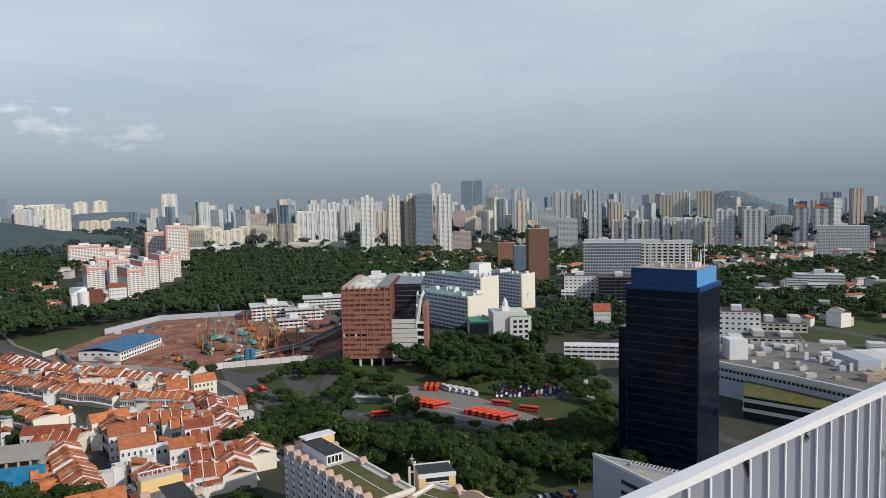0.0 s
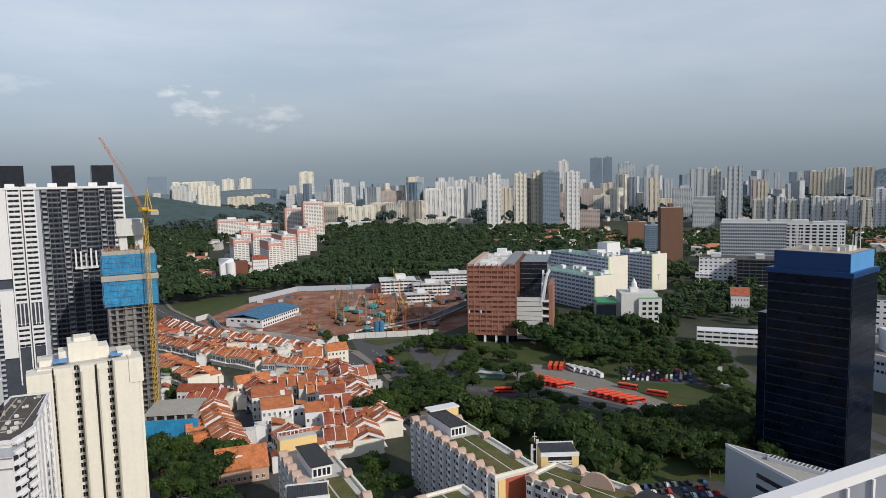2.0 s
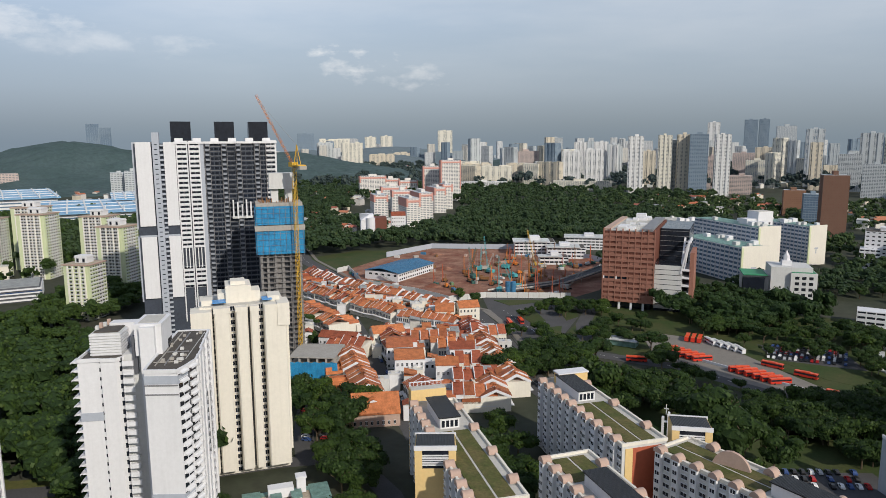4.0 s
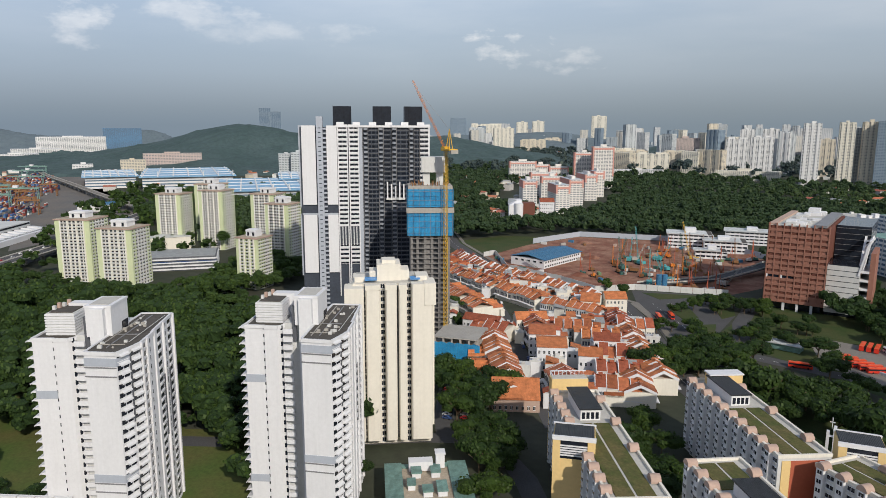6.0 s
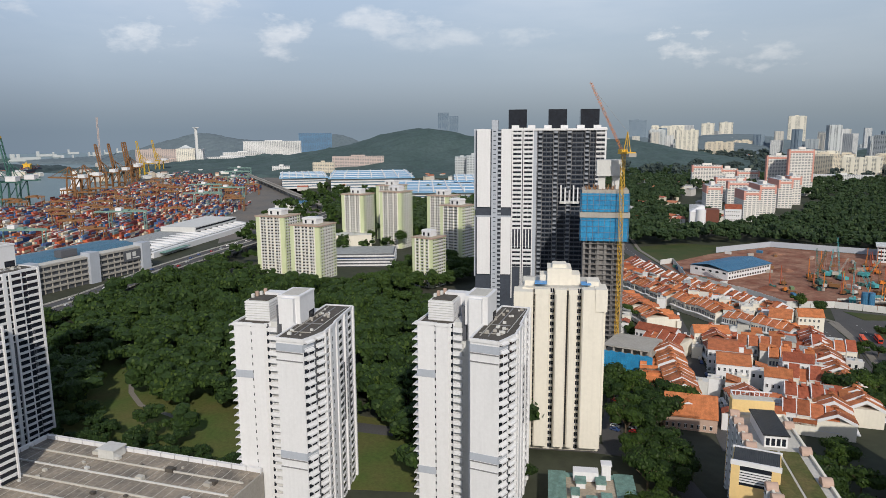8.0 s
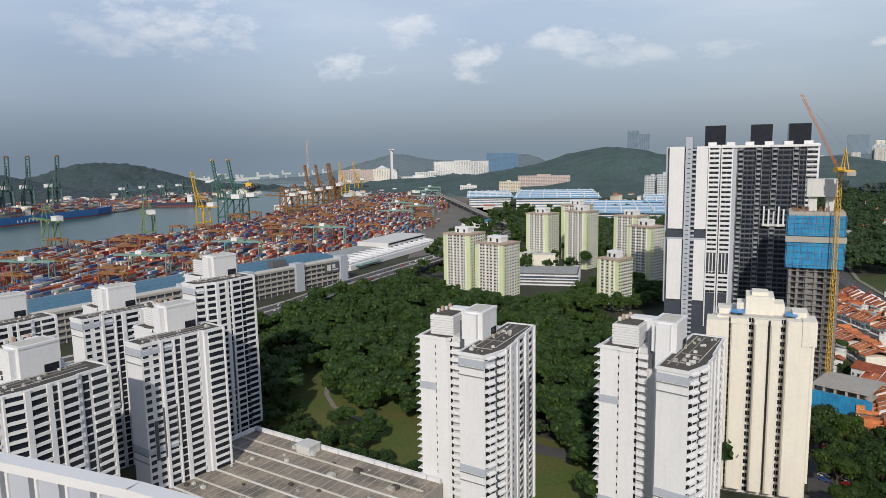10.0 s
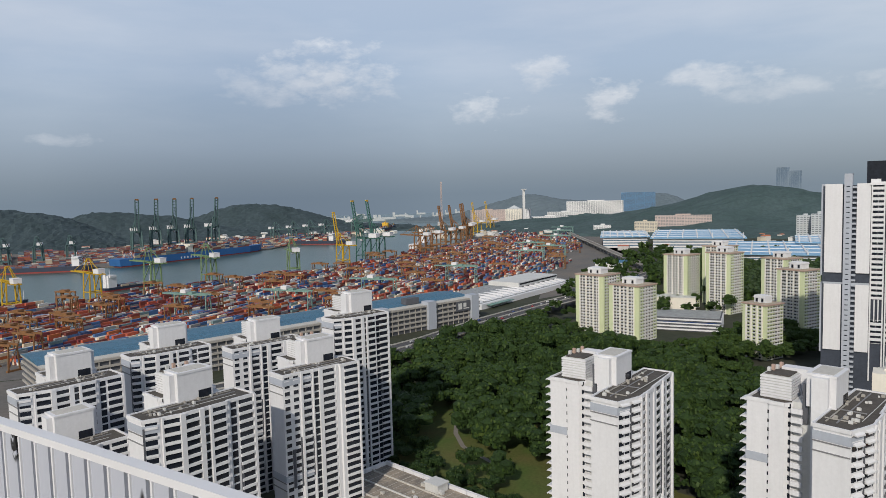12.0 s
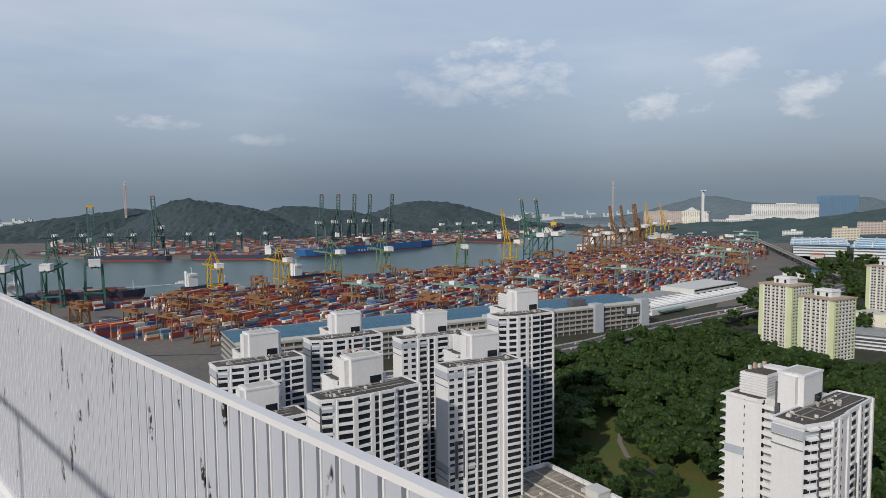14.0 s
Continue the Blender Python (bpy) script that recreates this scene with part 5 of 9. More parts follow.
def blue_tower():
    ob = thing("office_tower", 97.4, 308.5, -38, "dark blue curtain-wall office tower with bright blue crown band", "office tower")
    w, d, H = 34, 31, 87
    n = 21
    fh = H / n
    part("inner_wall", Mesh().box(-w / 2 + 0.3, w / 2 - 0.3, 0.3, d, 0, H), DARKPANEL, ob)
    glass = Mesh().box(-w / 2 + 0.5, w / 2 - 0.5, -0.2, 0, fh * 0.06, fh * 0.94).data("glass_band", BLUEGLASS)
    glass_r = Mesh().box(0, 0.2, 0.3, d - 0.3, fh * 0.06, fh * 0.94).data("glass_band", BLUEGLASS)
    rib = Mesh().box(-0.04, 0.04, -0.24, 0, 0, H).data("mullion", DARKPANE)
    for k in range(n):
        link("glass_band", glass, ob, m=pose(0, 0.3, k * fh))
        link("glass_band", glass_r, ob, m=pose(w / 2 - 0.3, 0, k * fh))
        part("transom", Mesh().box(-w / 2 + 0.3, w / 2, 0.02, d, k * fh - 0.1, k * fh + 0.12), DARKPANE, ob)
    for k in range(13):
        link("mullion", rib, ob, m=pose(-w / 2 + 0.6 + (w - 1.2) * k / 12, 0.3, 0))
    part("lower_bay", Mesh().box(-w / 2 - 5, -w / 2 + 0.3, 4, d, 0, H * 0.78), BLUEGLASS, ob)
    part("crown_ledge", Mesh().box(-w / 2 - 0.3, w / 2 + 0.4, -0.4, d + 0.4, H, H + 2), NAVY, ob, "navy blue ledge")
    part("crown_band", Mesh().box(-w / 2 + 2.5, w / 2 - 1.5, 1.2, d - 2, H + 2, H + 9.5), NAVY, ob, "navy blue parapet band")
    # right face coloured lighter than the navy band, as if sunlit
    part("crown_side", Mesh().box(w / 2 - 1.5, w / 2 - 1.3, 1.2, d - 2, H + 2, H + 9.5), SKYBLUE, ob, "parapet side lightened to sky blue where sunlit")
    part("roof", Mesh().box(-w / 2 + 3.4, w / 2 - 2.4, 2.2, d - 3, H + 9.5, H + 9.6), TAN_DECK, ob)
    for k in range(14):
        a, b = rnd.uniform(-12, 13), rnd.uniform(5, d - 6)
        part("antenna", Mesh().cyl(a, b, 0.16, H + 9.4, H + 9.4 + rnd.uniform(5, 11), 5), WHITE_STEEL, ob)
    for k in range(8):
        a, b, s = rnd.uniform(-11, 11), rnd.uniform(6, d - 8), rnd.uniform(0.8, 2)
        part("roof_unit", Mesh().box(a - s, a + s, b - s, b + s, H + 9.5, H + 10.2 + s), OFFWHITE, ob)
    for k in range(3):
        part("pale_panel", Mesh().box(-6 + k * 6.2, -0.6 + k * 6.2, -0.05, 0.14, 20.2, 23.4), BLUEGLASS, ob, "dull blue panel")


blue_tower()

bp = thing("office_building", 0, 0, 0, "grey-white office block with sloping roof edge", "office building")
part("wall", Mesh().prism([(61, 283.5), (79, 249), (116, 226), (122, 246), (92.4, 261)], 0, 21), GREYBAND, bp)
part("parapet", Mesh().beam((61, 283.5, 21.5), (79, 249, 21.5), 0.6, 1.2).beam((61.4, 283, 21.5), (92.4, 260.6, 21.5), 0.5, 1.2), WHITE, bp)
for k in range(4):
    part("window_band", Mesh().beam((69, 268, 3 + k * 4.4), (79, 249, 3 + k * 4.4), 0.5, 1.6), DARKPANE, bp)
part("roof", Mesh().prism([(63.5, 280.5), (79.6, 250.5), (115, 228), (120, 245), (92, 260)], 21, 21.2), CONCRETE, bp)
part("roof_grille", Mesh().beam((74, 271.4, 21.9), (96, 255.5, 21.9), 3.4, 1.4), WHITE_STEEL, bp)
for k in range(18):
    part("grille_bar", Mesh().box(-0.35, 0.35, -1.4, 1.4, 0, 0.2), ROOFDECK, bp).matrix_basis = pose(74.8 + k * 1.2, 270.8 - k * 0.867, 22.6, 0, 0, -35.8)

# low curved-front mall and hotel podium beyond the tower
pod = thing("mall_podium", 0, 0, 0, "pale podium building with window strips, terraces and plant rooms", "podium building")
part("wall", Mesh().prism([(160, 452), (175, 439), (205, 398), (230, 358), (262, 366), (330, 420), (262, 500), (180, 490)], 0, 20.5), GREYBAND, pod)
part("parapet", Mesh().prism([(159.4, 452), (174.4, 438.6), (204.4, 397.6), (229.4, 357.2), (262.2, 365.2), (331, 420), (330, 421), (262, 366.8), (230.4, 359.4), (205.6, 398.6), (175.8, 440), (160.6, 453)], 18.6, 22), OFFWHITE, pod)
front = [(160, 452), (175, 439), (205, 398), (230, 358), (262, 366)]
pane_me = Mesh().box(-0.9, 0.9, -0.12, 0.1, 0, 1.5).data("window", DARKPANE)
for (ax, ay), (bx, by) in zip(front, front[1:]):
    length = math.hypot(bx - ax, by - ay)
    turn = math.degrees(math.atan2(by - ay, bx - ax))
    for k in range(int(length / 2.6)):
        s_ = (k + 0.5) / int(length / 2.6)
        for z_ in (16.2, 11.4):
            link("window", pane_me, pod, m=pose(ax + (bx - ax) * s_, ay + (by - ay) * s_, z_, 0, 0, turn))
part("terrace", Mesh().prism([(171, 390), (199, 366), (226, 360), (186, 421)], 0, 13), DARKPANE, pod, "dark glazed terrace wing")
for z_ in (4.5, 10):
    part("terrace_band", Mesh().prism([(170.4, 390), (199, 365.2), (227, 359.4), (186, 422)], z_, z_ + 2), OFFWHITE, pod)
part("terrace_roof", Mesh().prism([(170.6, 390), (199, 365.5), (226, 360), (186, 421.5)], 13, 13.6), TURF_ROOF, pod, "olive terrace roof")
part("roof", Mesh().prism([(161, 453), (176, 440.5), (206, 399.5), (231, 360), (262, 367.5), (328, 420), (262, 498), (181, 488)], 20.5, 20.8), CONCRETE_DARK, pod)
part("drum", Mesh().cyl(172, 470, 14, 0, 33, 24), DARKPANE, pod, "dark glazed drum")
part("drum_roof", Mesh().cyl(172, 470, 14.6, 33, 34, 24), TURF_ROOF, pod)
part("stair_tower", Mesh().box(186, 198, 446, 458, 20, 34), WHITE, pod)
pr = random.Random(11)
for k in range(74):
    a, b = pr.uniform(186, 316), pr.uniform(366, 488)
    if not inside_poly([(190, 440), (232, 366), (262, 372), (320, 420), (260, 490), (196, 484)], a, b):
        continue
    s_ = pr.choice((1.0, 1.3, 1.6, 2.2, 3.0, 4.5))
    part("roof_unit", Mesh().box(a - s_, a + s_, b - s_ * 0.7, b + s_ * 0.7, 20.7, 22 + pr.uniform(0.5, 4)).box(a - s_ - 0.2, a + s_ + 0.2, b - s_ * 0.7 - 0.2, b + s_ * 0.7 + 0.2, 21.6, 21.9), (WHITE, OFFWHITE, TAN_DECK, GREYBAND, PALE_CONCRETE)[k % 5], pod)
for k in range(3):
    part("plant_hall", Mesh().box(250 + k * 16, 264 + k * 16, 412 + k * 6, 440 + k * 6, 20, 27 - k), (GREYBAND, OFFWHITE, WHITE)[k], pod)

# ---- ten-storey flats with rounded roof gables and roof gardens ----
def roof_cap(m, x, y, z, r, d):
    """A barrel gable: half a drum with its round end to the front."""
    pts = [(x + r * math.cos(math.pi * k / 10), z + r * 1.1 * math.sin(math.pi * k / 10)) for k in range(11)]
    i = len(m.v)
    m.v += [(a, y, b) for a, b in pts] + [(a, y + d, b) for a, b in pts]
    m.f += [tuple(range(i, i + 11)), tuple(range(i + 21, i + 10, -1))] + [(i + k, i + 11 + k, i + 12 + k, i + k + 1) for k in range(10)]


def garden_flats(x, y, rot, length, label, yellow_far=True, house=6, bed=29):
    """A slab of flats along +x: windows on both long sides, round-topped bays, roof garden and yellow stair drums."""
    ob = thing("apartment_slab", x, y, rot, label, "apartment slab", "ten-storey flats with roof gardens")
    w, H, n = 17.0, 29.0, 10
    fh = H / n
    part("wall", Mesh().box(0, length, 0, w, 0, H), OFFWHITE, ob)
    win = window_mesh("window", 2.2, 1.4, 0.35, 0.5, tone=DARKPANE)
    bays = int(length // 6.2)
    bay_win = window_mesh("bay_window", 1.5, 1.3, 0.2, 0.3, tone=DARKPANE)
    field = Joined()
    for j in range(bays):
        c = (j + 0.5) * length / bays
        part("bay", Mesh().box(c - 2.3, c + 0.1, -1.4, 0.1, 1.5, H + 0.6), WHITE, ob)
        cap = Mesh()
        roof_cap(cap, c - 1.1, -1.5, H + 0.6, 1.7, 3.2)
        part("barrel_gable", cap, SALMON, ob, "salmon barrel gable")
        for k in range(n):
            z = k * fh + 1.0
            link("window", win, ob, m=pose(c + 1.6, 0, z))
            field("bay_window", bay_win, ob, pose(c - 1.1, -1.4, z + 0.8))
    for j in range(max(2, bays // 3)):
        c = (j + 0.5) * length / max(2, bays // 3)
        cap = Mesh()
        roof_cap(cap, c, w - 2.6, H + 0.6, 1.9, 3.0)
        part("barrel_gable", cap, SALMON, ob, "salmon barrel gable")
    part("parapet", Mesh().box(-0.3, length + 0.3, -0.3, 0.5, H, H + 1.1).box(-0.3, length + 0.3, w - 0.5, w + 0.3, H, H + 1.1).box(-0.3, 0.4, 0.5, w - 0.5, H, H + 1.1).box(length - 0.4, length + 0.3, 0.5, w - 0.5, H, H + 1.1), WARMWHITE, ob)
    part("roof", Mesh().box(0.4, length - 0.4, 0.5, w - 0.5, H, H + 0.25), PALE_CONCRETE, ob)
    field.finish(ob)
    room = part("roof_house", Mesh().box(house, house + 20, 4.5, 11.5, H, H + 4.2), WHITE, ob)
    part("roof_house_cover", Mesh().box(house - 0.5, house + 20.5, 4, 12, H + 4.2, H + 4.6), BLACK_ROOF, room, "black sheet roof")
    for k in range(4):
        part("vent", Mesh().box(house + 20.0, house + 20.1, 5 + k * 1.6, 6.1 + k * 1.6, H + 0.8, H + 3.2), DARKPANE, room)
    for ya, yb in ((2.4, 7.7), (8.5, 13.8)):
        part("garden_bed", Mesh().box(bed, length - 1.5 if house < bed else house - 2, ya, yb, H + 0.2, H + 0.6), TURF_ROOF, ob, "dark olive roof garden bed")
    part("garden_path", Mesh().box(bed, length - 1.5 if house < bed else house - 2, 7.7, 8.5, H + 0.2, H + 0.45), PALE_CONCRETE, ob)
    if yellow_far:
        part("stair_wall", Mesh().box(-4.5, 0.2, -0.5, w * 0.8, 0, H + 5.5), YELLOW, ob, "ochre-yellow tall stair wall")
        part("stair_roof", Mesh().box(-4.2, -0.1, -0.2, w * 0.78, H + 5.5, H + 5.7), PALE_CONCRETE, ob)
        for k in range(9):
            part("grille_post", Mesh().box(-4.4, -4.2, -0.3 + k * 1.6, -0.1 + k * 1.6, H + 5.5, H + 7.2), WHITE, ob)
        part("grille_rail", Mesh().box(-4.6, -4.1, -0.5, w * 0.8, H + 7.1, H + 7.4).box(-4.6, 0, -0.5, -0.2, H + 7.1, H + 7.4), WHITE, ob)
    part("end_stripe", Mesh().box(length, length + 0.3, 4, 15, 0, H - 1), RUST_RED, ob, "brick-red painted end wall")
    part("end_stripe", Mesh().box(length, length + 0.25, 1.2, 4, 0, H - 1), YELLOW, ob, "ochre painted strip")
    return ob


garden_flats(-106, 232, -53.5, 78, "ten-storey white flats with yellow stair drum and roof garden")
garden_flats(-66, 275, -52, 66, "ten-storey white flats with salmon barrel gables, beside the trees", False)
garden_flats(-15, 224, -36, 62, "ten-storey flats stepping down beside the chapel trees", False, 38, 2)
garden_flats(-48, 204, -50, 40, "ten-storey flats with pale parapets and roof garden", False, 19, 2)


def yellow_stair(x, y, rot, z):
    ob = thing("stair_tower", x, y, rot, "ochre-yellow roof stair tower with white grille and black roof", "stair tower")
    part("wall", Mesh().box(-6.5, 6.5, 0, 10, 0, z).box(-6.5, 6.5, 3, 10, z, z + 7), YELLOW, ob)
    part("side", Mesh().box(-6.6, -4.2, -0.3, 3, z - 4, z + 7), YELLOW, ob)
    part("side", Mesh().box(4.2, 6.6, -0.3, 3, z - 4, z + 7), YELLOW, ob)
    part("roof", Mesh().box(-6.2, 6.2, 0.4, 9.6, z + 7, z + 7.4), BLACK_ROOF, ob)
    part("rim", Mesh().box(-6.8, 6.8, -0.4, 0.3, z + 6.2, z + 7.6).box(-6.8, 6.8, 9.7, 10.4, z + 6.6, z + 7.6), WHITE, ob)
    for k in range(5):
        part("slat", Mesh().box(-4.2, 4.2, -0.2, 0.1, z + 1 + k * 0.8, z + 1.4 + k * 0.8), WHITE, ob)
    # dark sheet stands for the shaded opening behind the slats
    part("opening", Mesh().box(-4.2, 4.2, 0.1, 0.3, z - 3, z + 6), DARKPANE, ob)


yellow_stair(-4, 237, 12, 26)
yb = thing("roof_room", -62, 275, -52, "ochre-yellow roof room with white frame", "roof room", z=29.3)
part("wall", Mesh().box(0, 5, 2, 15, 0, 4.5), YELLOW, yb)
part("frame", Mesh().box(-0.3, 5.3, 1.6, 15.4, 4.5, 5), WHITE, yb)
yellow_stair(-79, 190, 22, 27)
ov = thing("roof_pavilion", 8, 219, -20, "salmon half-round roof gable wall", "roof gable")
m = Mesh()
m.box(-6, 6, 0, 1.2, 0, 28)
roof_cap(m, 0, 0, 28, 6, 1.2)
part("wall", m, SALMON, ov)

# chapel with twin white slabs and a cross
ch = thing("chapel_spire", -14, 262, 0, "white chapel spire of two thin slabs with a cross", "chapel")
part("slab", Mesh().box(-1.6, -0.7, -0.8, 0.8, 0, 26), WHITE, ch)
part("slab", Mesh().box(0.5, 1.4, -0.8, 0.8, 0, 28), WHITE, ch)
part("cross", Mesh().box(-0.2, 0.05, -0.2, 0.05, 27, 31).box(-0.9, 0.75, -0.2, 0.05, 29.2, 29.5).box(-0.75, 0.6, -0.5, 0.5, 24, 24.4), WHITE, ch)
part("gable", Mesh().prism([(-12, 0), (-2, -4), (-2, 10), (-12, 12)], 0, 12, [(-3, 4), (-2, 3), (-2, 5), (-3, 6)]), WHITE, ch)

# green-roofed market by the road
gm = thing("community_building", -129.5, 182, 40, "low building with green metal roofs round a yard", "low building")
part("wall", Mesh().box(-22, 22, -20, 14, 0, 7.5), OFFWHITE, gm)
part("roof", Mesh().box(-24, -14, -24, 16, 7.6, 8.3), GREEN_ROOF, gm)
part("roof", Mesh().box(13, 24, -24, 16, 7.6, 8.3), GREEN_ROOF, gm)
part("roof_strip", Mesh().box(-14, 13, 12, 15, 7.6, 8.1), GREEN_ROOF, gm)
for a, b, c, d in ((-9, -3, 2, 9), (2, 8, 2, 9), (-4, 2, -14, -8), (-12, -7, -8, -2), (4, 10, -14, -5)):
    part("roof", Mesh().box(a, b, c, d, 9.6, 10.1), GREEN_ROOF, gm)
    part("roof_room", Mesh().box(a + 0.5, b - 0.5, c + 0.5, d - 0.5, 7.4, 9.6), WHITE, gm)
part("yard_floor", Mesh().box(-14, 13, -22, 12, 7.5, 7.65), TAN_DECK, gm)
part("stair_head", Mesh().box(6, 11, 10, 14, 8, 14).box(5.5, 11.5, 9.5, 14.5, 13.4, 13.9), WHITE, gm)
part("white_hall", Mesh().box(-10, 4, 8, 13, 8, 11.5), WHITE, gm)

gm.scale = (0.62, 0.8, 1)

# parking building roof below the white towers
cp = thing("parking_building", -289, 54, 31, "parking building with stained tan roof deck and white parapet", "parking building")
part("wall", Mesh().box(-4, 92, -56, 0, 0, 12), CONCRETE, cp)
part("roof_deck", Mesh().box(-3.4, 91.4, -55, -1, 12, 12.15), DECK_STAINED, cp)
for k in range(16):
    part("parapet", Mesh().box(-4 + k * 6, 1.6 + k * 6, -1, 0.3, 11, 13.6), WHITE, cp)
    part("panel", Mesh().box(-3 + k * 6, 0.6 + k * 6, 0, 0.15, 4, 7), DARKPANE, cp)
for k in range(9):
    part("parapet", Mesh().box(-4.3, -3, -55 + k * 6, -49.4 + k * 6, 11, 13.6), WHITE, cp)
cr_ = random.Random(4)
for k in range(26):
    part("deck_line", Mesh().box(k * 3.5, 0.16 + k * 3.5, -54, -2, 12.15, 12.2), PALE_CONCRETE if k % 3 else CONCRETE, cp)
for k in range(6):
    part("kerb", Mesh().box(-3, 90, -9.4 - k * 8.6, -9.0 - k * 8.6, 12.15, 12.75), OFFWHITE if k % 2 else PALE_CONCRETE, cp)
for k in range(34):
    a, b, e = cr_.uniform(0, 86), cr_.uniform(-52, -4), cr_.uniform(0.3, 1.1)
    part("roof_unit", Mesh().box(a - e, a + e * 1.8, b - e, b + e, 12.15, 12.5 + e), (OFFWHITE, ROOFDECK, CONCRETE, PALE_CONCRETE)[k % 4], cp)
part("parapet", Mesh().beam((-3.6, -0.4, 13.9), (91, -0.4, 13.9), 0.12, 0.12), WHITE_STEEL, cp)
part("stair_head", Mesh().box(28, 35, -8, -2, 12, 15.6).box(27.6, 35.4, -8.4, -1.6, 15.2, 15.7), OFFWHITE, cp)


# ---- shophouses ----
def shophouse_unit(width, depth, h, tile, wall, jack):
    """One terraced shophouse facing -y: walls, firewalls, tiled roof of two slopes, rear wing, windows and shutters."""
    ob = thing("shophouse", 0, 0, 0, "two-storey terraced shophouse with terracotta roof and white firewalls", "shophouse", "terraced shophouses")
    front = depth * 0.62
    part("wall", Mesh().box(0, width, 0, front, 0, h).box(0, width * 0.55, front, depth, 0, h * 0.72).box(width * 0.15, width * 0.95, depth - 3, depth, 0, h * 0.6), wall, ob)
    roof = Mesh().gable(0.15, width - 0.15, 0, front, h, h + front * 0.24, 0.5)
    roof.quad((0, front, h * 0.72 + 2.0), (width * 0.58, front, h * 0.72 + 0.3), (width * 0.58, depth, h * 0.72 + 0.3), (0, depth, h * 0.72 + 2.0))
    roof.quad((0, front, h * 0.6), (0, depth, h * 0.6), (0, depth, h * 0.72 + 2.0), (0, front, h * 0.72 + 2.0))
    roof.beam((0.2, front / 2, h + front * 0.24 + 0.3), (width - 0.2, front / 2, h + front * 0.24 + 0.3), 0.45, 0.3)
    if jack:
        roof.gable(width * 0.3, width * 0.7, front / 2 - 1.6, front / 2 + 1.6, h + front * 0.24 + 0.6, h + front * 0.24 + 1.3)
    part("roof", roof, tile, ob)
    fw = Mesh()
    ym, rz = front / 2, front * 0.24
    for a, b in ((0, ym), (ym, front)):
        za, zb = (h, h + rz) if a == 0 else (h + rz, h)
        for s in (0.0,):
            fw.quad((s - 0.2, a, za - 1), (s + 0.2, a, za - 1), (s + 0.2, a, za + 0.4), (s - 0.2, a, za + 0.4))
            fw.quad((s - 0.2, a, za + 0.4), (s + 0.2, a, za + 0.4), (s + 0.2, b, zb + 0.4), (s - 0.2, b, zb + 0.4))
            fw.quad((s - 0.2, b, zb - 1), (s - 0.2, a, za - 1), (s - 0.2, a, za + 0.4), (s - 0.2, b, zb + 0.4))
            fw.quad((s + 0.2, a, za - 1), (s + 0.2, b, zb - 1), (s + 0.2, b, zb + 0.4), (s + 0.2, a, za + 0.4))
    fw.box(0, width, -1.6, 0.05, 3.1, 3.45).box(0, width, -0.35, 0.1, h - 0.5, h)
    part("firewall_and_cornice", fw, WHITE, ob, "white firewall, cornice and canopy")
    shutter = Mesh().box(-0.5, 0.5, -0.12, 0.05, 0, 2.0)
    shutter.box(-0.62, 0.62, -0.18, 0.05, 2.0, 2.2).box(-0.62, 0.62, -0.2, 0.05, -0.15, 0)
    me = shutter.data("window", DARKPANEL)
    for k in range(3):
        link("window", me, ob, m=pose(width * (0.2 + 0.3 * k), 0, 4.1))
    return ob


SHOPS = [shophouse_unit(5.2, 24, 8.2, TILE, WARMWHITE, False), shophouse_unit(5.2, 22, 8.6, TILE_RED, WHITE, True),
         shophouse_unit(5.2, 24, 8.0, TILE_ORANGE, CREAM, True), shophouse_unit(5.2, 18, 7.6, TILE, WHITE, False),
         shophouse_unit(5.2, 26, 9.2, TILE_RED, CREAM, False)]
for s in SHOPS:
    s.location = (-260 - 6 * SHOPS.index(s), 474, 0)
    s.rotation_euler = (0, 0, radians(-24))


def terrace(x0, y0, x1, y1, picks, seed):
    """A row of shophouses whose fronts run from (x0, y0) to (x1, y1), fronts facing right of that line."""
    length = math.hypot(x1 - x0, y1 - y0)
    n = max(1, round(length / 5.25))
    rot = math.degrees(math.atan2(y1 - y0, x1 - x0))
    r = random.Random(seed)
    for k in range(n):
        x, y = x0 + (x1 - x0) * k / n, y0 + (y1 - y0) * k / n
        m = pose(x + r.uniform(-0.2, 0.2), y + r.uniform(-0.3, 0.3), r.uniform(-0.25, 0.0) * 0, 0, 0, rot)
        c = copy_thing(SHOPS[r.choice(picks)], m)
        c.scale = (1, 1, r.uniform(0.9, 1.12))
        if math.sin(radians(rot)) * x - math.cos(radians(rot)) * y > 0:      # fronts that nobody sees stay plain
            for o in [o for o in c.children if o.name.startswith("window")]:
                bpy.data.objects.remove(o)


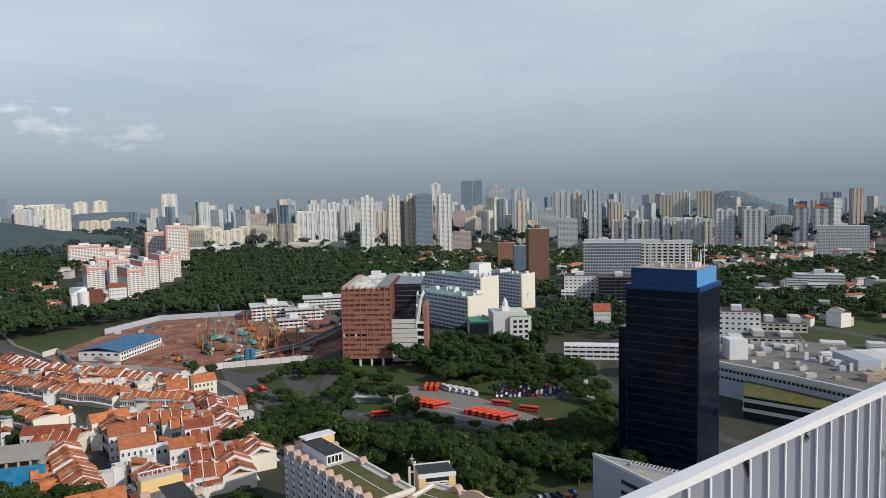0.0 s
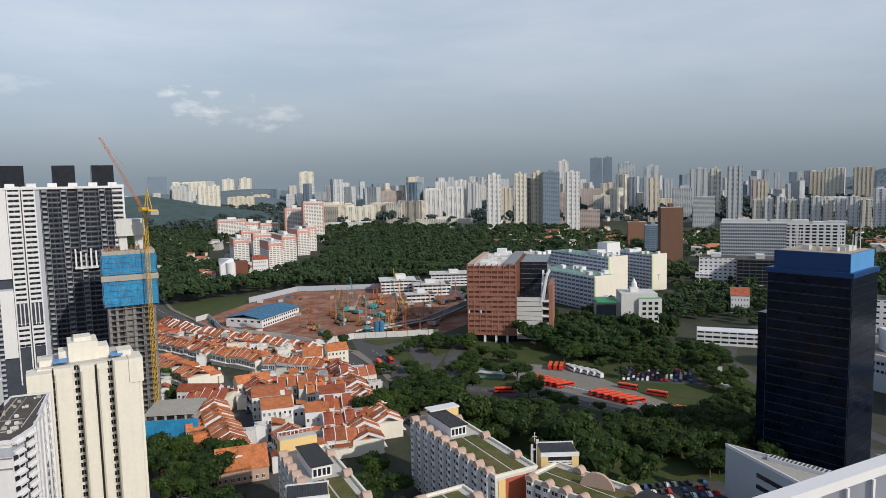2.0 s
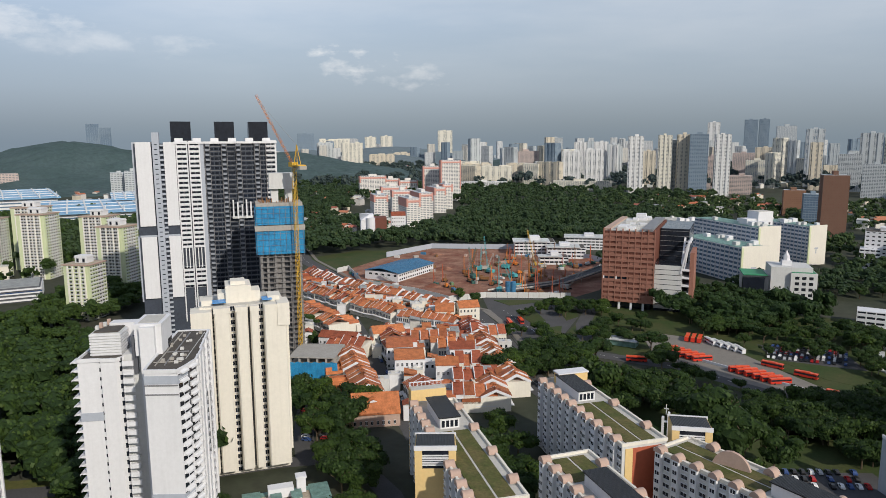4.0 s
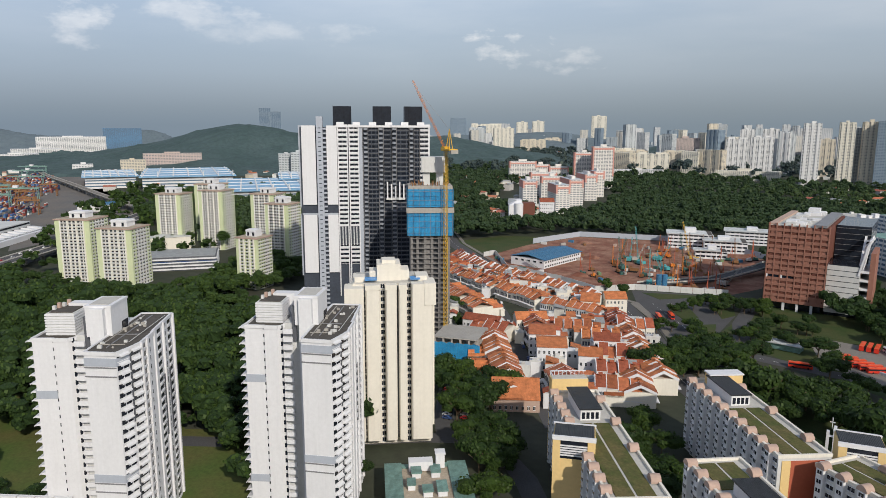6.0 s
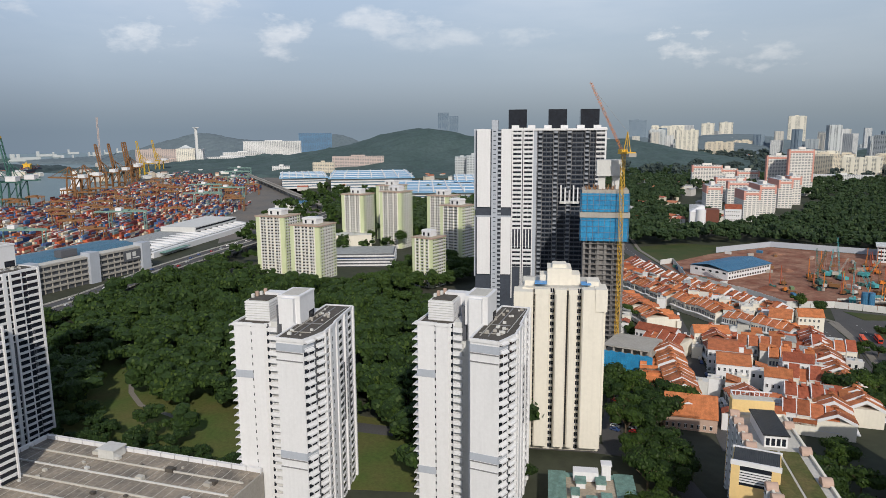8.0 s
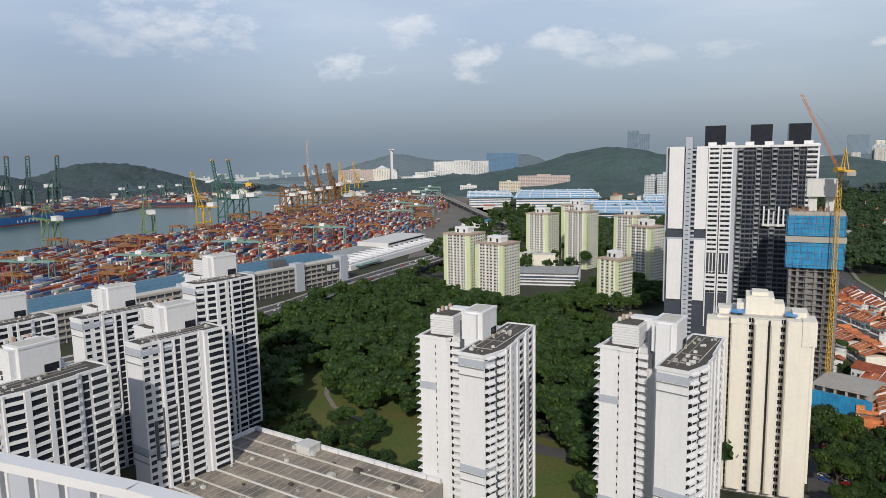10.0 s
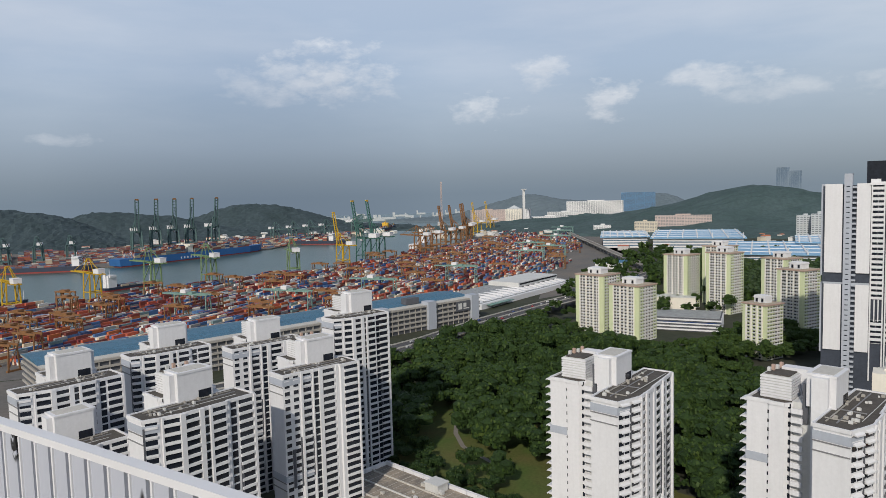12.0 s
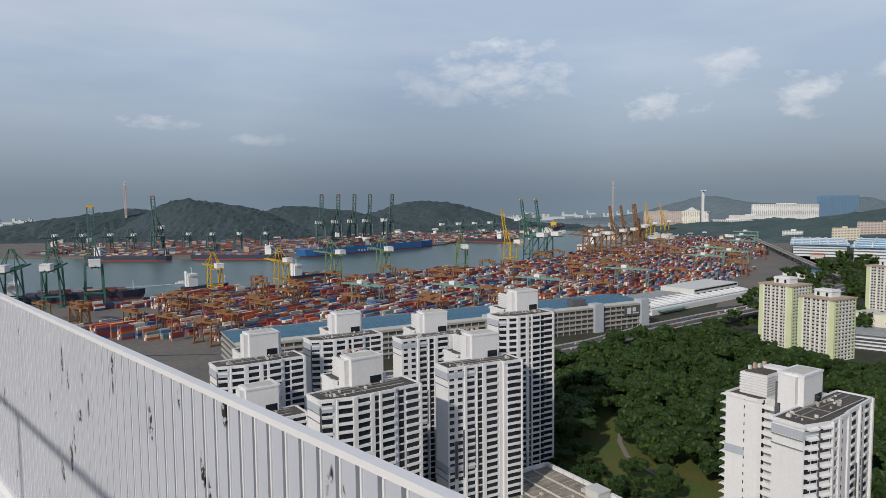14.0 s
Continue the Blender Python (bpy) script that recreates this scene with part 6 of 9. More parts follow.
# fronts look to the right of the line's direction
for i, a in enumerate((
        (-338, 486, -262, 452, (0, 1, 2)), (-256, 449, -214, 433, (0, 2, 2)), (-208, 430, -162, 424, (2, 3)),
        (-300, 525, -352, 556, (0, 1)), (-180, 478, -296, 523, (0, 3, 2)),
        (-300, 428, -262, 404, (2, 2, 0)), (-258, 402, -238, 388, (2, 0)),
        (-216, 346, -192, 348, (1, 0, 4)), (-172, 322, -191, 348, (2, 0)), (-138, 276, -169, 319, (2, 2, 0)),
        (-200, 384, -178, 353, (1, 0)), (-145, 307, -129, 285, (0, 4)),
        (-172, 376, -146, 388, (0, 4)), (-150, 366, -124, 378, (1, 2)), (-140, 398, -120, 408, (4, 0)),
        (-134, 338, -112, 347, (0, 4)), (-121, 316, -101, 326, (2, 1)), (-114, 297, -94, 306, (1, 0)), (-124, 288, -112, 294, (1, 3)),
        (-84, 330, -106, 366, (0, 2)), (-108, 368, -128, 402, (0, 2, 4)), (-130, 404, -148, 434, (1, 0)), (-88, 308, -98, 328, (0, 2)))):
    terrace(*a, seed=20 + i)


def plain_house(x, y, rot, w, d, h, wall, tile, label, rise=3.0, floors=2):
    """A larger corner house: gabled tile roof, white gable ends, rows of windows."""
    ob = thing("corner_house", x, y, rot, label, "house", "larger houses among the shophouses")
    part("wall", Mesh().box(0, w, 0, d, 0, h), wall, ob)
    g = Mesh()
    for xa in (0, w):
        g.quad((xa, 0, h), (xa, d, h), (xa, d / 2, h + rise))
    part("gable", g, wall, ob)
    part("roof", Mesh().gable(-0.3, w + 0.3, 0, d, h, h + rise, 0.5), tile, ob)
    win = window_mesh("window", 1.0, 1.7, 0.2, 0.2)
    for f in range(floors):
        z = 1.2 + f * (h - 0.5) / floors
        for k in range(max(1, int(w // 2.6))):
            link("window", win, ob, m=pose(1.3 + k * 2.6, 0, z))
        for k in range(max(1, int(d // 5))):
            link("window", win, ob, m=pose(0, 2.5 + k * 5, z, 0, 0, -90))
    return ob


plain_house(-181, 437, 20, 13, 20, 11, CREAM, TILE_ORANGE, "cream three-storey corner house with orange roof", 4, 3)
plain_house(-167, 448, 35, 15, 12, 12, CREAM, TILE_ORANGE, "cream gabled house with orange tiled roof", 4, 3)
plain_house(-226, 356, 8, 24, 11, 10, WHITE, TILE_RED, "white colonnaded shophouse block with red roof", 3, 2)
plain_house(-196, 372, 40, 20, 12, 10.5, WARMWHITE, TILE_ORANGE, "white arcaded corner house with orange roof", 3.5, 2)
plain_house(-172, 342, 28, 15, 22, 13, WHITE, TILE, "tall white house with plain rear wall", 2.5, 3)
plain_house(-157, 322, 28, 16, 20, 13.5, WHITE, TILE_ORANGE, "tall white house with orange roof", 2.5, 3)
plain_house(-137, 352, 24, 14, 12, 13, WHITE, TILE_RED, "white house with red tiled roof", 3, 3)
plain_house(-134, 324, 24, 12, 12, 12.5, WHITE, TILE_ORANGE, "white gabled house with plain side wall", 3, 2)
plain_house(-150, 262, 30, 22, 20, 6, SALMON, TILE_ORANGE, "broad hall with steep brown-orange tiled roof", 7, 1)
for cx0, cy0, cw, cd, ch, cm in ((-146, 336, 9, 8, 9, WHITE), (-128, 364, 8, 7, 10, OFFWHITE), (-118, 334, 8, 6, 9.5, CREAM), (-110, 314, 10, 6, 9, CREAM), (-152, 378, 10, 7, 9, WHITE), (-118, 384, 8, 7, 10, OFFWHITE),
                                 (-236, 470, 12, 6, 9, WHITE), (-212, 462, 9, 7, 9, OFFWHITE), (-262, 486, 10, 6, 9, WHITE), (-192, 452, 9, 8, 9.5, WHITE), (-140, 418, 9, 8, 9, OFFWHITE), (-160, 300, 9, 8, 9, OFFWHITE), (-176, 308, 9, 7, 8, WHITE)):
    rw = thing("rear_extension", cx0, cy0, 24, "flat-roofed white rear extension among shophouses", "house extension", "rear extensions")
    part("wall", Mesh().box(0, cw, 0, cd, 0, ch), cm, rw)
    part("parapet", Mesh().box(-0.1, cw + 0.1, -0.1, 0.3, ch, ch + 0.8).box(-0.1, 0.3, 0.3, cd, ch, ch + 0.8), cm, rw)
    part("window", Mesh().box(1, 2.2, -0.08, 0.05, ch - 3, ch - 1.4).box(4, 5.2, -0.08, 0.05, ch - 3, ch - 1.4), PANE, rw)
    part("roof_unit", Mesh().box(cw * 0.5, cw * 0.7, 2, 3.4, ch, ch + 1.3), PALE_CONCRETE, rw)


# small sheds, lean-tos and roof terraces that fill the yards behind the shophouses
YARDS = ([(-204, 350), (-170, 318), (-136, 272), (-92, 300), (-84, 330), (-128, 402), (-150, 432), (-186, 428)], [(-262, 440), (-214, 426), (-186, 446), (-186, 474), (-290, 518), (-336, 500)], [(-298, 420), (-240, 384), (-222, 350), (-250, 380), (-300, 410)])
taken = [o.matrix_basis.translation.copy() for o in bpy.data.objects if o.parent is None and o.name.split(".")[0] in ("shophouse", "corner_house", "rear_extension")]
yr = random.Random(12)
made = 0
for k in range(2600):
    poly = YARDS[(0, 0, 1, 1, 2)[k % 5]]
    x, y = yr.uniform(min(p[0] for p in poly), max(p[0] for p in poly)), yr.uniform(min(p[1] for p in poly), max(p[1] for p in poly))
    if not inside_poly(poly, x, y) or any((x - p.x) ** 2 + (y - p.y) ** 2 < 42 for p in taken) or made >= 110:
        continue
    taken.append(Vector((x, y, 0)))
    made += 1
    w, d, h = yr.uniform(4, 8), yr.uniform(4, 7), yr.uniform(6.5, 10.5)
    kind_ = yr.randrange(5)
    ob = thing("rear_extension", x, y, yr.choice((24, 114, 28, 118)), ("white flat-roofed rear extension with water tank", "small rear house with orange lean-to roof", "rear house with grey metal roof", "rear house with red gabled roof", "cream rear house with roof terrace")[kind_], "house extension", "rear extensions")
    part("wall", Mesh().box(0, w, 0, d, 0, h), (WHITE, OFFWHITE, PALE_CONCRETE, WHITE, CREAM)[kind_], ob)
    if kind_ in (0, 4):
        part("parapet", Mesh().box(-0.1, w + 0.1, -0.1, 0.2, h, h + 0.9).box(-0.1, 0.2, 0.2, d, h, h + 0.9).box(w - 0.2, w + 0.1, 0.2, d, h, h + 0.9).box(w * 0.3, w * 0.6, d * 0.4, d * 0.75, h, h + 1.7), OFFWHITE, ob)
    elif kind_ == 3:
        part("roof", Mesh().gable(-0.2, w + 0.2, 0, d, h, h + d * 0.26, 0.4), TILE_RED, ob)
    else:
        part("roof", Mesh().prism([(-0.3, -0.4), (w + 0.3, -0.4), (w + 0.3, d), (-0.3, d)], h, h + 0.25, None).quad((-0.3, -0.4, h + 0.25), (w + 0.3, -0.4, h + 0.25), (w + 0.3, d, h + d * 0.3), (-0.3, d, h + d * 0.3)), TILE_ORANGE if kind_ == 1 else GREY_ROOF, ob)


# ---- trees ----
def crown_arrays(seed, leaves, size, lobes, core_seg):
    """A crown of unit radius: leaf tufts scattered over uneven lobes, and cores coloured dark for inner shade."""
    r = np.random.RandomState(seed)
    centres = np.c_[r.uniform(-0.62, 0.62, lobes), r.uniform(-0.62, 0.62, lobes), r.uniform(0.18, 0.62, lobes)]
    centres[0] = (0, 0, 0.55)
    radii = r.uniform(0.26, 0.46, lobes)
    pick = r.randint(0, lobes, leaves)
    d = r.normal(size=(leaves, 3))
    d[:, 2] = np.abs(d[:, 2]) * 0.9 - 0.25
    d /= np.linalg.norm(d, axis=1)[:, None]
    p = centres[pick] + d * (radii[pick] * r.uniform(0.82, 1.14, leaves))[:, None] * np.array((1, 1, 0.72))
    n = d + r.normal(scale=0.3, size=d.shape)
    n /= np.linalg.norm(n, axis=1)[:, None]
    a = np.cross(n, r.normal(size=d.shape))
    a /= np.linalg.norm(a, axis=1)[:, None]
    b = np.cross(n, a)
    s = (size * r.uniform(0.6, 1.4, leaves))[:, None]
    lv = np.stack([p - a * s - b * s * 0.7, p + a * s - b * s * 0.5, p + a * s * 0.8 + b * s, p - a * s * 0.7 + b * s * 0.8], 1).reshape(-1, 3)
    lf = np.arange(leaves * 4).reshape(-1, 4)
    cv, cf = [], []
    rings, seg = core_seg
    for c, rad in zip(centres, radii):
        i = len(cv)
        q = rad * 0.9
        cv.append((c[0], c[1], c[2] + q * 0.72))
        for k in range(1, rings):
            th = math.pi * k / rings
            for j in range(seg):
                ph = 2 * math.pi * (j + 0.5 * k) / seg
                cv.append((c[0] + q * math.sin(th) * math.cos(ph), c[1] + q * math.sin(th) * math.sin(ph), c[2] + q * 0.72 * math.cos(th)))
        for j in range(seg):
            cf.append((i, i + 1 + j, i + 1 + (j + 1) % seg))
        for k in range(rings - 2):
            for j in range(seg):
                a0, b0 = i + 1 + k * seg, i + 1 + (k + 1) * seg
                cf.append((a0 + j, b0 + j, b0 + (j + 1) % seg))
                cf.append((a0 + j, b0 + (j + 1) % seg, a0 + (j + 1) % seg))
    return lv, lf, np.array(cv), np.array(cf)


def mesh_from(name, v, f, mat):
    me = bpy.data.meshes.new(name)
    me.from_pydata(v.tolist(), [], f.tolist())
    me.materials.append(mat)
    return me


HI = [crown_arrays(s, 760, 0.042, 14, (3, 7)) for s in (1, 2, 3, 4)]
MID = [crown_arrays(s, 190, 0.058, 11, (3, 6)) for s in (5, 6, 7, 8, 9, 21, 22)]
FAR_MID = [crown_arrays(s, 30, 0.10, 7, (3, 5)) for s in (15, 16, 17, 18)]
LOW = [crown_arrays(s, 14, 0.13, 6, (3, 5)) for s in (10, 11, 12)]


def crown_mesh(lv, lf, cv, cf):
    """Leaf tufts and the cores inside them, coloured dark for shade, as one crown."""
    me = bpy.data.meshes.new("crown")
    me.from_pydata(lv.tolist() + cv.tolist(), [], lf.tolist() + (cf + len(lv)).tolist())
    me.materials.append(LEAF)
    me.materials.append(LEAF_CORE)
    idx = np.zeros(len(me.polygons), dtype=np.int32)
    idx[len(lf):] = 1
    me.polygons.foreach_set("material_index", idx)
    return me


HI_LEAF = [crown_mesh(*c) for c in HI]


def trunk_mesh(seed):
    r = random.Random(seed)
    m = Mesh()
    m.cyl(0, 0, 0.045, 0, 0.55, 7, 0.03)
    for k in range(6):
        a = k * 1.05 + r.uniform(-0.3, 0.3)
        z = 0.3 + 0.04 * k
        p = Vector((0, 0, z))
        q = Vector((0.3 * math.cos(a), 0.3 * math.sin(a), z + 0.3))
        m.beam(p, q, 0.03)
        m.beam(q, q + Vector((0.22 * math.cos(a + 0.4), 0.22 * math.sin(a + 0.4), 0.16)), 0.018)
        m.beam(q, q + Vector((0.2 * math.cos(a - 0.5), 0.2 * math.sin(a - 0.5), 0.2)), 0.016)
    return m.data("trunk", BARK)


TRUNKS = [trunk_mesh(s) for s in range(3)]
tree_rnd = random.Random(5)


def tree(x, y, r, h=None, z=0.0):
    """A broad tree of crown radius r and height h."""
    h = h or r * 1.55
    k = tree_rnd.randrange(4)
    ob = thing("tree", x, y, tree_rnd.uniform(0, 360), "broad rain tree with dense dark green crown" if r > 7 else "street tree with rounded green crown", "tree", "street and park trees", z)
    link("trunk", TRUNKS[k % 3], ob, m=Matrix.Diagonal((r, r, h * 0.8, 1)))
    lift = h * 0.30
    m = Matrix.Translation((0, 0, lift)) @ Matrix.Diagonal((r, r, h * 0.72, 1))
    link("crown", HI_LEAF[k], ob, m=m)
    return ob


def inside(poly, x, y):
    c = False
    for (ax, ay), (bx, by) in zip(poly, poly[1:] + poly[:1]):
        if (ay > y) != (by > y) and x < (bx - ax) * (y - ay) / (by - ay) + ax:
            c = not c
    return c


def scatter(poly, spacing, seed, holes=()):
    r = random.Random(seed)
    xs, ys = [p[0] for p in poly], [p[1] for p in poly]
    out, y = [], min(ys)
    while y < max(ys):
        x = min(xs) + r.uniform(0, spacing)
        while x < max(xs):
            p, q = x + r.uniform(-0.35, 0.35) * spacing, y + r.uniform(-0.35, 0.35) * spacing
            if inside(poly, p, q) and not any(inside(hh, p, q) for hh in holes):
                out.append((p, q))
            x += spacing
        y += spacing * 0.87
    return out


def woodland(name, poly, spacing, r0, r1, seed, level, leaf, core, label, holes=(), ground=None):
    """A wood as one sheet of crowns."""
    r = np.random.RandomState(seed)
    V, F, CV, CF, nv, nc = [], [], [], [], 0, 0
    for x, y in scatter(poly, spacing, seed, holes):
        lv, lf, cv, cf = level[r.randint(len(level))]
        s = r.uniform(r0, r1)
        hh = s * r.uniform(0.9, 1.6)
        a = r.uniform(0, 2 * math.pi)
        rot = np.array(((math.cos(a), -math.sin(a), 0), (math.sin(a), math.cos(a), 0), (0, 0, 1)))
        z = (ground(x, y) if ground else 0.0) + r.uniform(-2.5, 3.0) + s * 0.55 - (s * 0.35 if ground else 0)
        for src, fs, vs, lst, is_leaf in ((lv, lf, V, F, True), (cv, cf, CV, CF, False)):
            vs.append(src @ rot.T * np.array((s, s, hh)) + np.array((x, y, z)))
            base = nv if is_leaf else nc
            lst.append(fs + base)
        nv += len(lv)
        nc += len(cv)
    ob = tagged(new(name, mesh_from(name, np.concatenate(V), np.concatenate(F), leaf)), label, "trees", "", "stuff")
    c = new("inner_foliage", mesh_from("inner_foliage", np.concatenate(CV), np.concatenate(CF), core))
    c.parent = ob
    return ob


# single trees along the roads
for x, y, r in ((-104, 440, 6), (-118, 436, 5), (-112, 512, 7), (-104, 500, 6), (-86, 520, 7), (-76, 508, 6), (-176, 512, 7), (-64, 486, 5), (-46, 500, 6), (-34, 432, 9), (-24, 414, 8),
                (-108, 447, 6), (-87, 405, 9), (-70, 388, 9), (-72, 444, 7), (15, 288, 15), (26, 286, 11), (6, 284, 9), (30, 351, 7), (42, 360, 7), (49, 346, 7), (60, 345, 7), (66, 333, 7), (63, 304, 7), (-126, 489, 5), (-127, 442, 5), (-105, 495, 4),
                (-25, 398, 9), (-13, 510, 9), (4, 491, 9), (17, 498, 8), (32, 476, 8), (66, 482, 9), (84, 506, 9), (81, 443, 8), (90, 400, 6), (-7, 382, 7), (41, 319, 8), (-12, 335, 10), (-3, 303, 10), (56, 462, 7), (46, 492, 8),
                (-127, 476, 6), (-120, 498, 7), (-125, 428, 5), (-98, 423, 8), (-83, 406, 9), (-80, 369, 9), (-68, 343, 9), (-194, 518, 7), (-101, 497, 7), (-88, 508, 7), (-68, 468, 7), (-45, 476, 6), (-47, 334, 16), (-30, 345, 11), (4, 303, 19), (-16, 318, 11), (16, 376, 5), (2, 384, 5), (30, 366, 5), (-14, 394, 5), (96, 400, 7), (92, 436, 7), (86, 452, 8), (84, 372, 6), (-242, 372, 6), (-236, 366, 5), (112, 640, 7), (130, 650, 7)):
    tree(x, y, r)


def grove(poly, spacing, r0, r1, seed, holes=()):
    """Single trees that stand close together."""
    g = random.Random(seed)
    for x, y in scatter(poly, spacing, seed, holes):
        tree(x, y, g.uniform(r0, r1))


grove([(-58, 430), (-34, 470), (-60, 500), (-84, 470), (-76, 430)], 16, 5, 8, 13)
grove([(-116, 352), (-96, 398), (-56, 404), (-60, 376), (-92, 344)], 12, 8, 11, 1)
grove([(-64, 312), (-40, 300), (-22, 332), (-6, 362), (-44, 366), (-66, 346)], 13, 8, 11, 2)
grove([(20, 322), (80, 340), (90, 362), (60, 366), (18, 350)], 11, 7, 10, 3)
grove([(8, 322), (40, 318), (88, 326), (78, 338), (20, 336)], 12, 7, 9, 4)
grove([(80, 474), (104, 462), (104, 500), (86, 512)], 11, 6, 9, 6)
grove([(-188, 288), (-172, 296), (-158, 290), (-140, 262), (-126, 236), (-114, 210), (-96, 190), (-112, 186), (-140, 222), (-172, 252), (-196, 284)], 12, 8, 11, 7)
grove([(-98, 288), (-88, 290), (-70, 262), (-48, 222), (-58, 206), (-72, 232), (-90, 262)], 11, 7, 9, 8)
grove([(-28, 288), (-4, 274), (16, 262), (30, 236), (20, 222), (4, 242), (-20, 256)], 12, 8, 11, 9)
grove([(-196, 184), (-176, 196), (-150, 178), (-160, 166), (-186, 170)], 9, 4, 6, 10)
grove([(-16, 474), (34, 476), (84, 470), (104, 472), (98, 520), (20, 536), (-20, 512)], 17, 6, 9, 14, ([(28, 470), (76, 470), (84, 436), (36, 440)],))
grove([(-120, 524), (-96, 530), (-70, 528), (-76, 500), (-110, 500)], 13, 6, 8, 12)

for x, y, r in ((44, 452, 6), (58, 447, 7), (70, 456, 6), (50, 466, 6), (64, 465, 7), (84, 428, 7), (20, 462, 6), (4, 484, 7), (94, 418, 7), (32, 446, 5), (102, 440, 8), (16, 494, 8)):
    tree(x, y, r)
grove([(58, 296), (112, 330), (118, 402), (72, 398), (36, 330)], 13, 6, 9, 15)

PARK = [(-455, 10), (-492, 90), (-552, 172), (-600, 238), (-615, 262), (-505, 252), (-425, 296), (-330, 282), (-250, 250), (-190, 232), (-178, 196), (-180, 150), (-222, 112), (-262, 106), (-300, 90), (-352, 60), (-400, 0), (-430, -40)]
LAWN_HOLES = ([(-394, 112), (-378, 88), (-350, 80), (-316, 84), (-276, 103), (-246, 107), (-243, 120), (-287, 128), (-322, 108), (-345, 106), (-370, 112)], [(-244, 170), (-202, 158), (-186, 142), (-212, 129), (-244, 150)])
TOWER_HOLES = ([(-215, 90), (-170, 110), (-200, 150), (-240, 130)], [(-170, 140), (-132, 150), (-160, 196), (-195, 180)], [(-330, 20), (-290, 40), (-300, 80), (-340, 70)], [(-590, 300), (-490, 300), (-500, 330), (-590, 330)],
               [(-300, 30), (-225, 50), (-205, 84), (-226, 90), (-292, 52)])
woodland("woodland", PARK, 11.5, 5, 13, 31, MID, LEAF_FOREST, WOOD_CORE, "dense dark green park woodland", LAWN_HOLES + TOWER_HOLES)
woodland("woodland", [(-44, 530), (-20, 505), (30, 486), (34, 506), (70, 520), (84, 556), (30, 590), (-30, 612), (-46, 580)], 12, 7, 11, 43, MID, LEAF_FOREST, WOOD_CORE, "dense trees behind the bus park")
woodland("woodland", [(10, 620), (90, 620), (160, 680), (190, 730), (130, 740), (60, 680), (10, 660)], 14, 7, 10, 44, FAR_MID, LEAF_NORTH, NORTH_CORE, "trees round the hospital roads")
woodland("woodland", [(-350, 48), (-294, 60), (-226, 98), (-230, 107), (-280, 97), (-318, 80), (-352, 72)], 7, 3.0, 5.2, 40, MID, LEAF_FOREST, WOOD_CORE, "low trees along the parking building")
woodland("woodland", [(-612, 258), (-505, 250), (-425, 294), (-330, 280), (-350, 322), (-405, 336), (-450, 336), (-520, 296), (-600, 284)], 8, 3.2, 5.6, 42, MID, LEAF_FOREST, WOOD_CORE, "low trees at the foot of the lime flats")
woodland("woodland", [(-470, 320), (-400, 300), (-300, 310), (-240, 330), (-260, 420), (-380, 470), (-500, 420)], 12, 6, 10, 32, MID, LEAF_FOREST, WOOD_CORE, "dark green trees between the towers",
         ([(-410, 300), (-250, 360), (-280, 450), (-420, 400)],))
NORTHWOOD = [(-420, 660), (-352, 770), (-220, 812), (-110, 742), (-96, 640), (-60, 640), (-20, 760), (-60, 900), (60, 1010), (-20, 1240), (-260, 1330), (-470, 1280), (-560, 1080), (-760, 1300), (-1000, 1250), (-900, 900), (-700, 640), (-520, 700)]
SCHOOL = [(-215, 720), (-110, 700), (-60, 790), (-90, 880), (-210, 860)]
PINKS = ([(-640, 1010), (-400, 900), (-380, 1000), (-440, 1240), (-640, 1340)], [(-480, 800), (-400, 820), (-400, 910), (-470, 900)])
woodland("woodland", NORTHWOOD, 16, 8, 13, 33, FAR_MID, LEAF_NORTH, NORTH_CORE, "wooded slope behind the building site", (SCHOOL,) + PINKS)
woodland("woodland", [(-520, 560), (-440, 640), (-520, 700), (-700, 640), (-900, 900), (-1100, 860), (-900, 560), (-640, 480)], 17, 8, 13, 34, FAR_MID, LEAF_NORTH, NORTH_CORE, "wooded valley beside the main road")
woodland("woodland", [(150, 580), (260, 640), (300, 780), (420, 900), (900, 960), (1100, 1150), (860, 1330), (420, 1100), (260, 900), (130, 760)], 18, 6, 11, 35, FAR_MID, LEAF_NORTH, NORTH_CORE, "roadside trees and gardens",
         ([(230, 560), (320, 600), (330, 660), (240, 660)], [(440, 850), (530, 850), (530, 930), (440, 930)], RAILROAD[:4] + [(330, 820)]))
woodland("woodland", [(120, 700), (180, 740), (230, 1000), (420, 1180), (760, 1420), (560, 1560), (200, 1500), (0, 1560), (-160, 1560), (-320, 1420), (-40, 1280), (90, 1020)], 24, 7, 12, 36, LOW, LEAF_NORTH, NORTH_CORE, "trees among low houses",
         ([(150, 980), (420, 1000), (430, 1140), (160, 1100)],))
woodland("woodland", [(-700, 1340), (-430, 1300), (-200, 1420), (0, 1560), (0, 1680), (-300, 1700), (-600, 1780), (-1100, 1900), (-1400, 1700), (-1300, 1300), (-1000, 1260)], 26, 9, 15, 37, LOW, LEAF_NORTH, NORTH_CORE, "trees round the housing estates")


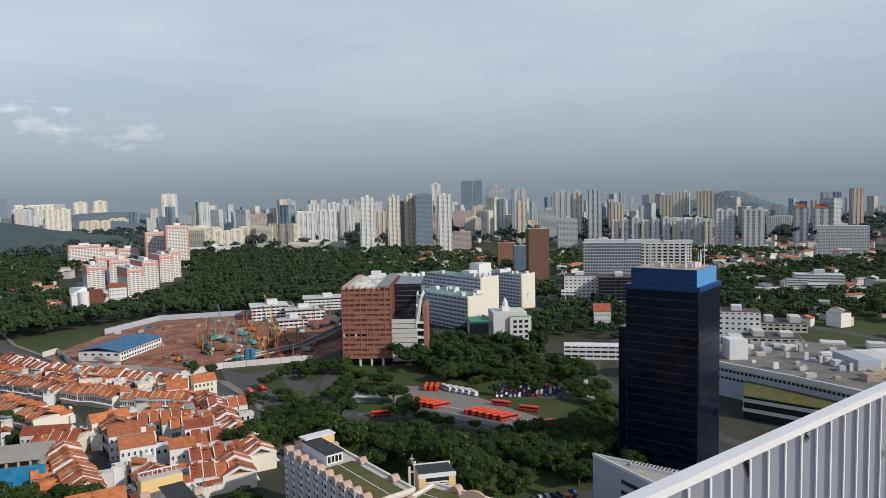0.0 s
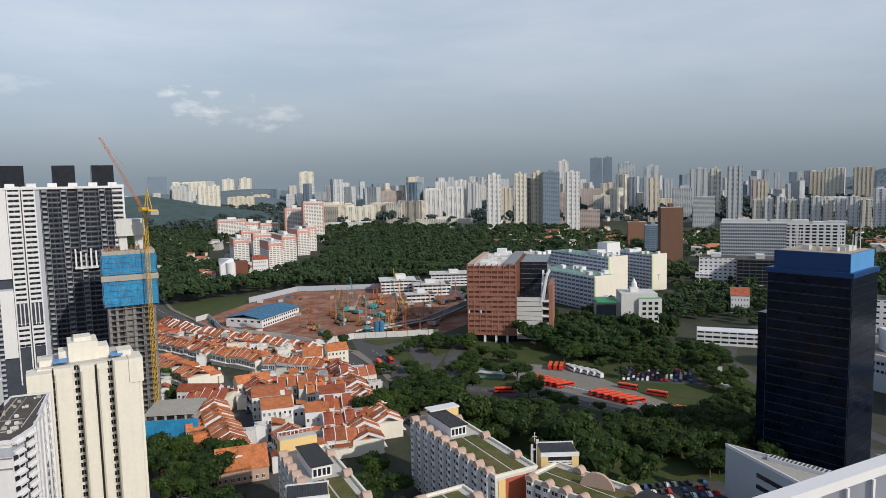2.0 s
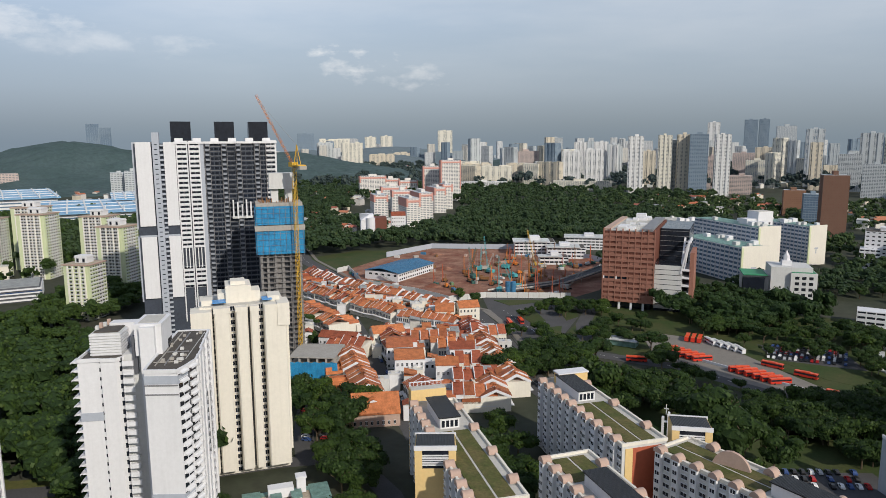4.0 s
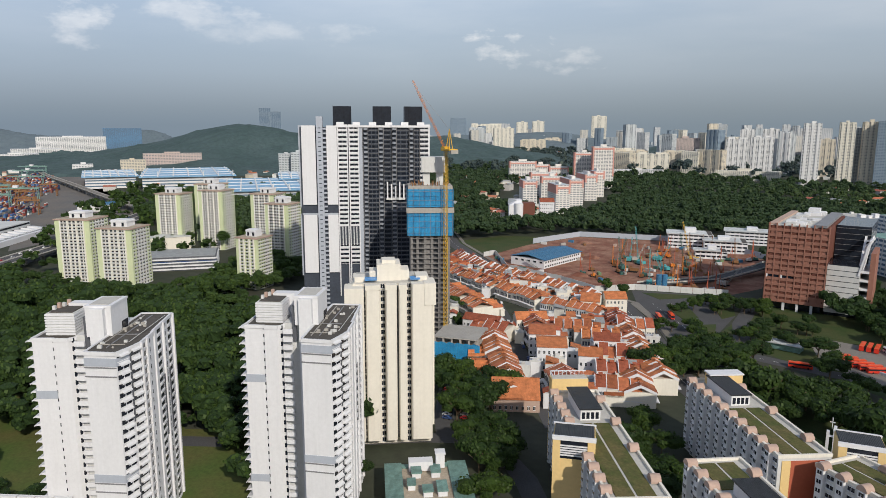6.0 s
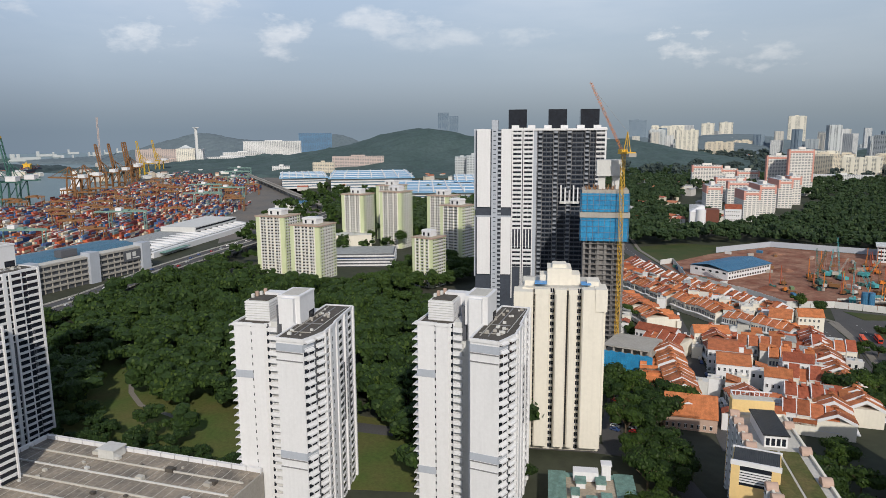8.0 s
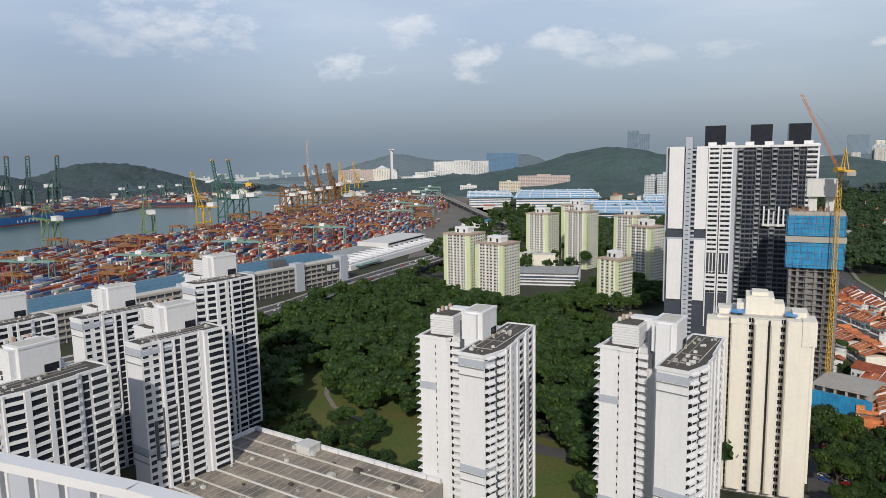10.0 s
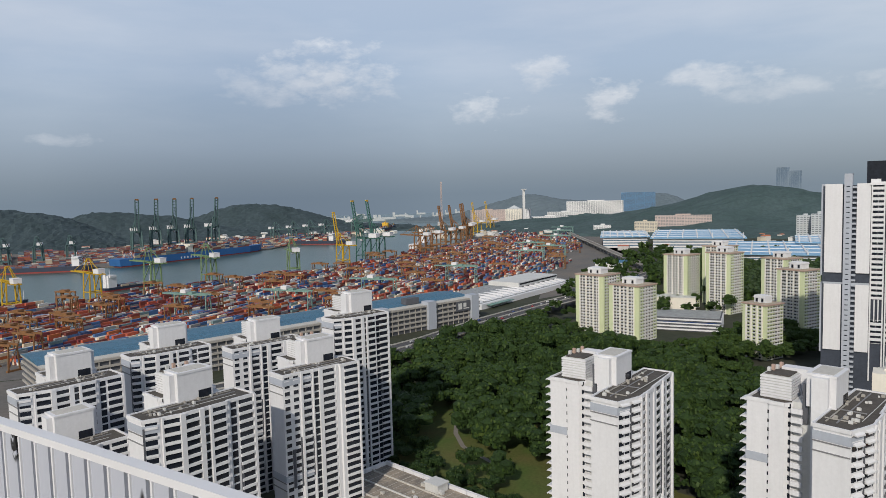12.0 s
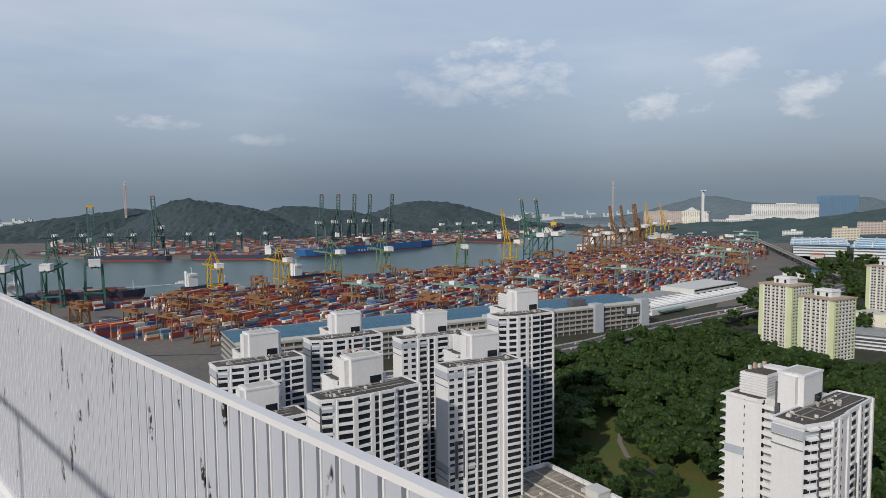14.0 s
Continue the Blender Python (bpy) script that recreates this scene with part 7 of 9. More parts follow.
def hill(az, dist, along_, across, height, turn, seed, label, mat):
    """A distant wooded hill: a mound whose surface is the uneven tops of its trees."""
    cx0, cy0 = polar(az, dist)
    ca, sa = math.cos(radians(turn)), math.sin(radians(turn))
    m = Mesh()
    n, k = 96, 56
    for j in range(k + 1):
        for i in range(n + 1):
            u, v = (i / n * 2 - 1) * 1.6, (j / k * 2 - 1) * 1.6
            x, y = cx0 + u * along_ * ca - v * across * sa, cy0 + u * along_ * sa + v * across * ca
            bumpy = 0.82 + 0.42 * noise.noise(Vector((x * 0.0035 + seed, y * 0.0035, 0.3)))
            z = height * math.exp(-1.6 * (u * u + v * v)) * bumpy - height * 0.05
            if z > -2:
                z += 6 + 7 * abs(noise.noise(Vector((x * 0.03, y * 0.03, seed)))) + 5 * noise.noise(Vector((x * 0.08, y * 0.08, seed + 0.5)))
            m.v.append((x, y, z))
    m.f = [(j * (n + 1) + i, j * (n + 1) + i + 1, (j + 1) * (n + 1) + i + 1, (j + 1) * (n + 1) + i) for j in range(k) for i in range(n)]
    structure("ground", m, mat, label, "hill")


woodland("woodland", [(225, 610), (262, 640), (360, 690), (470, 650), (560, 760), (620, 830), (560, 870), (430, 810), (330, 740), (250, 690)], 17, 6, 10, 38, FAR_MID, LEAF_NORTH, NORTH_CORE, "trees on the slope beyond the mall", ([(290, 660), (360, 700), (440, 760), (470, 720), (390, 650)],))


woodland("woodland", [(300, 735), (345, 712), (400, 690), (434, 660), (500, 720), (560, 830), (404, 850), (372, 880), (300, 800)], 15, 6, 10, 39, FAR_MID, LEAF_NORTH, NORTH_CORE, "dense trees beside the trunk road")
flyover_ = thing("expressway_viaduct", 0, 0, 0, "pale concrete elevated road beyond the trees", "viaduct", kind="structure")
fly_, pier_ = Mesh(), Mesh()
for (ax, ay), (bx, by) in zip([(372, 905), (404, 868), (530, 834), (760, 800)], [(404, 868), (530, 834), (760, 800)]):
    fly_.beam((ax, ay, 8.4), (bx, by, 8.4), 13, 2.0)
    for k in range(4):
        pier_.box(ax + (bx - ax) * k / 4 - 1, ax + (bx - ax) * k / 4 + 1, ay + (by - ay) * k / 4 - 1, ay + (by - ay) * k / 4 + 1, -0.3, 7.6)
part("road_bed", fly_, PALE_CONCRETE, flyover_)
part("pier", pier_, CONCRETE, flyover_)


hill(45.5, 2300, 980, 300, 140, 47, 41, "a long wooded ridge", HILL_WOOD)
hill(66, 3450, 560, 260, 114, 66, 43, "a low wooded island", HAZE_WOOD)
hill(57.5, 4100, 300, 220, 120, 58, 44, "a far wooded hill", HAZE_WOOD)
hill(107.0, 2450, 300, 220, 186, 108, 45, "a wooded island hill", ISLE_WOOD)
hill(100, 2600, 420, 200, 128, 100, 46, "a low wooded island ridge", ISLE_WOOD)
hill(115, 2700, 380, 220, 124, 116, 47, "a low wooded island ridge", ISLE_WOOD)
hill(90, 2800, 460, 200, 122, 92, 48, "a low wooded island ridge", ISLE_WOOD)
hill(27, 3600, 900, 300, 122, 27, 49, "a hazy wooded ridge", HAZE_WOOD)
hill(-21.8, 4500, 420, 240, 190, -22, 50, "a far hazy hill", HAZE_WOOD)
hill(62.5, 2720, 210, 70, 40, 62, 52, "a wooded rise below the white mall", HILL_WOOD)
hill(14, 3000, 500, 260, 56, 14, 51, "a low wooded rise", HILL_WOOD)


# ---- hospital campus ----
def ward_block(az, dist, rot, w, d, h, label, stripe=True):
    """A hospital slab: banded window walls along its length, a blank sunlit gable with a green stripe."""
    x, y = polar(az, dist)
    ob = thing("hospital_block", x, y, rot, label, "hospital building", "white hospital blocks")
    n = round(h / 4.0)
    part("core", Mesh().box(0.4, w - 0.4, 0.4, d, 0, h), FAR_SLATE, ob)
    for k in range(n + 1):
        z = h * k / n
        part("storey_band", Mesh().box(0, w, 0.2, d, max(0, z - 0.9), min(h, z + 1.1)), WHITE, ob)
    part("gable", Mesh().box(-0.2, w + 0.2, -0.3, 1.0, 0, h + 1.5), CREAM if stripe else WHITE, ob, "sunlit cream gable wall")
    if stripe:
        part("green_stripe", Mesh().box(-0.3, 1.8, -0.4, 0.5, 0, h), YELLOWGREEN, ob)
        part("number_bars", Mesh().box(w * 0.35, w * 0.55, -0.42, -0.3, h * 0.42, h * 0.46).box(w * 0.42, w * 0.47, -0.42, -0.3, h * 0.3, h * 0.42), GREYBAND, ob)
    for k in range(14):
        c = 4 + k * (d - 5) / 14
        part("pier", Mesh().box(-0.25, 0.4, c, c + 0.7, 0, h), OFFWHITE, ob)
    part("roof", Mesh().box(0.6, w - 0.6, 1.2, d - 0.6, h, h + 0.3), GREEN_ROOF if stripe else PALE_CONCRETE, ob)
    r = random.Random(int(dist))
    for k in range(9):
        a, b, s = r.uniform(4, w - 4), r.uniform(6, d - 6), r.uniform(1.4, 3.6)
        part("roof_unit", Mesh().box(a - s, a + s, b - s, b + s, h + 0.2, h + 1.2 + s), WHITE if k % 2 else OFFWHITE, ob)
    return ob


ward_block(-1.9, 668, 38, 30, 92, 33, "white hospital block with window bands and cream gable")
ward_block(-3.0, 735, 38, 26, 100, 44, "taller white hospital block with stepped roof")
ward_block(-6.4, 800, 38, 22, 78, 40, "white hospital block with numbered cream gable")
ward_block(1.0, 800, 38, 26, 90, 36, "white hospital block with flat roof plant", False)
x, y = polar(-2.9, 765)
st = thing("hospital_tower", x, y, 38, "white hospital lift tower with blank sunlit face", "hospital building", "white hospital blocks")
part("wall", Mesh().box(0, 18, 0, 16, 0, 57).box(-12, 0, 2, 14, 0, 50), WHITE, st)
for k in range(7):
    part("window", Mesh().box(13, 15, -0.1, 0.1, 8 + k * 6, 10 + k * 6), PANE, st)
part("roof", Mesh().box(0.5, 17.5, 0.5, 15.5, 57, 57.3), PALE_CONCRETE, st)

x, y = polar(-4.6, 598)
cb = thing("clock_building", x, y, 6, "white institutional building with green roofs and small cupola", "institution")
part("wall", Mesh().box(-6, 24, 0, 26, 0, 30).box(-25, -6, 6, 30, 0, 22).box(8, 27, -3, 20, 0, 26), OFFWHITE, cb)
part("glass_wing", Mesh().box(-26, -10, 2, 6, 0, 20), DARKPANE, cb)
part("roof", Mesh().box(-26, -8, 2, 28, 22, 22.8), material("bright_green_roof", (0.05, 0.28, 0.14), 0.6), cb, "bright green flat roof")
part("roof", Mesh().box(9, 26, -2, 12, 26, 26.6), material("green_roof_panel", (0.07, 0.26, 0.15), 0.6), cb, "green roof panel")
part("cupola", Mesh().box(3, 10, 8, 15, 30, 34).cyl(6.5, 11.5, 2.6, 34, 38, 8).cyl(6.5, 11.5, 2.0, 38, 42, 8, 0.2), WHITE, cb)
for k in range(5):
    for j in range(3):
        part("window", Mesh().box(11 + j * 5, 14 + j * 5, -3.1, -2.9, 3 + k * 4.5, 5.4 + k * 4.5), PANE, cb)
for j in range(3):
    part("sign_bar", Mesh().box(-3 + j * 3.2, -0.6 + j * 3.2, -0.15, 0, 6, 6.9), GREYBAND, cb)

# low white buildings beside the wooded slope
for a, dd, w, d, h, rot in ((14.2, 800, 46, 34, 15, 18), (11.6, 780, 42, 30, 12, 16), (9.6, 850, 60, 34, 14, 12), (12.6, 735, 30, 20, 8, 18)):
    block("school_building", a, dd, w, d, h, rot, WHITE, DARKPANE, "low white modern building with flat pale roof", "school", 4, 5, 0.8, 0.5, 1, group="low white school buildings", crown=WHITE)
    x, y = polar(a, dd)
    rr = thing("roof_canopy", x, y, rot, "flat white roof canopy over the school", "roof", "low white school buildings", h + 0.3)
    part("roof", Mesh().box(-w / 2 - 2, w / 2 - 6, -d / 2 - 2, d / 2 - 5, 0, 0.7), WHITE_ROOF, rr)
block("low_building", -12.2, 560, 46, 14, 11, -10, WHITE, DARKPANE, "low white two-storey hall with flat grey roof", "hall", 4, 6, 0.8, 0.5, 0, group="")
house = plain_house(*polar(-12.3, 690), -8, 16, 14, 16, WHITE, TILE_RED, "white house with steep red tiled roof", 7, 3)
block("office_building", -11.3, 830, 40, 30, 37, -10, WHITE, PANE, "white office block with small square windows", "office building", 4.2, 5, 2.6, 0.6, 1, group="")
block("office_building", -14.2, 812, 44, 34, 38, -12, DARKPANEL, DARKPANE, "dark glass office block with white base", "office building", 4, 6, 0.3, 0.15, 1, group="", crown=OFFWHITE)
block("low_building", -14.0, 800, 46, 12, 11, -12, WHITE, DARKPANE, "white windowed base of a dark office block", "office building", 3.6, 4, 1.6, 0.5, 0, group="")
block("low_building", -10.3, 815, 18, 20, 20, -10, WHITE, DARKPANE, "small white annex beside the office block", "office building", 4, 5, 1, 0.5, 0, group="")
block("laboratory_building", -13.7, 1040, 82, 40, 62, -12, GREYBAND, DARKPANE, "grey laboratory block with patterned screen front", "laboratory", 4.5, 2.2, 0.9, 0.35, 4, group="", crown=OFFWHITE)
block("laboratory_building", -17.6, 1110, 84, 40, 56, -16, FAR_WALLS[1], DARKPANE, "pale laboratory block with tall roof ducts", "laboratory", 4.5, 8, 3, 0.4, 4, group="", crown=OFFWHITE)
block("office_slab", -5.2, 1320, 34, 18, 44, 2, material("brown_brick_cladding", (0.24, 0.13, 0.085), 0.85, 0.1), BROWNDARK, "brown clad office slab", "office tower", 3.6, 3, 2.2, 0.6, 1, group="brown office towers")
block("office_slab", -7.75, 1020, 30, 22, 84, 4, material("dark_brown_cladding", (0.17, 0.095, 0.068), 0.85, 0.1), BROWNDARK, "tall brown clad office slab", "office tower", 3.6, 3, 2.4, 0.65, 1, group="brown office towers")
block("office_slab", -6.4, 1150, 24, 20, 50, 0, FAR_WALLS[5], FAR_SLATE, "blue-grey glass office slab", "office tower", 3.6, 4, 0.4, 0.2, 1, group="brown office towers")
block("office_building", -23.2, 655, 34, 24, 27, -18, WHITE, DARKPANE, "white office block with square windows", "office building", 4.2, 5, 2.6, 0.6, 1, group="")
for a, dd, w, d, h in ((-22.2, 600, 40, 26, 10), (-25.5, 640, 46, 30, 9), (-28, 560, 50, 30, 10), (-31, 600, 60, 30, 11), (-26.2, 720, 40, 30, 8), (-33.5, 560, 50, 34, 13)):
    block("low_building", a, dd, w, d, h, a + 10, PALE_CONCRETE, DARKPANE, "low pale building with flat roof and plant", "low building", 4, 6, 2, 0.5, 2, group="low buildings by the trunk road", crown=OFFWHITE)
block("office_building", -28.6, 985, 56, 24, 26, -20, OFFWHITE, FAR_GLASS, "stepped pale office block with window bands", "office building", 3.6, 30, 0.6, 0.5, 1, group="")
for k in range(3):
    block("annex", -27.2 - k * 1.3, 975 - k * 4, 24, 16, 20 - 5 * k, -20, OFFWHITE, FAR_GLASS, "stepped annex with window bands", "office building", 3.6, 30, 0.6, 0.5, 0, group="")

# ---- pink and white estate ----
PINK = material("coral_pink_render", (0.60, 0.30, 0.25), 0.85, 0.06, 0.05, 0.3)
PINKWHITE = material("bleached_white_render", (0.70, 0.67, 0.64), 0.85, 0.06, 0.05, 0.3)
for a, dd, w, d, h, rot in ((22.7, 1560, 42, 24, 74, 30), (21.2, 1510, 44, 24, 88, 30), (27.6, 1620, 62, 20, 50, 36), (26.2, 1640, 44, 20, 42, 36), (24.7, 1600, 44, 20, 40, 36), (27.1, 1185, 24, 44, 40, 36), (25.9, 1330, 50, 20, 44, 36),
                            (25.2, 1280, 40, 20, 40, 36), (24.6, 1075, 22, 50, 43, 40), (23.6, 1180, 24, 60, 44, 40), (22.4, 1275, 22, 56, 46, 40), (21.6, 1330, 20, 30, 48, 40)):
    ob = block("estate_block", a, dd, w, d, h, rot, PINKWHITE, FAR_GLASS, "white and coral-pink estate block with access galleries", "apartment block", 2.9, 5.5, 1.6, 0.5, 1, group="pink and white estate blocks")
    part("pink_top", Mesh().box(-w / 2 - 0.15, w / 2 + 0.15, -d / 2 - 0.15, d / 2 + 0.15, h - 6.2, h - 2.8), PINK, ob, "coral-pink top storeys")
    part("pink_edge", Mesh().box(-w / 2 - 0.2, -w / 2 + 2.6, -d / 2 - 0.2, d / 2 + 0.2, h * (0.3 if h > 60 else 0.7), h), PINK, ob)
    part("pink_edge", Mesh().box(w / 2 - 2.6, w / 2 + 0.2, -d / 2 - 0.2, d / 2 + 0.2, h * (0.3 if h > 60 else 0.7), h), PINK, ob)
x, y = polar(27.7, 935)
cc = thing("temple_building", x, y, 32, "white modern building with slanted roof and dark purple wing", "public building")
part("wall", Mesh().prism([(-15, 0), (2, 0), (2, 24), (-15, 24)], 0, 24, None), WHITE, cc)
part("slanted_roof", Mesh().prism([(-15.5, -0.5), (2.5, -0.5), (2.5, 24.5), (-15.5, 24.5)], 24, 31, [(-3, 8), (2.5, 8), (2.5, 24.5), (-15.5, 24.5)]), WHITE, cc)
part("drum", Mesh().cyl(-2, 0, 6, 0, 27, 18), WHITE, cc)
part("dark_wing", Mesh().box(3, 20, 2, 24, 0, 27), BROWNDARK, cc, "dark purple-brown wing")
x, y = polar(26.1, 965)
plain_house(x, y, 30, 20, 18, 26, WHITE, TILE_RED, "white tower house with red hipped roof", 5, 5)

# ---- distant named towers ----
F = FAR_WALLS
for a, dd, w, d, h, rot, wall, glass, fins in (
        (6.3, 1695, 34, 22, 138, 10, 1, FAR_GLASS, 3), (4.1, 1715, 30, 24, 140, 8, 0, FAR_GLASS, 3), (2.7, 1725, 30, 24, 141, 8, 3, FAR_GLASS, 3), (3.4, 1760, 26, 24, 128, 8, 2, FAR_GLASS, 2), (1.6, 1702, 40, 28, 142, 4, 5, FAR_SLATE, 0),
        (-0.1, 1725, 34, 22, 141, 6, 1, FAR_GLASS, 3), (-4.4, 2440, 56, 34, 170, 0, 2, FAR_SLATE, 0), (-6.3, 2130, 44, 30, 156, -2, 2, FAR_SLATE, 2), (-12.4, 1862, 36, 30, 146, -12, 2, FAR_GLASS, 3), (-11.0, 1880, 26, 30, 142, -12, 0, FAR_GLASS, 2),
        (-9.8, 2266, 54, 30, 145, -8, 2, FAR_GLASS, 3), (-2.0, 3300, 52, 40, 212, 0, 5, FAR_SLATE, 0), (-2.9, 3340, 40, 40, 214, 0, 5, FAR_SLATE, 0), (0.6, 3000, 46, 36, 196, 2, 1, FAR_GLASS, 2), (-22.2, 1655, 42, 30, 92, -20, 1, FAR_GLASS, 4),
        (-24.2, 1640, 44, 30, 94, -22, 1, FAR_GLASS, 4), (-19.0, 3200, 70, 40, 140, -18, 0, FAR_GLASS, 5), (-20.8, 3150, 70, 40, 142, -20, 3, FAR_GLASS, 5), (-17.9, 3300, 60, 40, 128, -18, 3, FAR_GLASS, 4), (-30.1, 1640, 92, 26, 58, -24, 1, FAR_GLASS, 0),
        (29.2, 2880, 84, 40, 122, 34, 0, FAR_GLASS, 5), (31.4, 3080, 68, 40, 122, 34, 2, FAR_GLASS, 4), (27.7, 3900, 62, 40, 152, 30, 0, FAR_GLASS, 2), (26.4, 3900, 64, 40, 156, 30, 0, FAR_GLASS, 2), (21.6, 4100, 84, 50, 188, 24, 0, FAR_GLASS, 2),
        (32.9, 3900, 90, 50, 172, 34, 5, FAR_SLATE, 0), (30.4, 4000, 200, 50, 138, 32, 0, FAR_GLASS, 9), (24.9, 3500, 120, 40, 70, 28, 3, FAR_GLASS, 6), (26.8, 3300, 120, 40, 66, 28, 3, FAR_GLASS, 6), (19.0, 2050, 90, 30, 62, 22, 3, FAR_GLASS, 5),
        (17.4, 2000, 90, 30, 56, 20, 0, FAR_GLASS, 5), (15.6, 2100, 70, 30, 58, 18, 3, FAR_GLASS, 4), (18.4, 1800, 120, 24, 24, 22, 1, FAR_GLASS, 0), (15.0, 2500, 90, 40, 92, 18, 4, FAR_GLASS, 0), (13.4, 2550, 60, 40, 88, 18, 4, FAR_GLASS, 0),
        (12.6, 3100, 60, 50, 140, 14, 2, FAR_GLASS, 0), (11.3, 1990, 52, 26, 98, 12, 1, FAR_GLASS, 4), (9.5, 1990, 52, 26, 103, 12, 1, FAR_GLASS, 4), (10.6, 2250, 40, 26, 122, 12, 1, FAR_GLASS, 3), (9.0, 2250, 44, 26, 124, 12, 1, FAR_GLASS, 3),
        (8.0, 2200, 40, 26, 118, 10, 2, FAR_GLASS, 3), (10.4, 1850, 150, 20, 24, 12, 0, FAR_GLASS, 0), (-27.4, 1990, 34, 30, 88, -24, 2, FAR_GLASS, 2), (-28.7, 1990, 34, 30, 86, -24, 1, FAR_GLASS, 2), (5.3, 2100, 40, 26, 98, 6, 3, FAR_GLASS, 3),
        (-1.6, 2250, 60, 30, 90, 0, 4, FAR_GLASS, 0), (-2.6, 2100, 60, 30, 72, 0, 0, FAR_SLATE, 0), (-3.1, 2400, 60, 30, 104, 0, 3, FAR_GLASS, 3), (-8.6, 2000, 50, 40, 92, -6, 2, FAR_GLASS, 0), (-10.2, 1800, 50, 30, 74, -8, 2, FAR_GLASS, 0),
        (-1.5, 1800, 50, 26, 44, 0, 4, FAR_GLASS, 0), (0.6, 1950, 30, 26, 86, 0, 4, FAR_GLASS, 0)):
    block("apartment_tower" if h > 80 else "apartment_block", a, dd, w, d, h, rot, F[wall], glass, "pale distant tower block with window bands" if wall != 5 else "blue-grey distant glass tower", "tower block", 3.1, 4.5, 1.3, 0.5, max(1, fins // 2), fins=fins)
for k in range(10):
    block("apartment_block", -14.0 - k * 0.78, 1760 - 6 * k, 20, 26, 68 + 3 * (k % 3), -17, F[1 if k % 3 else 0], FAR_GLASS, "pale stepped flats in a long terrace", "apartment block", 2.9, 4, 1.4, 0.5, 1, fins=2)
for a in (-27.4, -28.7):
    x, y = polar(a, 1990)
    hr = thing("hipped_roof", x, y, -24, "red hipped roof over a pale tower", "roof", "", 87.5)
    part("roof", Mesh().hip(-18, 18, -16, 16, 0, 10, 12), TILE_RED, hr)

# ---- the rest of the city, to the horizon ----
cr = random.Random(77)
for k in range(290):
    a = cr.uniform(-37, 33)
    dd = 1950 + 2600 * cr.random() ** 0.8
    if 20 < a < 34 and dd < 2900:
        continue
    tall = cr.random()
    el = cr.uniform(-2.1, -0.2) if tall < 0.8 else cr.uniform(-0.3, 0.25)
    h = min(max(18, 130 + dd * math.tan(radians(el))), 170)
    w = cr.uniform(26, 40) if h > 80 else cr.uniform(34, 90)
    # beyond 2.7 km walls and glazing take the hazier colour copies
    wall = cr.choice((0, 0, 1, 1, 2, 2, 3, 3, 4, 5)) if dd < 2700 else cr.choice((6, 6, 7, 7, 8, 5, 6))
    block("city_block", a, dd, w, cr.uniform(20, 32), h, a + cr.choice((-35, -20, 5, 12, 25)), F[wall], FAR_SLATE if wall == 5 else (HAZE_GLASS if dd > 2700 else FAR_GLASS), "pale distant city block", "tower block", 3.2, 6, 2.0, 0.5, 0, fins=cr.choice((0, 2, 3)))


def low_roofs(name, polar_box, count, seed, label, mats):
    """Low distant houses, too many to count: walls and pitched roofs."""
    r = random.Random(seed)
    w_, r_ = Mesh(), Mesh()
    for k in range(count):
        a, dd = r.uniform(*polar_box[:2]), r.uniform(*polar_box[2:])
        x, y = polar(a, dd)
        w, d, h = r.uniform(9, 26), r.uniform(8, 14), r.uniform(6, 14)
        t = radians(r.uniform(0, 180))
        rot = Matrix.Rotation(t, 3, "Z")
        i, j = len(w_.v), len(r_.v)
        w_.box(-w / 2, w / 2, -d / 2, d / 2, 0, h)
        r_.gable(-w / 2, w / 2, -d / 2, d / 2, h, h + d * 0.2, 0.6)
        for m, s in ((w_, i), (r_, j)):
            m.v[s:] = [tuple(rot @ Vector(p) + Vector((x, y, 0))) for p in m.v[s:]]
    ob = tagged(new(name, w_.data(name, mats[0])), label, "houses", "", "stuff")
    part("roofs", r_, mats[1], ob)


ROOFMIX = palette_material("mixed_house_roofs", [(0.42, 0.14, 0.07), (0.36, 0.12, 0.08), (0.5, 0.5, 0.48), (0.45, 0.18, 0.1), (0.3, 0.3, 0.3)])
WALLMIX = palette_material("mixed_house_walls", [(0.66, 0.64, 0.6), (0.6, 0.54, 0.44), (0.7, 0.7, 0.68), (0.5, 0.48, 0.46)])
low_roofs("house_field", (-34, -13, 1150, 1900), 170, 1, "low houses with red and grey roofs among trees", (WALLMIX, ROOFMIX))
low_roofs("house_field", (-12, 6, 1150, 1650), 90, 2, "low houses with red and grey roofs among trees", (WALLMIX, ROOFMIX))
low_roofs("house_field", (-37, 33, 1950, 3300), 420, 3, "distant low buildings", (WALLMIX, ROOFMIX))
low_roofs("house_field", (26, 34, 900, 1700), 40, 4, "low red-roofed houses in the wooded valley", (WALLMIX, ROOFMIX))
low_roofs("house_field", (-34, -24, 700, 1100), 30, 5, "low houses beside the trunk road", (WALLMIX, ROOFMIX))

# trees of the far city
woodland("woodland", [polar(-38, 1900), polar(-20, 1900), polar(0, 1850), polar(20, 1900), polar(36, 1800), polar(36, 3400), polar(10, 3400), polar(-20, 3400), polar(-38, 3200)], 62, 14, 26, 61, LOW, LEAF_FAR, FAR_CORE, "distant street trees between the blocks")

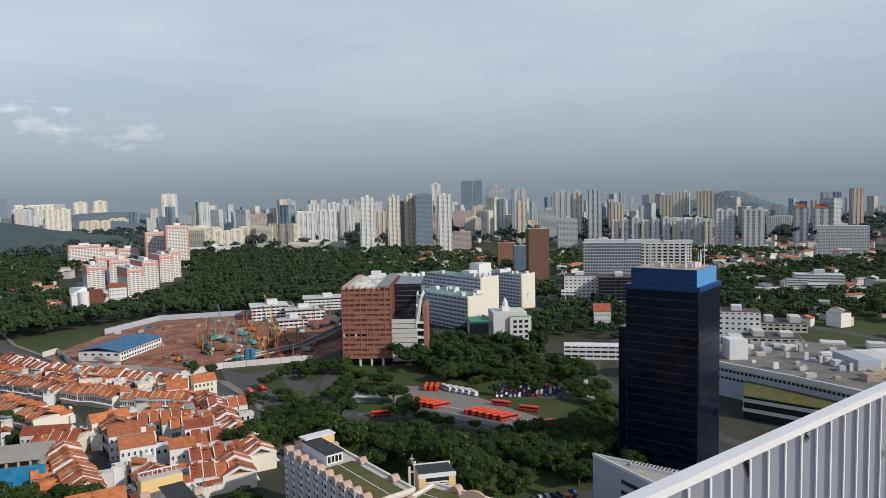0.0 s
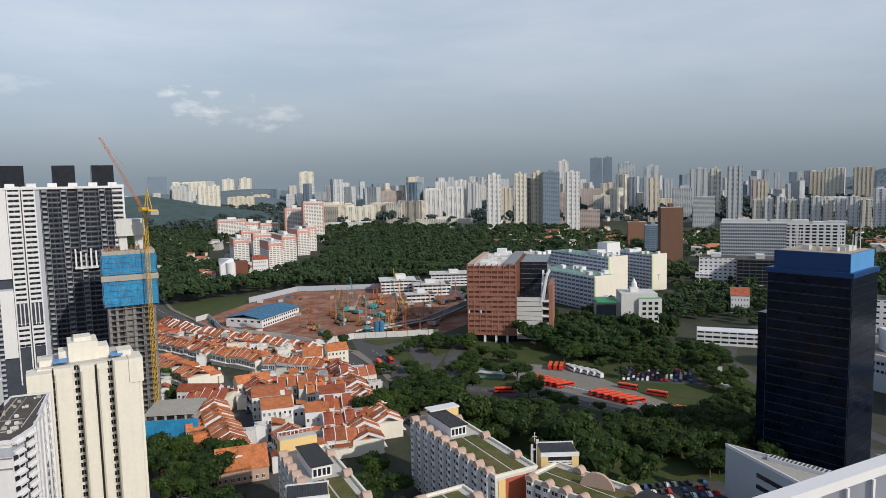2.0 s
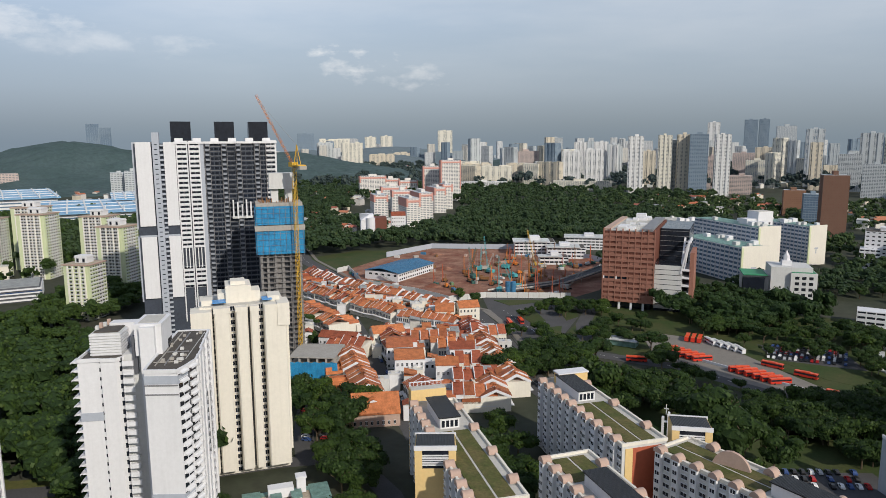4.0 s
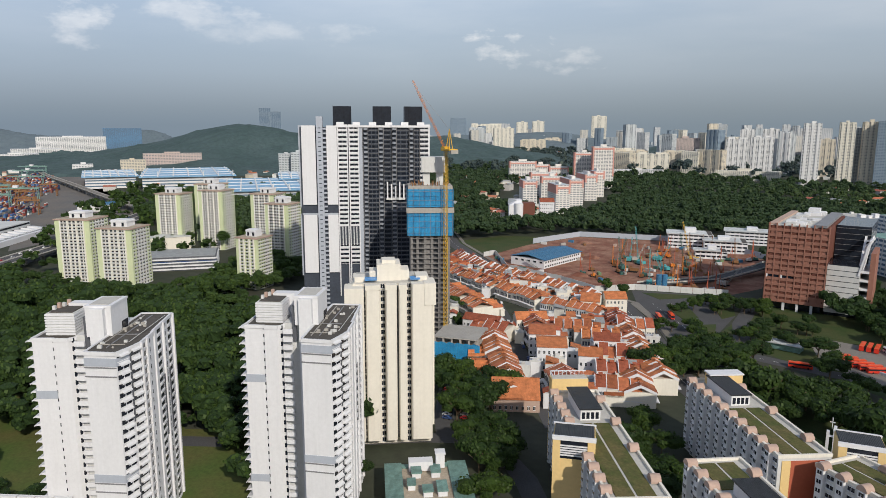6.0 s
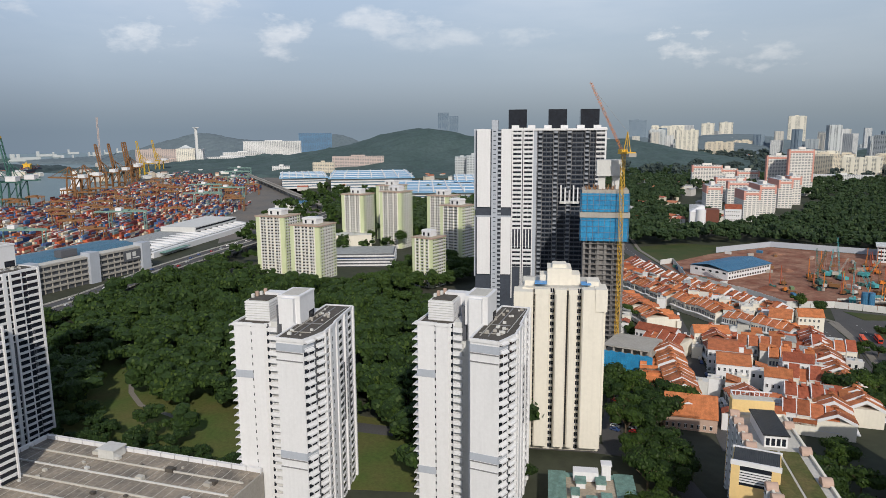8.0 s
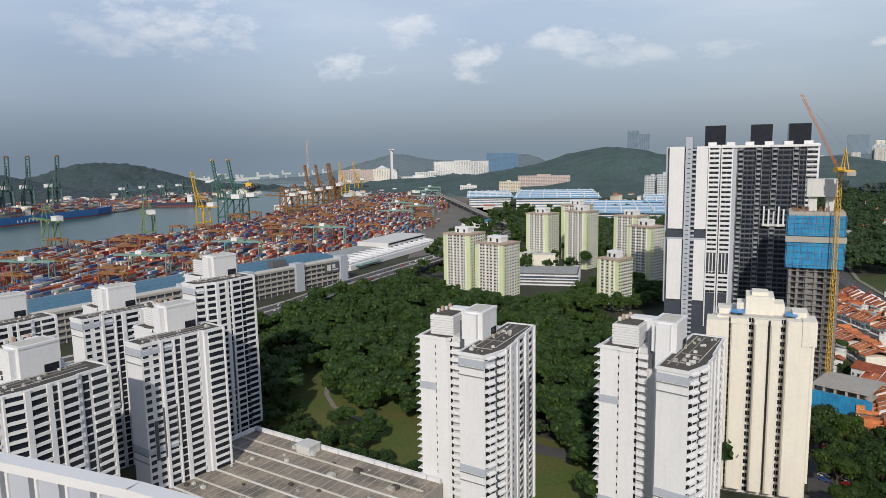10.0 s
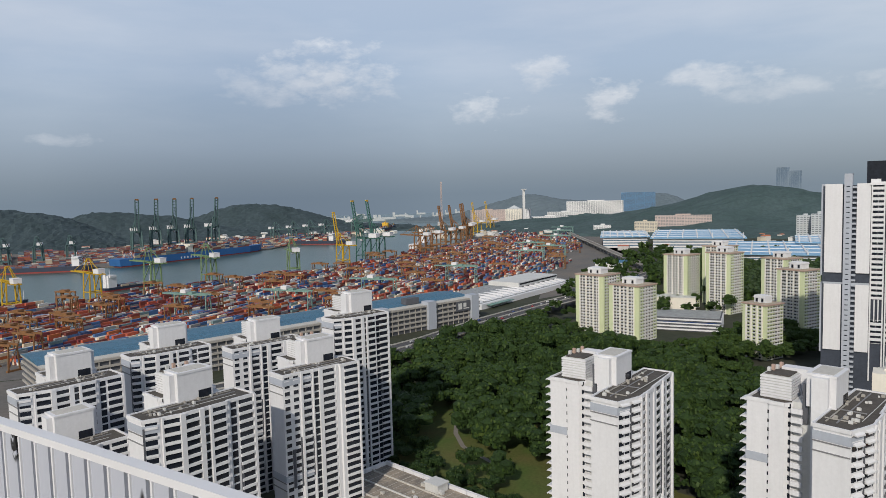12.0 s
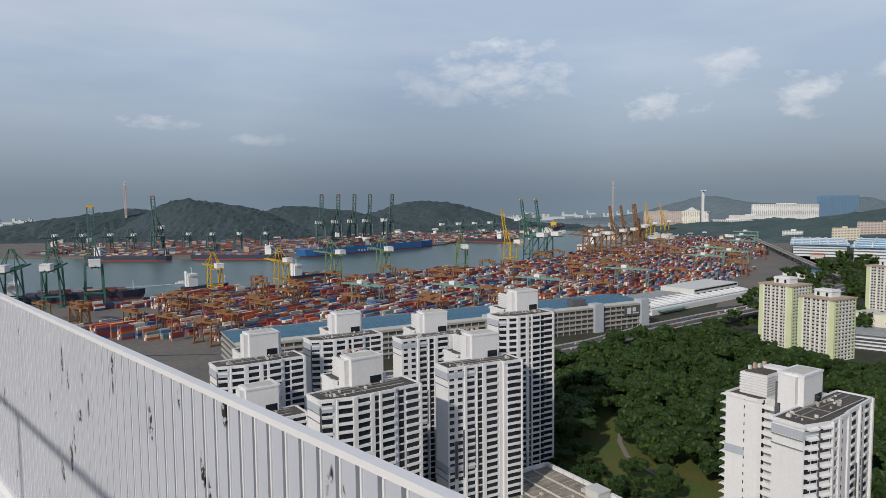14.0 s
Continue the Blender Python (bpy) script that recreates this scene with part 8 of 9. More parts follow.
# ---- building site ----
hoard = thing("hoarding", 0, 0, 0, "grey-white corrugated hoarding round the building site", "hoarding")
HOARD = [(-350, 590), (-346, 606), (-300, 548), (-238, 531), (-200, 512), (-176, 537), (-109, 558)]
for (ax, ay), (bx, by) in zip(HOARD, HOARD[1:]):
    n = max(1, int(math.hypot(bx - ax, by - ay) / 8))
    for k in range(n):
        p, q = (ax + (bx - ax) * k / n, ay + (by - ay) * k / n), (ax + (bx - ax) * (k + 0.97) / n, ay + (by - ay) * (k + 0.97) / n)
        part("panel", Mesh().beam((*p, 2.4), (*q, 2.4), 0.25, 4.8 + 0.3 * (k % 2)), OFFWHITE, hoard)
HB = [(-345, 690), (-322, 768), (-200, 803), (-105, 733), (-92, 640)]
for (ax, ay), (bx, by) in zip(HB, HB[1:]):
    part("panel", Mesh().beam((ax, ay, 3), (bx, by, 3), 0.3, 6), GREYBAND, hoard)
office = thing("site_office", -279, 602, 82, "long white site office with blue metal roof", "site office")
part("wall", Mesh().box(-32, 32, -11, 27, 0, 8), WHITE, office)
part("roof", Mesh().gable(-33, 33, -12, 28, 8, 11.5, 0.4), BLUE_ROOF, office, "bright blue sheet roof")
for k in range(16):
    for f in range(2):
        part("window", Mesh().box(-30 + k * 3.8, -28 + k * 3.8, -11.1, -10.9, 1.2 + f * 3.8, 2.8 + f * 3.8), PANE, office)
for k in range(5):
    part("window", Mesh().box(-32.1, -31.9, -9 + k * 7, -6 + k * 7, 4.8, 6.4), PANE, office)
part("stair", Mesh().beam((33, -8, 0.5), (33, 6, 6), 1.6, 0.3).beam((-34, -6, 0.5), (-34, 8, 6), 1.6, 0.3), GREY_ROOF, office)
sr = random.Random(9)


def crawler_crane(x, y, rot, mat, length, lift):
    ob = thing("crawler_crane", x, y, rot, "crawler crane with lattice boom on the red earth", "crane", "building site machines")
    part("track", Mesh().box(-3.2, -2, -4, 4, 0, 1.3), TYRE, ob)
    part("track", Mesh().box(2, 3.2, -4, 4, 0, 1.3), TYRE, ob)
    part("body", Mesh().box(-2.2, 2.2, -5, 3, 1.3, 4).box(0.6, 2.2, 1, 3.6, 4, 5), mat, ob)
    part("boom", lattice(Mesh(), (0, 3, 2.5), (0, 3 + length * 0.45, lift), 0.9, 12, 0.11), mat, ob)
    part("cable", Mesh().beam((0, 3 + length * 0.45, lift), (0, 3 + length * 0.45, 6), 0.12), CONCRETE, ob)


for k in range(16):
    crawler_crane(sr.uniform(-230, -120), sr.uniform(575, 715), sr.uniform(0, 360), (TEAL_STEEL, BROWN_STEEL, BROWN_STEEL, GREEN_STEEL, CONCRETE)[k % 5], sr.uniform(14, 26), sr.uniform(16, 30))
crawler_crane(-172, 560, 20, TEAL_STEEL, 16, 30)
crawler_crane(-206, 640, 60, TEAL_STEEL, 14, 36)
crawler_crane(-170, 690, 90, LATTICE, 20, 38)
for a, b in ((-160, 546), (-156, 548)):
    sl = thing("silo", a, b, 0, "blue cement silo on legs", "silo", "building site silos")
    part("tank", Mesh().cyl(0, 0, 2.2, 3, 13, 14).cyl(0, 0, 0.6, 1, 3, 10, 2.2), BLUE_ROOF, sl)
    for c in range(4):
        part("leg", Mesh().box(1.5 * (1 if c % 2 else -1) - 0.15, 1.5 * (1 if c % 2 else -1) + 0.15, 1.5 * (1 if c < 2 else -1) - 0.15, 1.5 * (1 if c < 2 else -1) + 0.15, 0, 4), CONCRETE, sl)
for k in range(52):
    a, b = sr.uniform(-235, -112), sr.uniform(556, 730)
    if not inside(SITE, a, b):
        continue
    ob = thing("piling_rig", a, b, sr.uniform(0, 360), "rust-brown piling rig with tall upright mast", "piling rig", "building site machines")
    part("body", Mesh().box(-1.4, 1.4, -2.4, 2.4, 0.9, 2.9).box(-1.3, 0, 0.8, 2.3, 2.9, 3.7), (BROWN_STEEL, GREEN_STEEL, ORANGE_STEEL, OFFWHITE, BROWN_STEEL)[k % 5], ob)
    part("track", Mesh().box(-2.2, 2.2, -2.6, 2.6, 0, 0.9), TYRE, ob)
    part("mast", Mesh().box(-0.22, 0.22, 3, 3.45, 1, sr.uniform(11, 22)).beam((0, 0, 3), (0, 3, 11), 0.25), (RUST_RED, BROWN_STEEL, ORANGE_STEEL, RUST_RED)[k % 4], ob)
for k in range(60):
    a, b = sr.uniform(-335, -110), sr.uniform(545, 760)
    if inside(SITE, a, b) and not (-320 < a < -248 and 560 < b < 625):
        ob = thing("site_store", a, b, sr.uniform(0, 180), "steel site container or stacked material", "site container", "building site stores")
        part("body", Mesh().box(-3, 3, -1.3, 1.3, 0, 2.6).box(-3.05, 3.05, -1.35, 1.35, 2.4, 2.65), (GREEN_STEEL, PALEGREEN_STEEL, SALMON, CONCRETE, BROWN_STEEL, OFFWHITE, CONCRETE, BLUE_ROOF)[k % 8], ob)
for k in range(26):
    a, b = sr.uniform(-320, -120), sr.uniform(560, 750)
    if inside(SITE, a, b):
        ob = thing("earth_mound", a, b, sr.uniform(0, 180), "heap of red-brown excavated earth", "earth mound", "earth heaps")
        m = Mesh()
        m.cyl(0, 0, 9, -0.2, 1.2, 14, 6.5)
        m.cyl(1, 0.5, 6, 1.1, 2.3, 12, 2.5)
        part("soil", m, SOIL, ob)
# curved concrete ramp beside the site
ramp = thing("flyover", 0, 0, 0, "curved grey concrete flyover ramp beside the site", "flyover", kind="structure")
RP = [(-176, 556), (-128, 600), (-104, 660), (-92, 720), (-60, 770), (0, 790)]
for (ax, ay), (bx, by), z0, z1 in zip(RP, RP[1:], (1, 3.5, 6, 7.5, 7), (3.5, 6, 7.5, 7, 6)):
    part("road_bed", Mesh().beam((ax, ay, z0), (bx, by, z1), 11, 1.2), ASPHALT, ramp)
    part("parapet", Mesh().beam((ax - 5.4, ay + 1, z0 + 1), (bx - 5.4, by + 1, z1 + 1), 0.4, 1.4), PALE_CONCRETE, ramp)
    part("parapet", Mesh().beam((ax + 5.4, ay - 1, z0 + 1), (bx + 5.4, by - 1, z1 + 1), 0.4, 1.4), PALE_CONCRETE, ramp)


# ---- buses, cars, shelters ----
def bus(mat, roofmat):
    ob = thing("bus", 0, 0, 0, "red and white single-deck city bus parked in a row" if mat is not WHITE else "white coach parked on the apron", "bus", "parked buses")
    part("body", Mesh().box(-6, 6, -1.25, 1.25, 0.4, 2.2).box(-5.9, 5.9, -1.2, 1.2, 2.2, 3.0), mat, ob)
    part("roof", Mesh().box(-5.95, 5.95, -1.22, 1.22, 3.0, 3.2).box(-2, 2, -0.8, 0.8, 3.2, 3.5), roofmat, ob)
    part("window_band", Mesh().box(-5.8, 5.6, -1.29, 1.29, 1.7, 2.6), DARKPANE, ob)
    part("windscreen", Mesh().box(5.95, 6.05, -1.1, 1.1, 1.2, 2.7), DARKPANE, ob)
    for a in (-3.6, 3.8):
        m = Mesh()
        for b in (-1.15, 1.15):
            i = len(m.v)
            m.cyl(0, 0, 0.5, -0.15, 0.15, 10)
            m.v[i:] = [(p[0] + a, p[2] + b, p[1] + 0.5) for p in m.v[i:]]
        part("axle", m, TYRE, ob)
    return ob


BUS_RED = material("bus_red_paint", (0.62, 0.045, 0.025), 0.35, 0.05)
BUS_ROOF = material("bus_orange_red_roof", (0.72, 0.10, 0.035), 0.4, 0.06)
B1, B2 = bus(BUS_RED, BUS_ROOF), bus(WHITE, OFFWHITE)
B1.matrix_basis, B2.matrix_basis = pose(-128, 470, 0.12, 0, 0, -62), pose(-106, 448, 0.12, 0, 0, -62)
for k in range(6):
    copy_thing(B1, pose(-24 + k * 4.0, 436 - k * 2.7, 0.15, 0, 0, 30))
for k in range(6):
    copy_thing(B1, pose(16 + k * 4.0, 410 - k * 2.8, 0.15, 0, 0, 28))
for k in range(3):
    copy_thing(B1, pose(-14 + k * 3.8, 466 - k * 0.5, 0.15, 0, 0, 86))
for k in range(5):
    copy_thing(B2, pose(0 + k * 4.2, 462 - k * 3, 0.15, 0, 0, 118))
for a, b, r in ((34, 424, -25), (50, 412, -24), (62, 384, -30), (-40, 408, 8)):
    copy_thing(B1, pose(a, b, 0.15, 0, 0, r))
copy_thing(B2, pose(-60, 380, 0.12, 0, 0, -25))
copy_thing(B1, pose(-134, 462, 0.12, 0, 0, -62))
wallm = thing("low_wall", 8, 414, -33, "low white wall along the bus park", "wall")
part("wall", Mesh().box(-36, 46, -0.3, 0.3, 0, 1.6), WHITE, wallm)


def car(mat):
    ob = thing("car", 0, 0, 0, "small parked car with dark windows", "car", "parked cars")
    m = Mesh()
    m.box(-2.1, 2.1, -0.85, 0.85, 0.3, 0.85)
    m.prism([(-1.6, -0.8), (1.1, -0.8), (1.1, 0.8), (-1.6, 0.8)], 0.85, 1.42, [(-1.1, -0.65), (0.5, -0.65), (0.5, 0.65), (-1.1, 0.65)])
    part("body", m, mat, ob)
    gl = Mesh()
    for a in (-1.3, 1.3):
        gl.box(a - 0.32, a + 0.32, -0.9, 0.9, 0, 0.62)
    part("glass_and_tyres", gl.prism([(-1.5, -0.82), (1.0, -0.82), (1.0, 0.82), (-1.5, 0.82)], 0.9, 1.34, [(-1.12, -0.68), (0.56, -0.68), (0.56, 0.68), (-1.12, 0.68)]), DARKPANE, ob)
    return ob


CARS = [car(material("car_paint_" + k, c, 0.3, 0.03, spec=0.5)) for k, c in (("white", (0.75, 0.75, 0.75)), ("silver", (0.42, 0.43, 0.45)), ("black", (0.02, 0.02, 0.022)), ("red", (0.35, 0.02, 0.02)), ("blue", (0.04, 0.08, 0.22)))]
for i, c in enumerate(CARS):
    c.matrix_basis = pose(34 + i * 3, 452, 0.16, 0, 0, 80)
kr = random.Random(4)
for row in range(6):
    for k in range(15):
        if kr.random() < 0.85:
            copy_thing(kr.choice(CARS), pose(33 + k * 2.9 + row * 0.8, 443 + row * 5.2, 0.16, 0, 0, 82 + kr.uniform(-3, 3)))
for row in range(3):
    for k in range(12):
        if kr.random() < 0.7:
            copy_thing(kr.choice(CARS), pose(24 + k * 3.1, 272 + row * 6 + k * 1.1, 0.11, 0, 0, 100))
for k in range(14):
    if kr.random() < 0.75:
        copy_thing(kr.choice(CARS), pose(-154 - k * 2.1, 231 + k * 3.1, 0.1, 0, 0, 10))
        copy_thing(kr.choice(CARS), pose(-147 - k * 2.1, 235 + k * 3.1, 0.1, 0, 0, 10))
for p, d in along(MAINROAD[1:8], 19):
    if kr.random() < 0.6:
        s = kr.choice((-4.5, 4.5))
        copy_thing(kr.choice(CARS), pose(p.x - d.y * s, p.y + d.x * s, 0.1, 0, 0, math.degrees(math.atan2(d.y, d.x))))
for p, d in along(VIADUCT[1:8], 17):
    s = kr.choice((-7, -3.5, 4, 7))
    copy_thing(kr.choice(CARS), pose(p.x - d.y * s, p.y + d.x * s, 9.42, 0, 0, math.degrees(math.atan2(d.y, d.x))))
for p, d in along(SHOPSTREET, 7):
    if kr.random() < 0.5:
        copy_thing(kr.choice(CARS), pose(p.x - d.y * 3.4, p.y + d.x * 3.4, 0.12, 0, 0, math.degrees(math.atan2(d.y, d.x))))
sh = thing("bus_shelter_office", -52, 440, -8, "small white office with pale flat roof", "small building")
part("wall", Mesh().box(-9, 9, -4, 4, 0, 3.6), GREEN_ROOF, sh)
part("roof", Mesh().box(-10, 10, -5, 5, 3.6, 4.1), WHITE_ROOF, sh)
walkway = thing("covered_walkway", 0, 0, 0, "covered footpath with long white flat roof", "covered walkway")
for (ax, ay), (bx, by) in zip([(108, 520), (96, 470), (88, 432)], [(97, 474), (89, 436), (112, 396)]):
    part("roof", Mesh().beam((ax, ay, 3.2), (bx, by, 3.2), 4, 0.35), WHITE_ROOF, walkway)
    part("post", Mesh().box(ax - 0.2, ax + 0.2, ay - 0.2, ay + 0.2, 0, 3.1), CONCRETE, walkway)


# ---- container port ----
BOXES = [(0.26, 0.05, 0.035), (0.19, 0.05, 0.04), (0.46, 0.12, 0.035), (0.28, 0.06, 0.04), (0.04, 0.10, 0.27), (0.05, 0.07, 0.16), (0.66, 0.56, 0.42), (0.70, 0.69, 0.66), (0.66, 0.52, 0.36), (0.5, 0.10, 0.05), (0.24, 0.045, 0.05), (0.16, 0.24, 0.25), (0.22, 0.07, 0.05), (0.07, 0.16, 0.34), (0.30, 0.30, 0.30)]
# paints greyed a little, for the haze over the port
BOXES = [tuple(0.92 * v + 0.05 * sum(c) / 3 + 0.008 for v in c) for c in BOXES]
BOXMIX = palette_material("container_paints", BOXES, 0.75)
BOX_OWN = palette_material("container_paint", BOXES, 0.6, True)
# far copy at lower contrast, distance haze put into the paints
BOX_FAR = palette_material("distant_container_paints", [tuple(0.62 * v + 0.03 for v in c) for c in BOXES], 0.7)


def container_mesh():
    """A twelve-metre box with corner posts, pressed ribs and door bars."""
    m = Mesh().box(-6.05, 6.05, -1.17, 1.17, 0.12, 2.5)
    for a in (-6.1, 5.94):
        for b in (-1.22, 1.06):
            m.box(a, a + 0.16, b, b + 0.16, 0, 2.6)
    m.box(-6.05, 6.05, -1.22, -1.12, 2.45, 2.6).box(-6.05, 6.05, 1.12, 1.22, 2.45, 2.6).box(-6.05, 6.05, -1.22, -1.12, 0, 0.14).box(-6.05, 6.05, 1.12, 1.22, 0, 0.14)
    return m.data("shipping_container", BOX_OWN)


BOX_ME = container_mesh()
CUBE_F = np.array(((0, 3, 2, 1), (4, 5, 6, 7), (0, 1, 5, 4), (1, 2, 6, 5), (2, 3, 7, 6), (3, 0, 4, 7)))


def stacks(poly, ang, seed, fill, high, near=0, lanes=(7, 2), gap=24, mat=None, label="", holes=()):
    """Rows of stacked containers over a yard; the first 'near' boxes nearest the lookout are things of their own."""
    r = random.Random(seed)
    ca, sa = math.cos(radians(ang)), math.sin(radians(ang))
    uv = [(x * ca + y * sa, -x * sa + y * ca) for x, y in poly]
    u0, u1, v0, v1 = min(p[0] for p in uv), max(p[0] for p in uv), min(p[1] for p in uv), max(p[1] for p in uv)
    found = []
    v, row = v0, 0
    while v < v1:
        if row % (lanes[0] + lanes[1]) < lanes[0]:
            u, col, run = u0, 0, 0
            while u < u1:
                if col % 9 != 8:
                    x, y = u * ca - v * sa, u * sa + v * ca
                    dens = noise.noise(Vector((x * 0.012, y * 0.012, seed)))
                    if inside(poly, x, y) and not any(inside(hh, x, y) for hh in holes) and r.random() < fill + dens * 0.5:
                        n = max(1, min(high, int(1 + (dens + 0.55) * high * r.uniform(0.6, 1.1))))
                        for k in range(n):
                            found.append((x, y, 0.06 + 2.6 * k, r.random()))
                u += 12.6
                col += 1
        v += 2.7
        row += 1
    found.sort(key=lambda b: b[0] ** 2 + b[1] ** 2)
    for x, y, z, q in found[:near]:
        ob = tagged(new("shipping_container", BOX_ME), "painted steel shipping container stacked in the port yard", "container", "shipping containers")
        ob.matrix_basis = pose(x, y, z, 0, 0, ang)
    rest = found[near:]
    if rest:
        P = np.array([b[:3] for b in rest])
        c = np.array(((-6.1, -1.22, 0), (6.1, -1.22, 0), (6.1, 1.22, 0), (-6.1, 1.22, 0), (-6.1, -1.22, 2.55), (6.1, -1.22, 2.55), (6.1, 1.22, 2.55), (-6.1, 1.22, 2.55)))
        c = np.c_[c[:, 0] * ca - c[:, 1] * sa, c[:, 0] * sa + c[:, 1] * ca, c[:, 2]]
        V = (P[:, None, :] + c[None]).reshape(-1, 3)
        Fc = (np.arange(len(P))[:, None, None] * 8 + CUBE_F[None]).reshape(-1, 4)
        tagged(new("container_stacks", mesh_from("container_stacks", V, Fc, mat or BOXMIX)), label or "multicoloured stacked shipping containers in long rows", "containers", "", "stuff")


SHED_HOLE = [(-520, -60), (-690, 240), (-880, 440), (-960, 400), (-780, 180), (-700, 40), (-640, -60)]
NEARYARD = [(-660, -400), (-635, -250), (-600, -75), (-700, 40), (-780, 190), (-960, 410), (-1250, 640), (-1560, 780), (-1740, 600), (-1620, 470), (-1480, 378), (-1380, 265), (-1290, 195), (-1170, 90), (-1130, -50), (-1070, -125), (-990, -190), (-915, -290), (-830, -390), (-760, -420)]
LANE_HOLES = ([(-1000, 560), (-1240, 560), (-1560, 840), (-1500, 900)], [(-700, -420), (-790, -420), (-830, -330), (-740, -260)], SHED_HOLE)
stacks(NEARYARD, 140, 1, 0.74, 5, 160, (6, 3), holes=LANE_HOLES)
stacks([(-1600, 800), (-1750, 620), (-2200, 830), (-2300, 980), (-1900, 940)], 140, 2, 0.6, 4, lanes=(6, 4))
ISLEYARD = [(-1640, -950), (-1600, -520), (-1620, -250), (-1910, 60), (-2010, 110), (-2100, 280), (-2380, 320), (-2300, -60), (-1980, -420), (-1960, -950)]
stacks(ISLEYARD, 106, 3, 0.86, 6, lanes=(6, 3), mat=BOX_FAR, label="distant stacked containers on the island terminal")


class Stout(Mesh):
    """Steelwork of heavier section."""
    def beam(self, p, q, w, h=None):
        return Mesh.beam(self, p, q, w * 1.5, h and h * 1.5)


def quay_crane(mat, up, label, plain=False):
    """Ship-to-shore gantry: legs, portal, apex frame, machinery house and a boom, raised or level. Sea side is -y."""
    ob = thing("quay_crane", 0, 0, 0, label, "quay crane", "quay cranes")
    Steel = Stout if plain else Mesh
    steel = Mesh()

    def part(name, bm, m, parent, label=""):
        """Far cranes keep their steelwork in one piece."""
        if plain and m is mat:
            i = len(steel.v)
            steel.v += bm.v
            steel.f += [tuple(i + k for k in f) for f in bm.f]
        else:
            link(name, bm.data(name, m), parent, label)
    for sx in (-9, 9):
        for yy in (-8, 10):
            part("leg", Steel().beam((sx, yy, 0.8), (sx * 0.86, yy * (0.9 if yy < 0 else 1), 42), 1.7), mat, ob)
            part("bogie", Steel().box(sx - 3, sx + 3, yy - 0.8, yy + 0.8, 0, 1.5), mat, ob)
        part("side_brace", Steel().beam((sx, -8, 13), (sx * 0.9, 10, 13), 1.3).beam((sx, -8, 14), (sx * 0.88, 10, 40), 0.9), mat, ob)
    part("portal_beam", Steel().beam((-9, -8, 12), (9, -8, 12), 1.5).beam((-9, 10, 12), (9, 10, 12), 1.5).beam((-8, -7.4, 41), (8, -7.4, 41), 1.5).beam((-8, 10, 41), (8, 10, 41), 1.5), mat, ob)
    apex = Steel()
    for sx in (-5, 5):
        apex.beam((sx * 1.5, -7.4, 41), (sx * 0.5, -6, 62), 1.0).beam((sx * 0.5, -6, 62), (sx * 1.5, 10, 42), 0.7)
    apex.beam((-2.5, -6, 62), (2.5, -6, 62), 1.0)
    part("apex_frame", apex, mat, ob)
    back = Steel()
    for sx in (-3, 3):
        back.beam((sx, -8, 40), (sx, 34, 40), 1.1, 1.8)
    for k in range(8):
        back.beam((-3, -6 + k * 5.5, 40), (3, -6 + k * 5.5, 40), 0.5)
    part("back_girder", back, mat, ob)
    part("backstay", Steel().beam((0, -6, 62), (0, 32, 41), 0.5), mat, ob)
    part("machinery_house", Steel().box(-5, 5, 15, 30, 41, 47.5).box(-5.3, 5.3, 14.7, 30.3, 47.2, 47.8), WHITE, ob, "white machinery house")
    boom = Steel()
    if up:
        for sx in (-3, 3):
            boom.beam((sx, -9, 41), (sx, -19, 100), 1.1, 1.8)
        for k in range(10):
            boom.beam((-3, -9 - k, 42 + k * 5.9), (3, -9 - k, 42 + k * 5.9), 0.6)
        part("forestay", Steel().beam((0, -6, 62), (0, -16, 84), 0.5), mat, ob)
        part("boom_tip", Steel().box(-3.2, 3.2, -20.2, -18.2, 99, 102), BROWN_STEEL if plain else LATTICE, ob, "orange boom tip")
    else:
        for sx in (-3, 3):
            boom.beam((sx, -8, 41), (sx, -52, 42), 1.1, 1.8)
        for k in range(9):
            boom.beam((-3, -8 - k * 5, 41), (3, -8 - k * 5, 41), 0.5)
        part("forestay", Steel().beam((0, -6, 62), (0, -48, 43), 0.5).beam((0, -6, 62), (0, -28, 42.5), 0.5), mat, ob)
    part("boom", boom, mat, ob)
    part("cab", Steel().box(-1.6, 1.6, -4, -1, 36, 38.8), WHITE, ob)
    if plain:
        link("gantry", steel.data("gantry", mat), ob)
    return ob


def put(kind, places):
    """Sets a finished thing and its copies at plan places (x, y, turn, scale)."""
    for i, (x, y, turn, s) in enumerate(places):
        if i == 0:
            kind.matrix_basis = pose(x, y, 0.05, 0, 0, turn)
            kind.scale = (s, s, s)
        else:
            copy_thing(kind, pose(x, y, 0.05, 0, 0, turn))


# the near quay faces the channel; a turn of 140 points a boom out over the water
put(quay_crane(YELLOW_STEEL, False, "yellow ship-to-shore crane with white machinery house"), ((-942, -288, -56, 0.9), (-1014, -213, -50, 1)))
put(quay_crane(PALEGREEN_STEEL, False, "pale green ship-to-shore crane with white machinery house"), ((-1096, -148, -50, 1), (-1152, -72, -60, 1), (-1184, 62, -80, 1)))
put(quay_crane(YELLOW_STEEL, True, "yellow ship-to-shore crane with raised boom"), ((-1288, 158, -50, 1), (-2030, 668, -60, 1), (-2160, 756, -60, 1)))
put(quay_crane(GREEN_STEEL, True, "dark green ship-to-shore crane with raised boom"), ((-866, -414, -62, 1.2), (-1344, 206, -45, 1), (-1378, 240, -45, 1)))
put(quay_crane(GREEN_STEEL, False, "dark green ship-to-shore crane over moored ship"), ((-842, -452, -75, 1.15), (-832, -496, -78, 1), (-822, -540, -80, 1)))
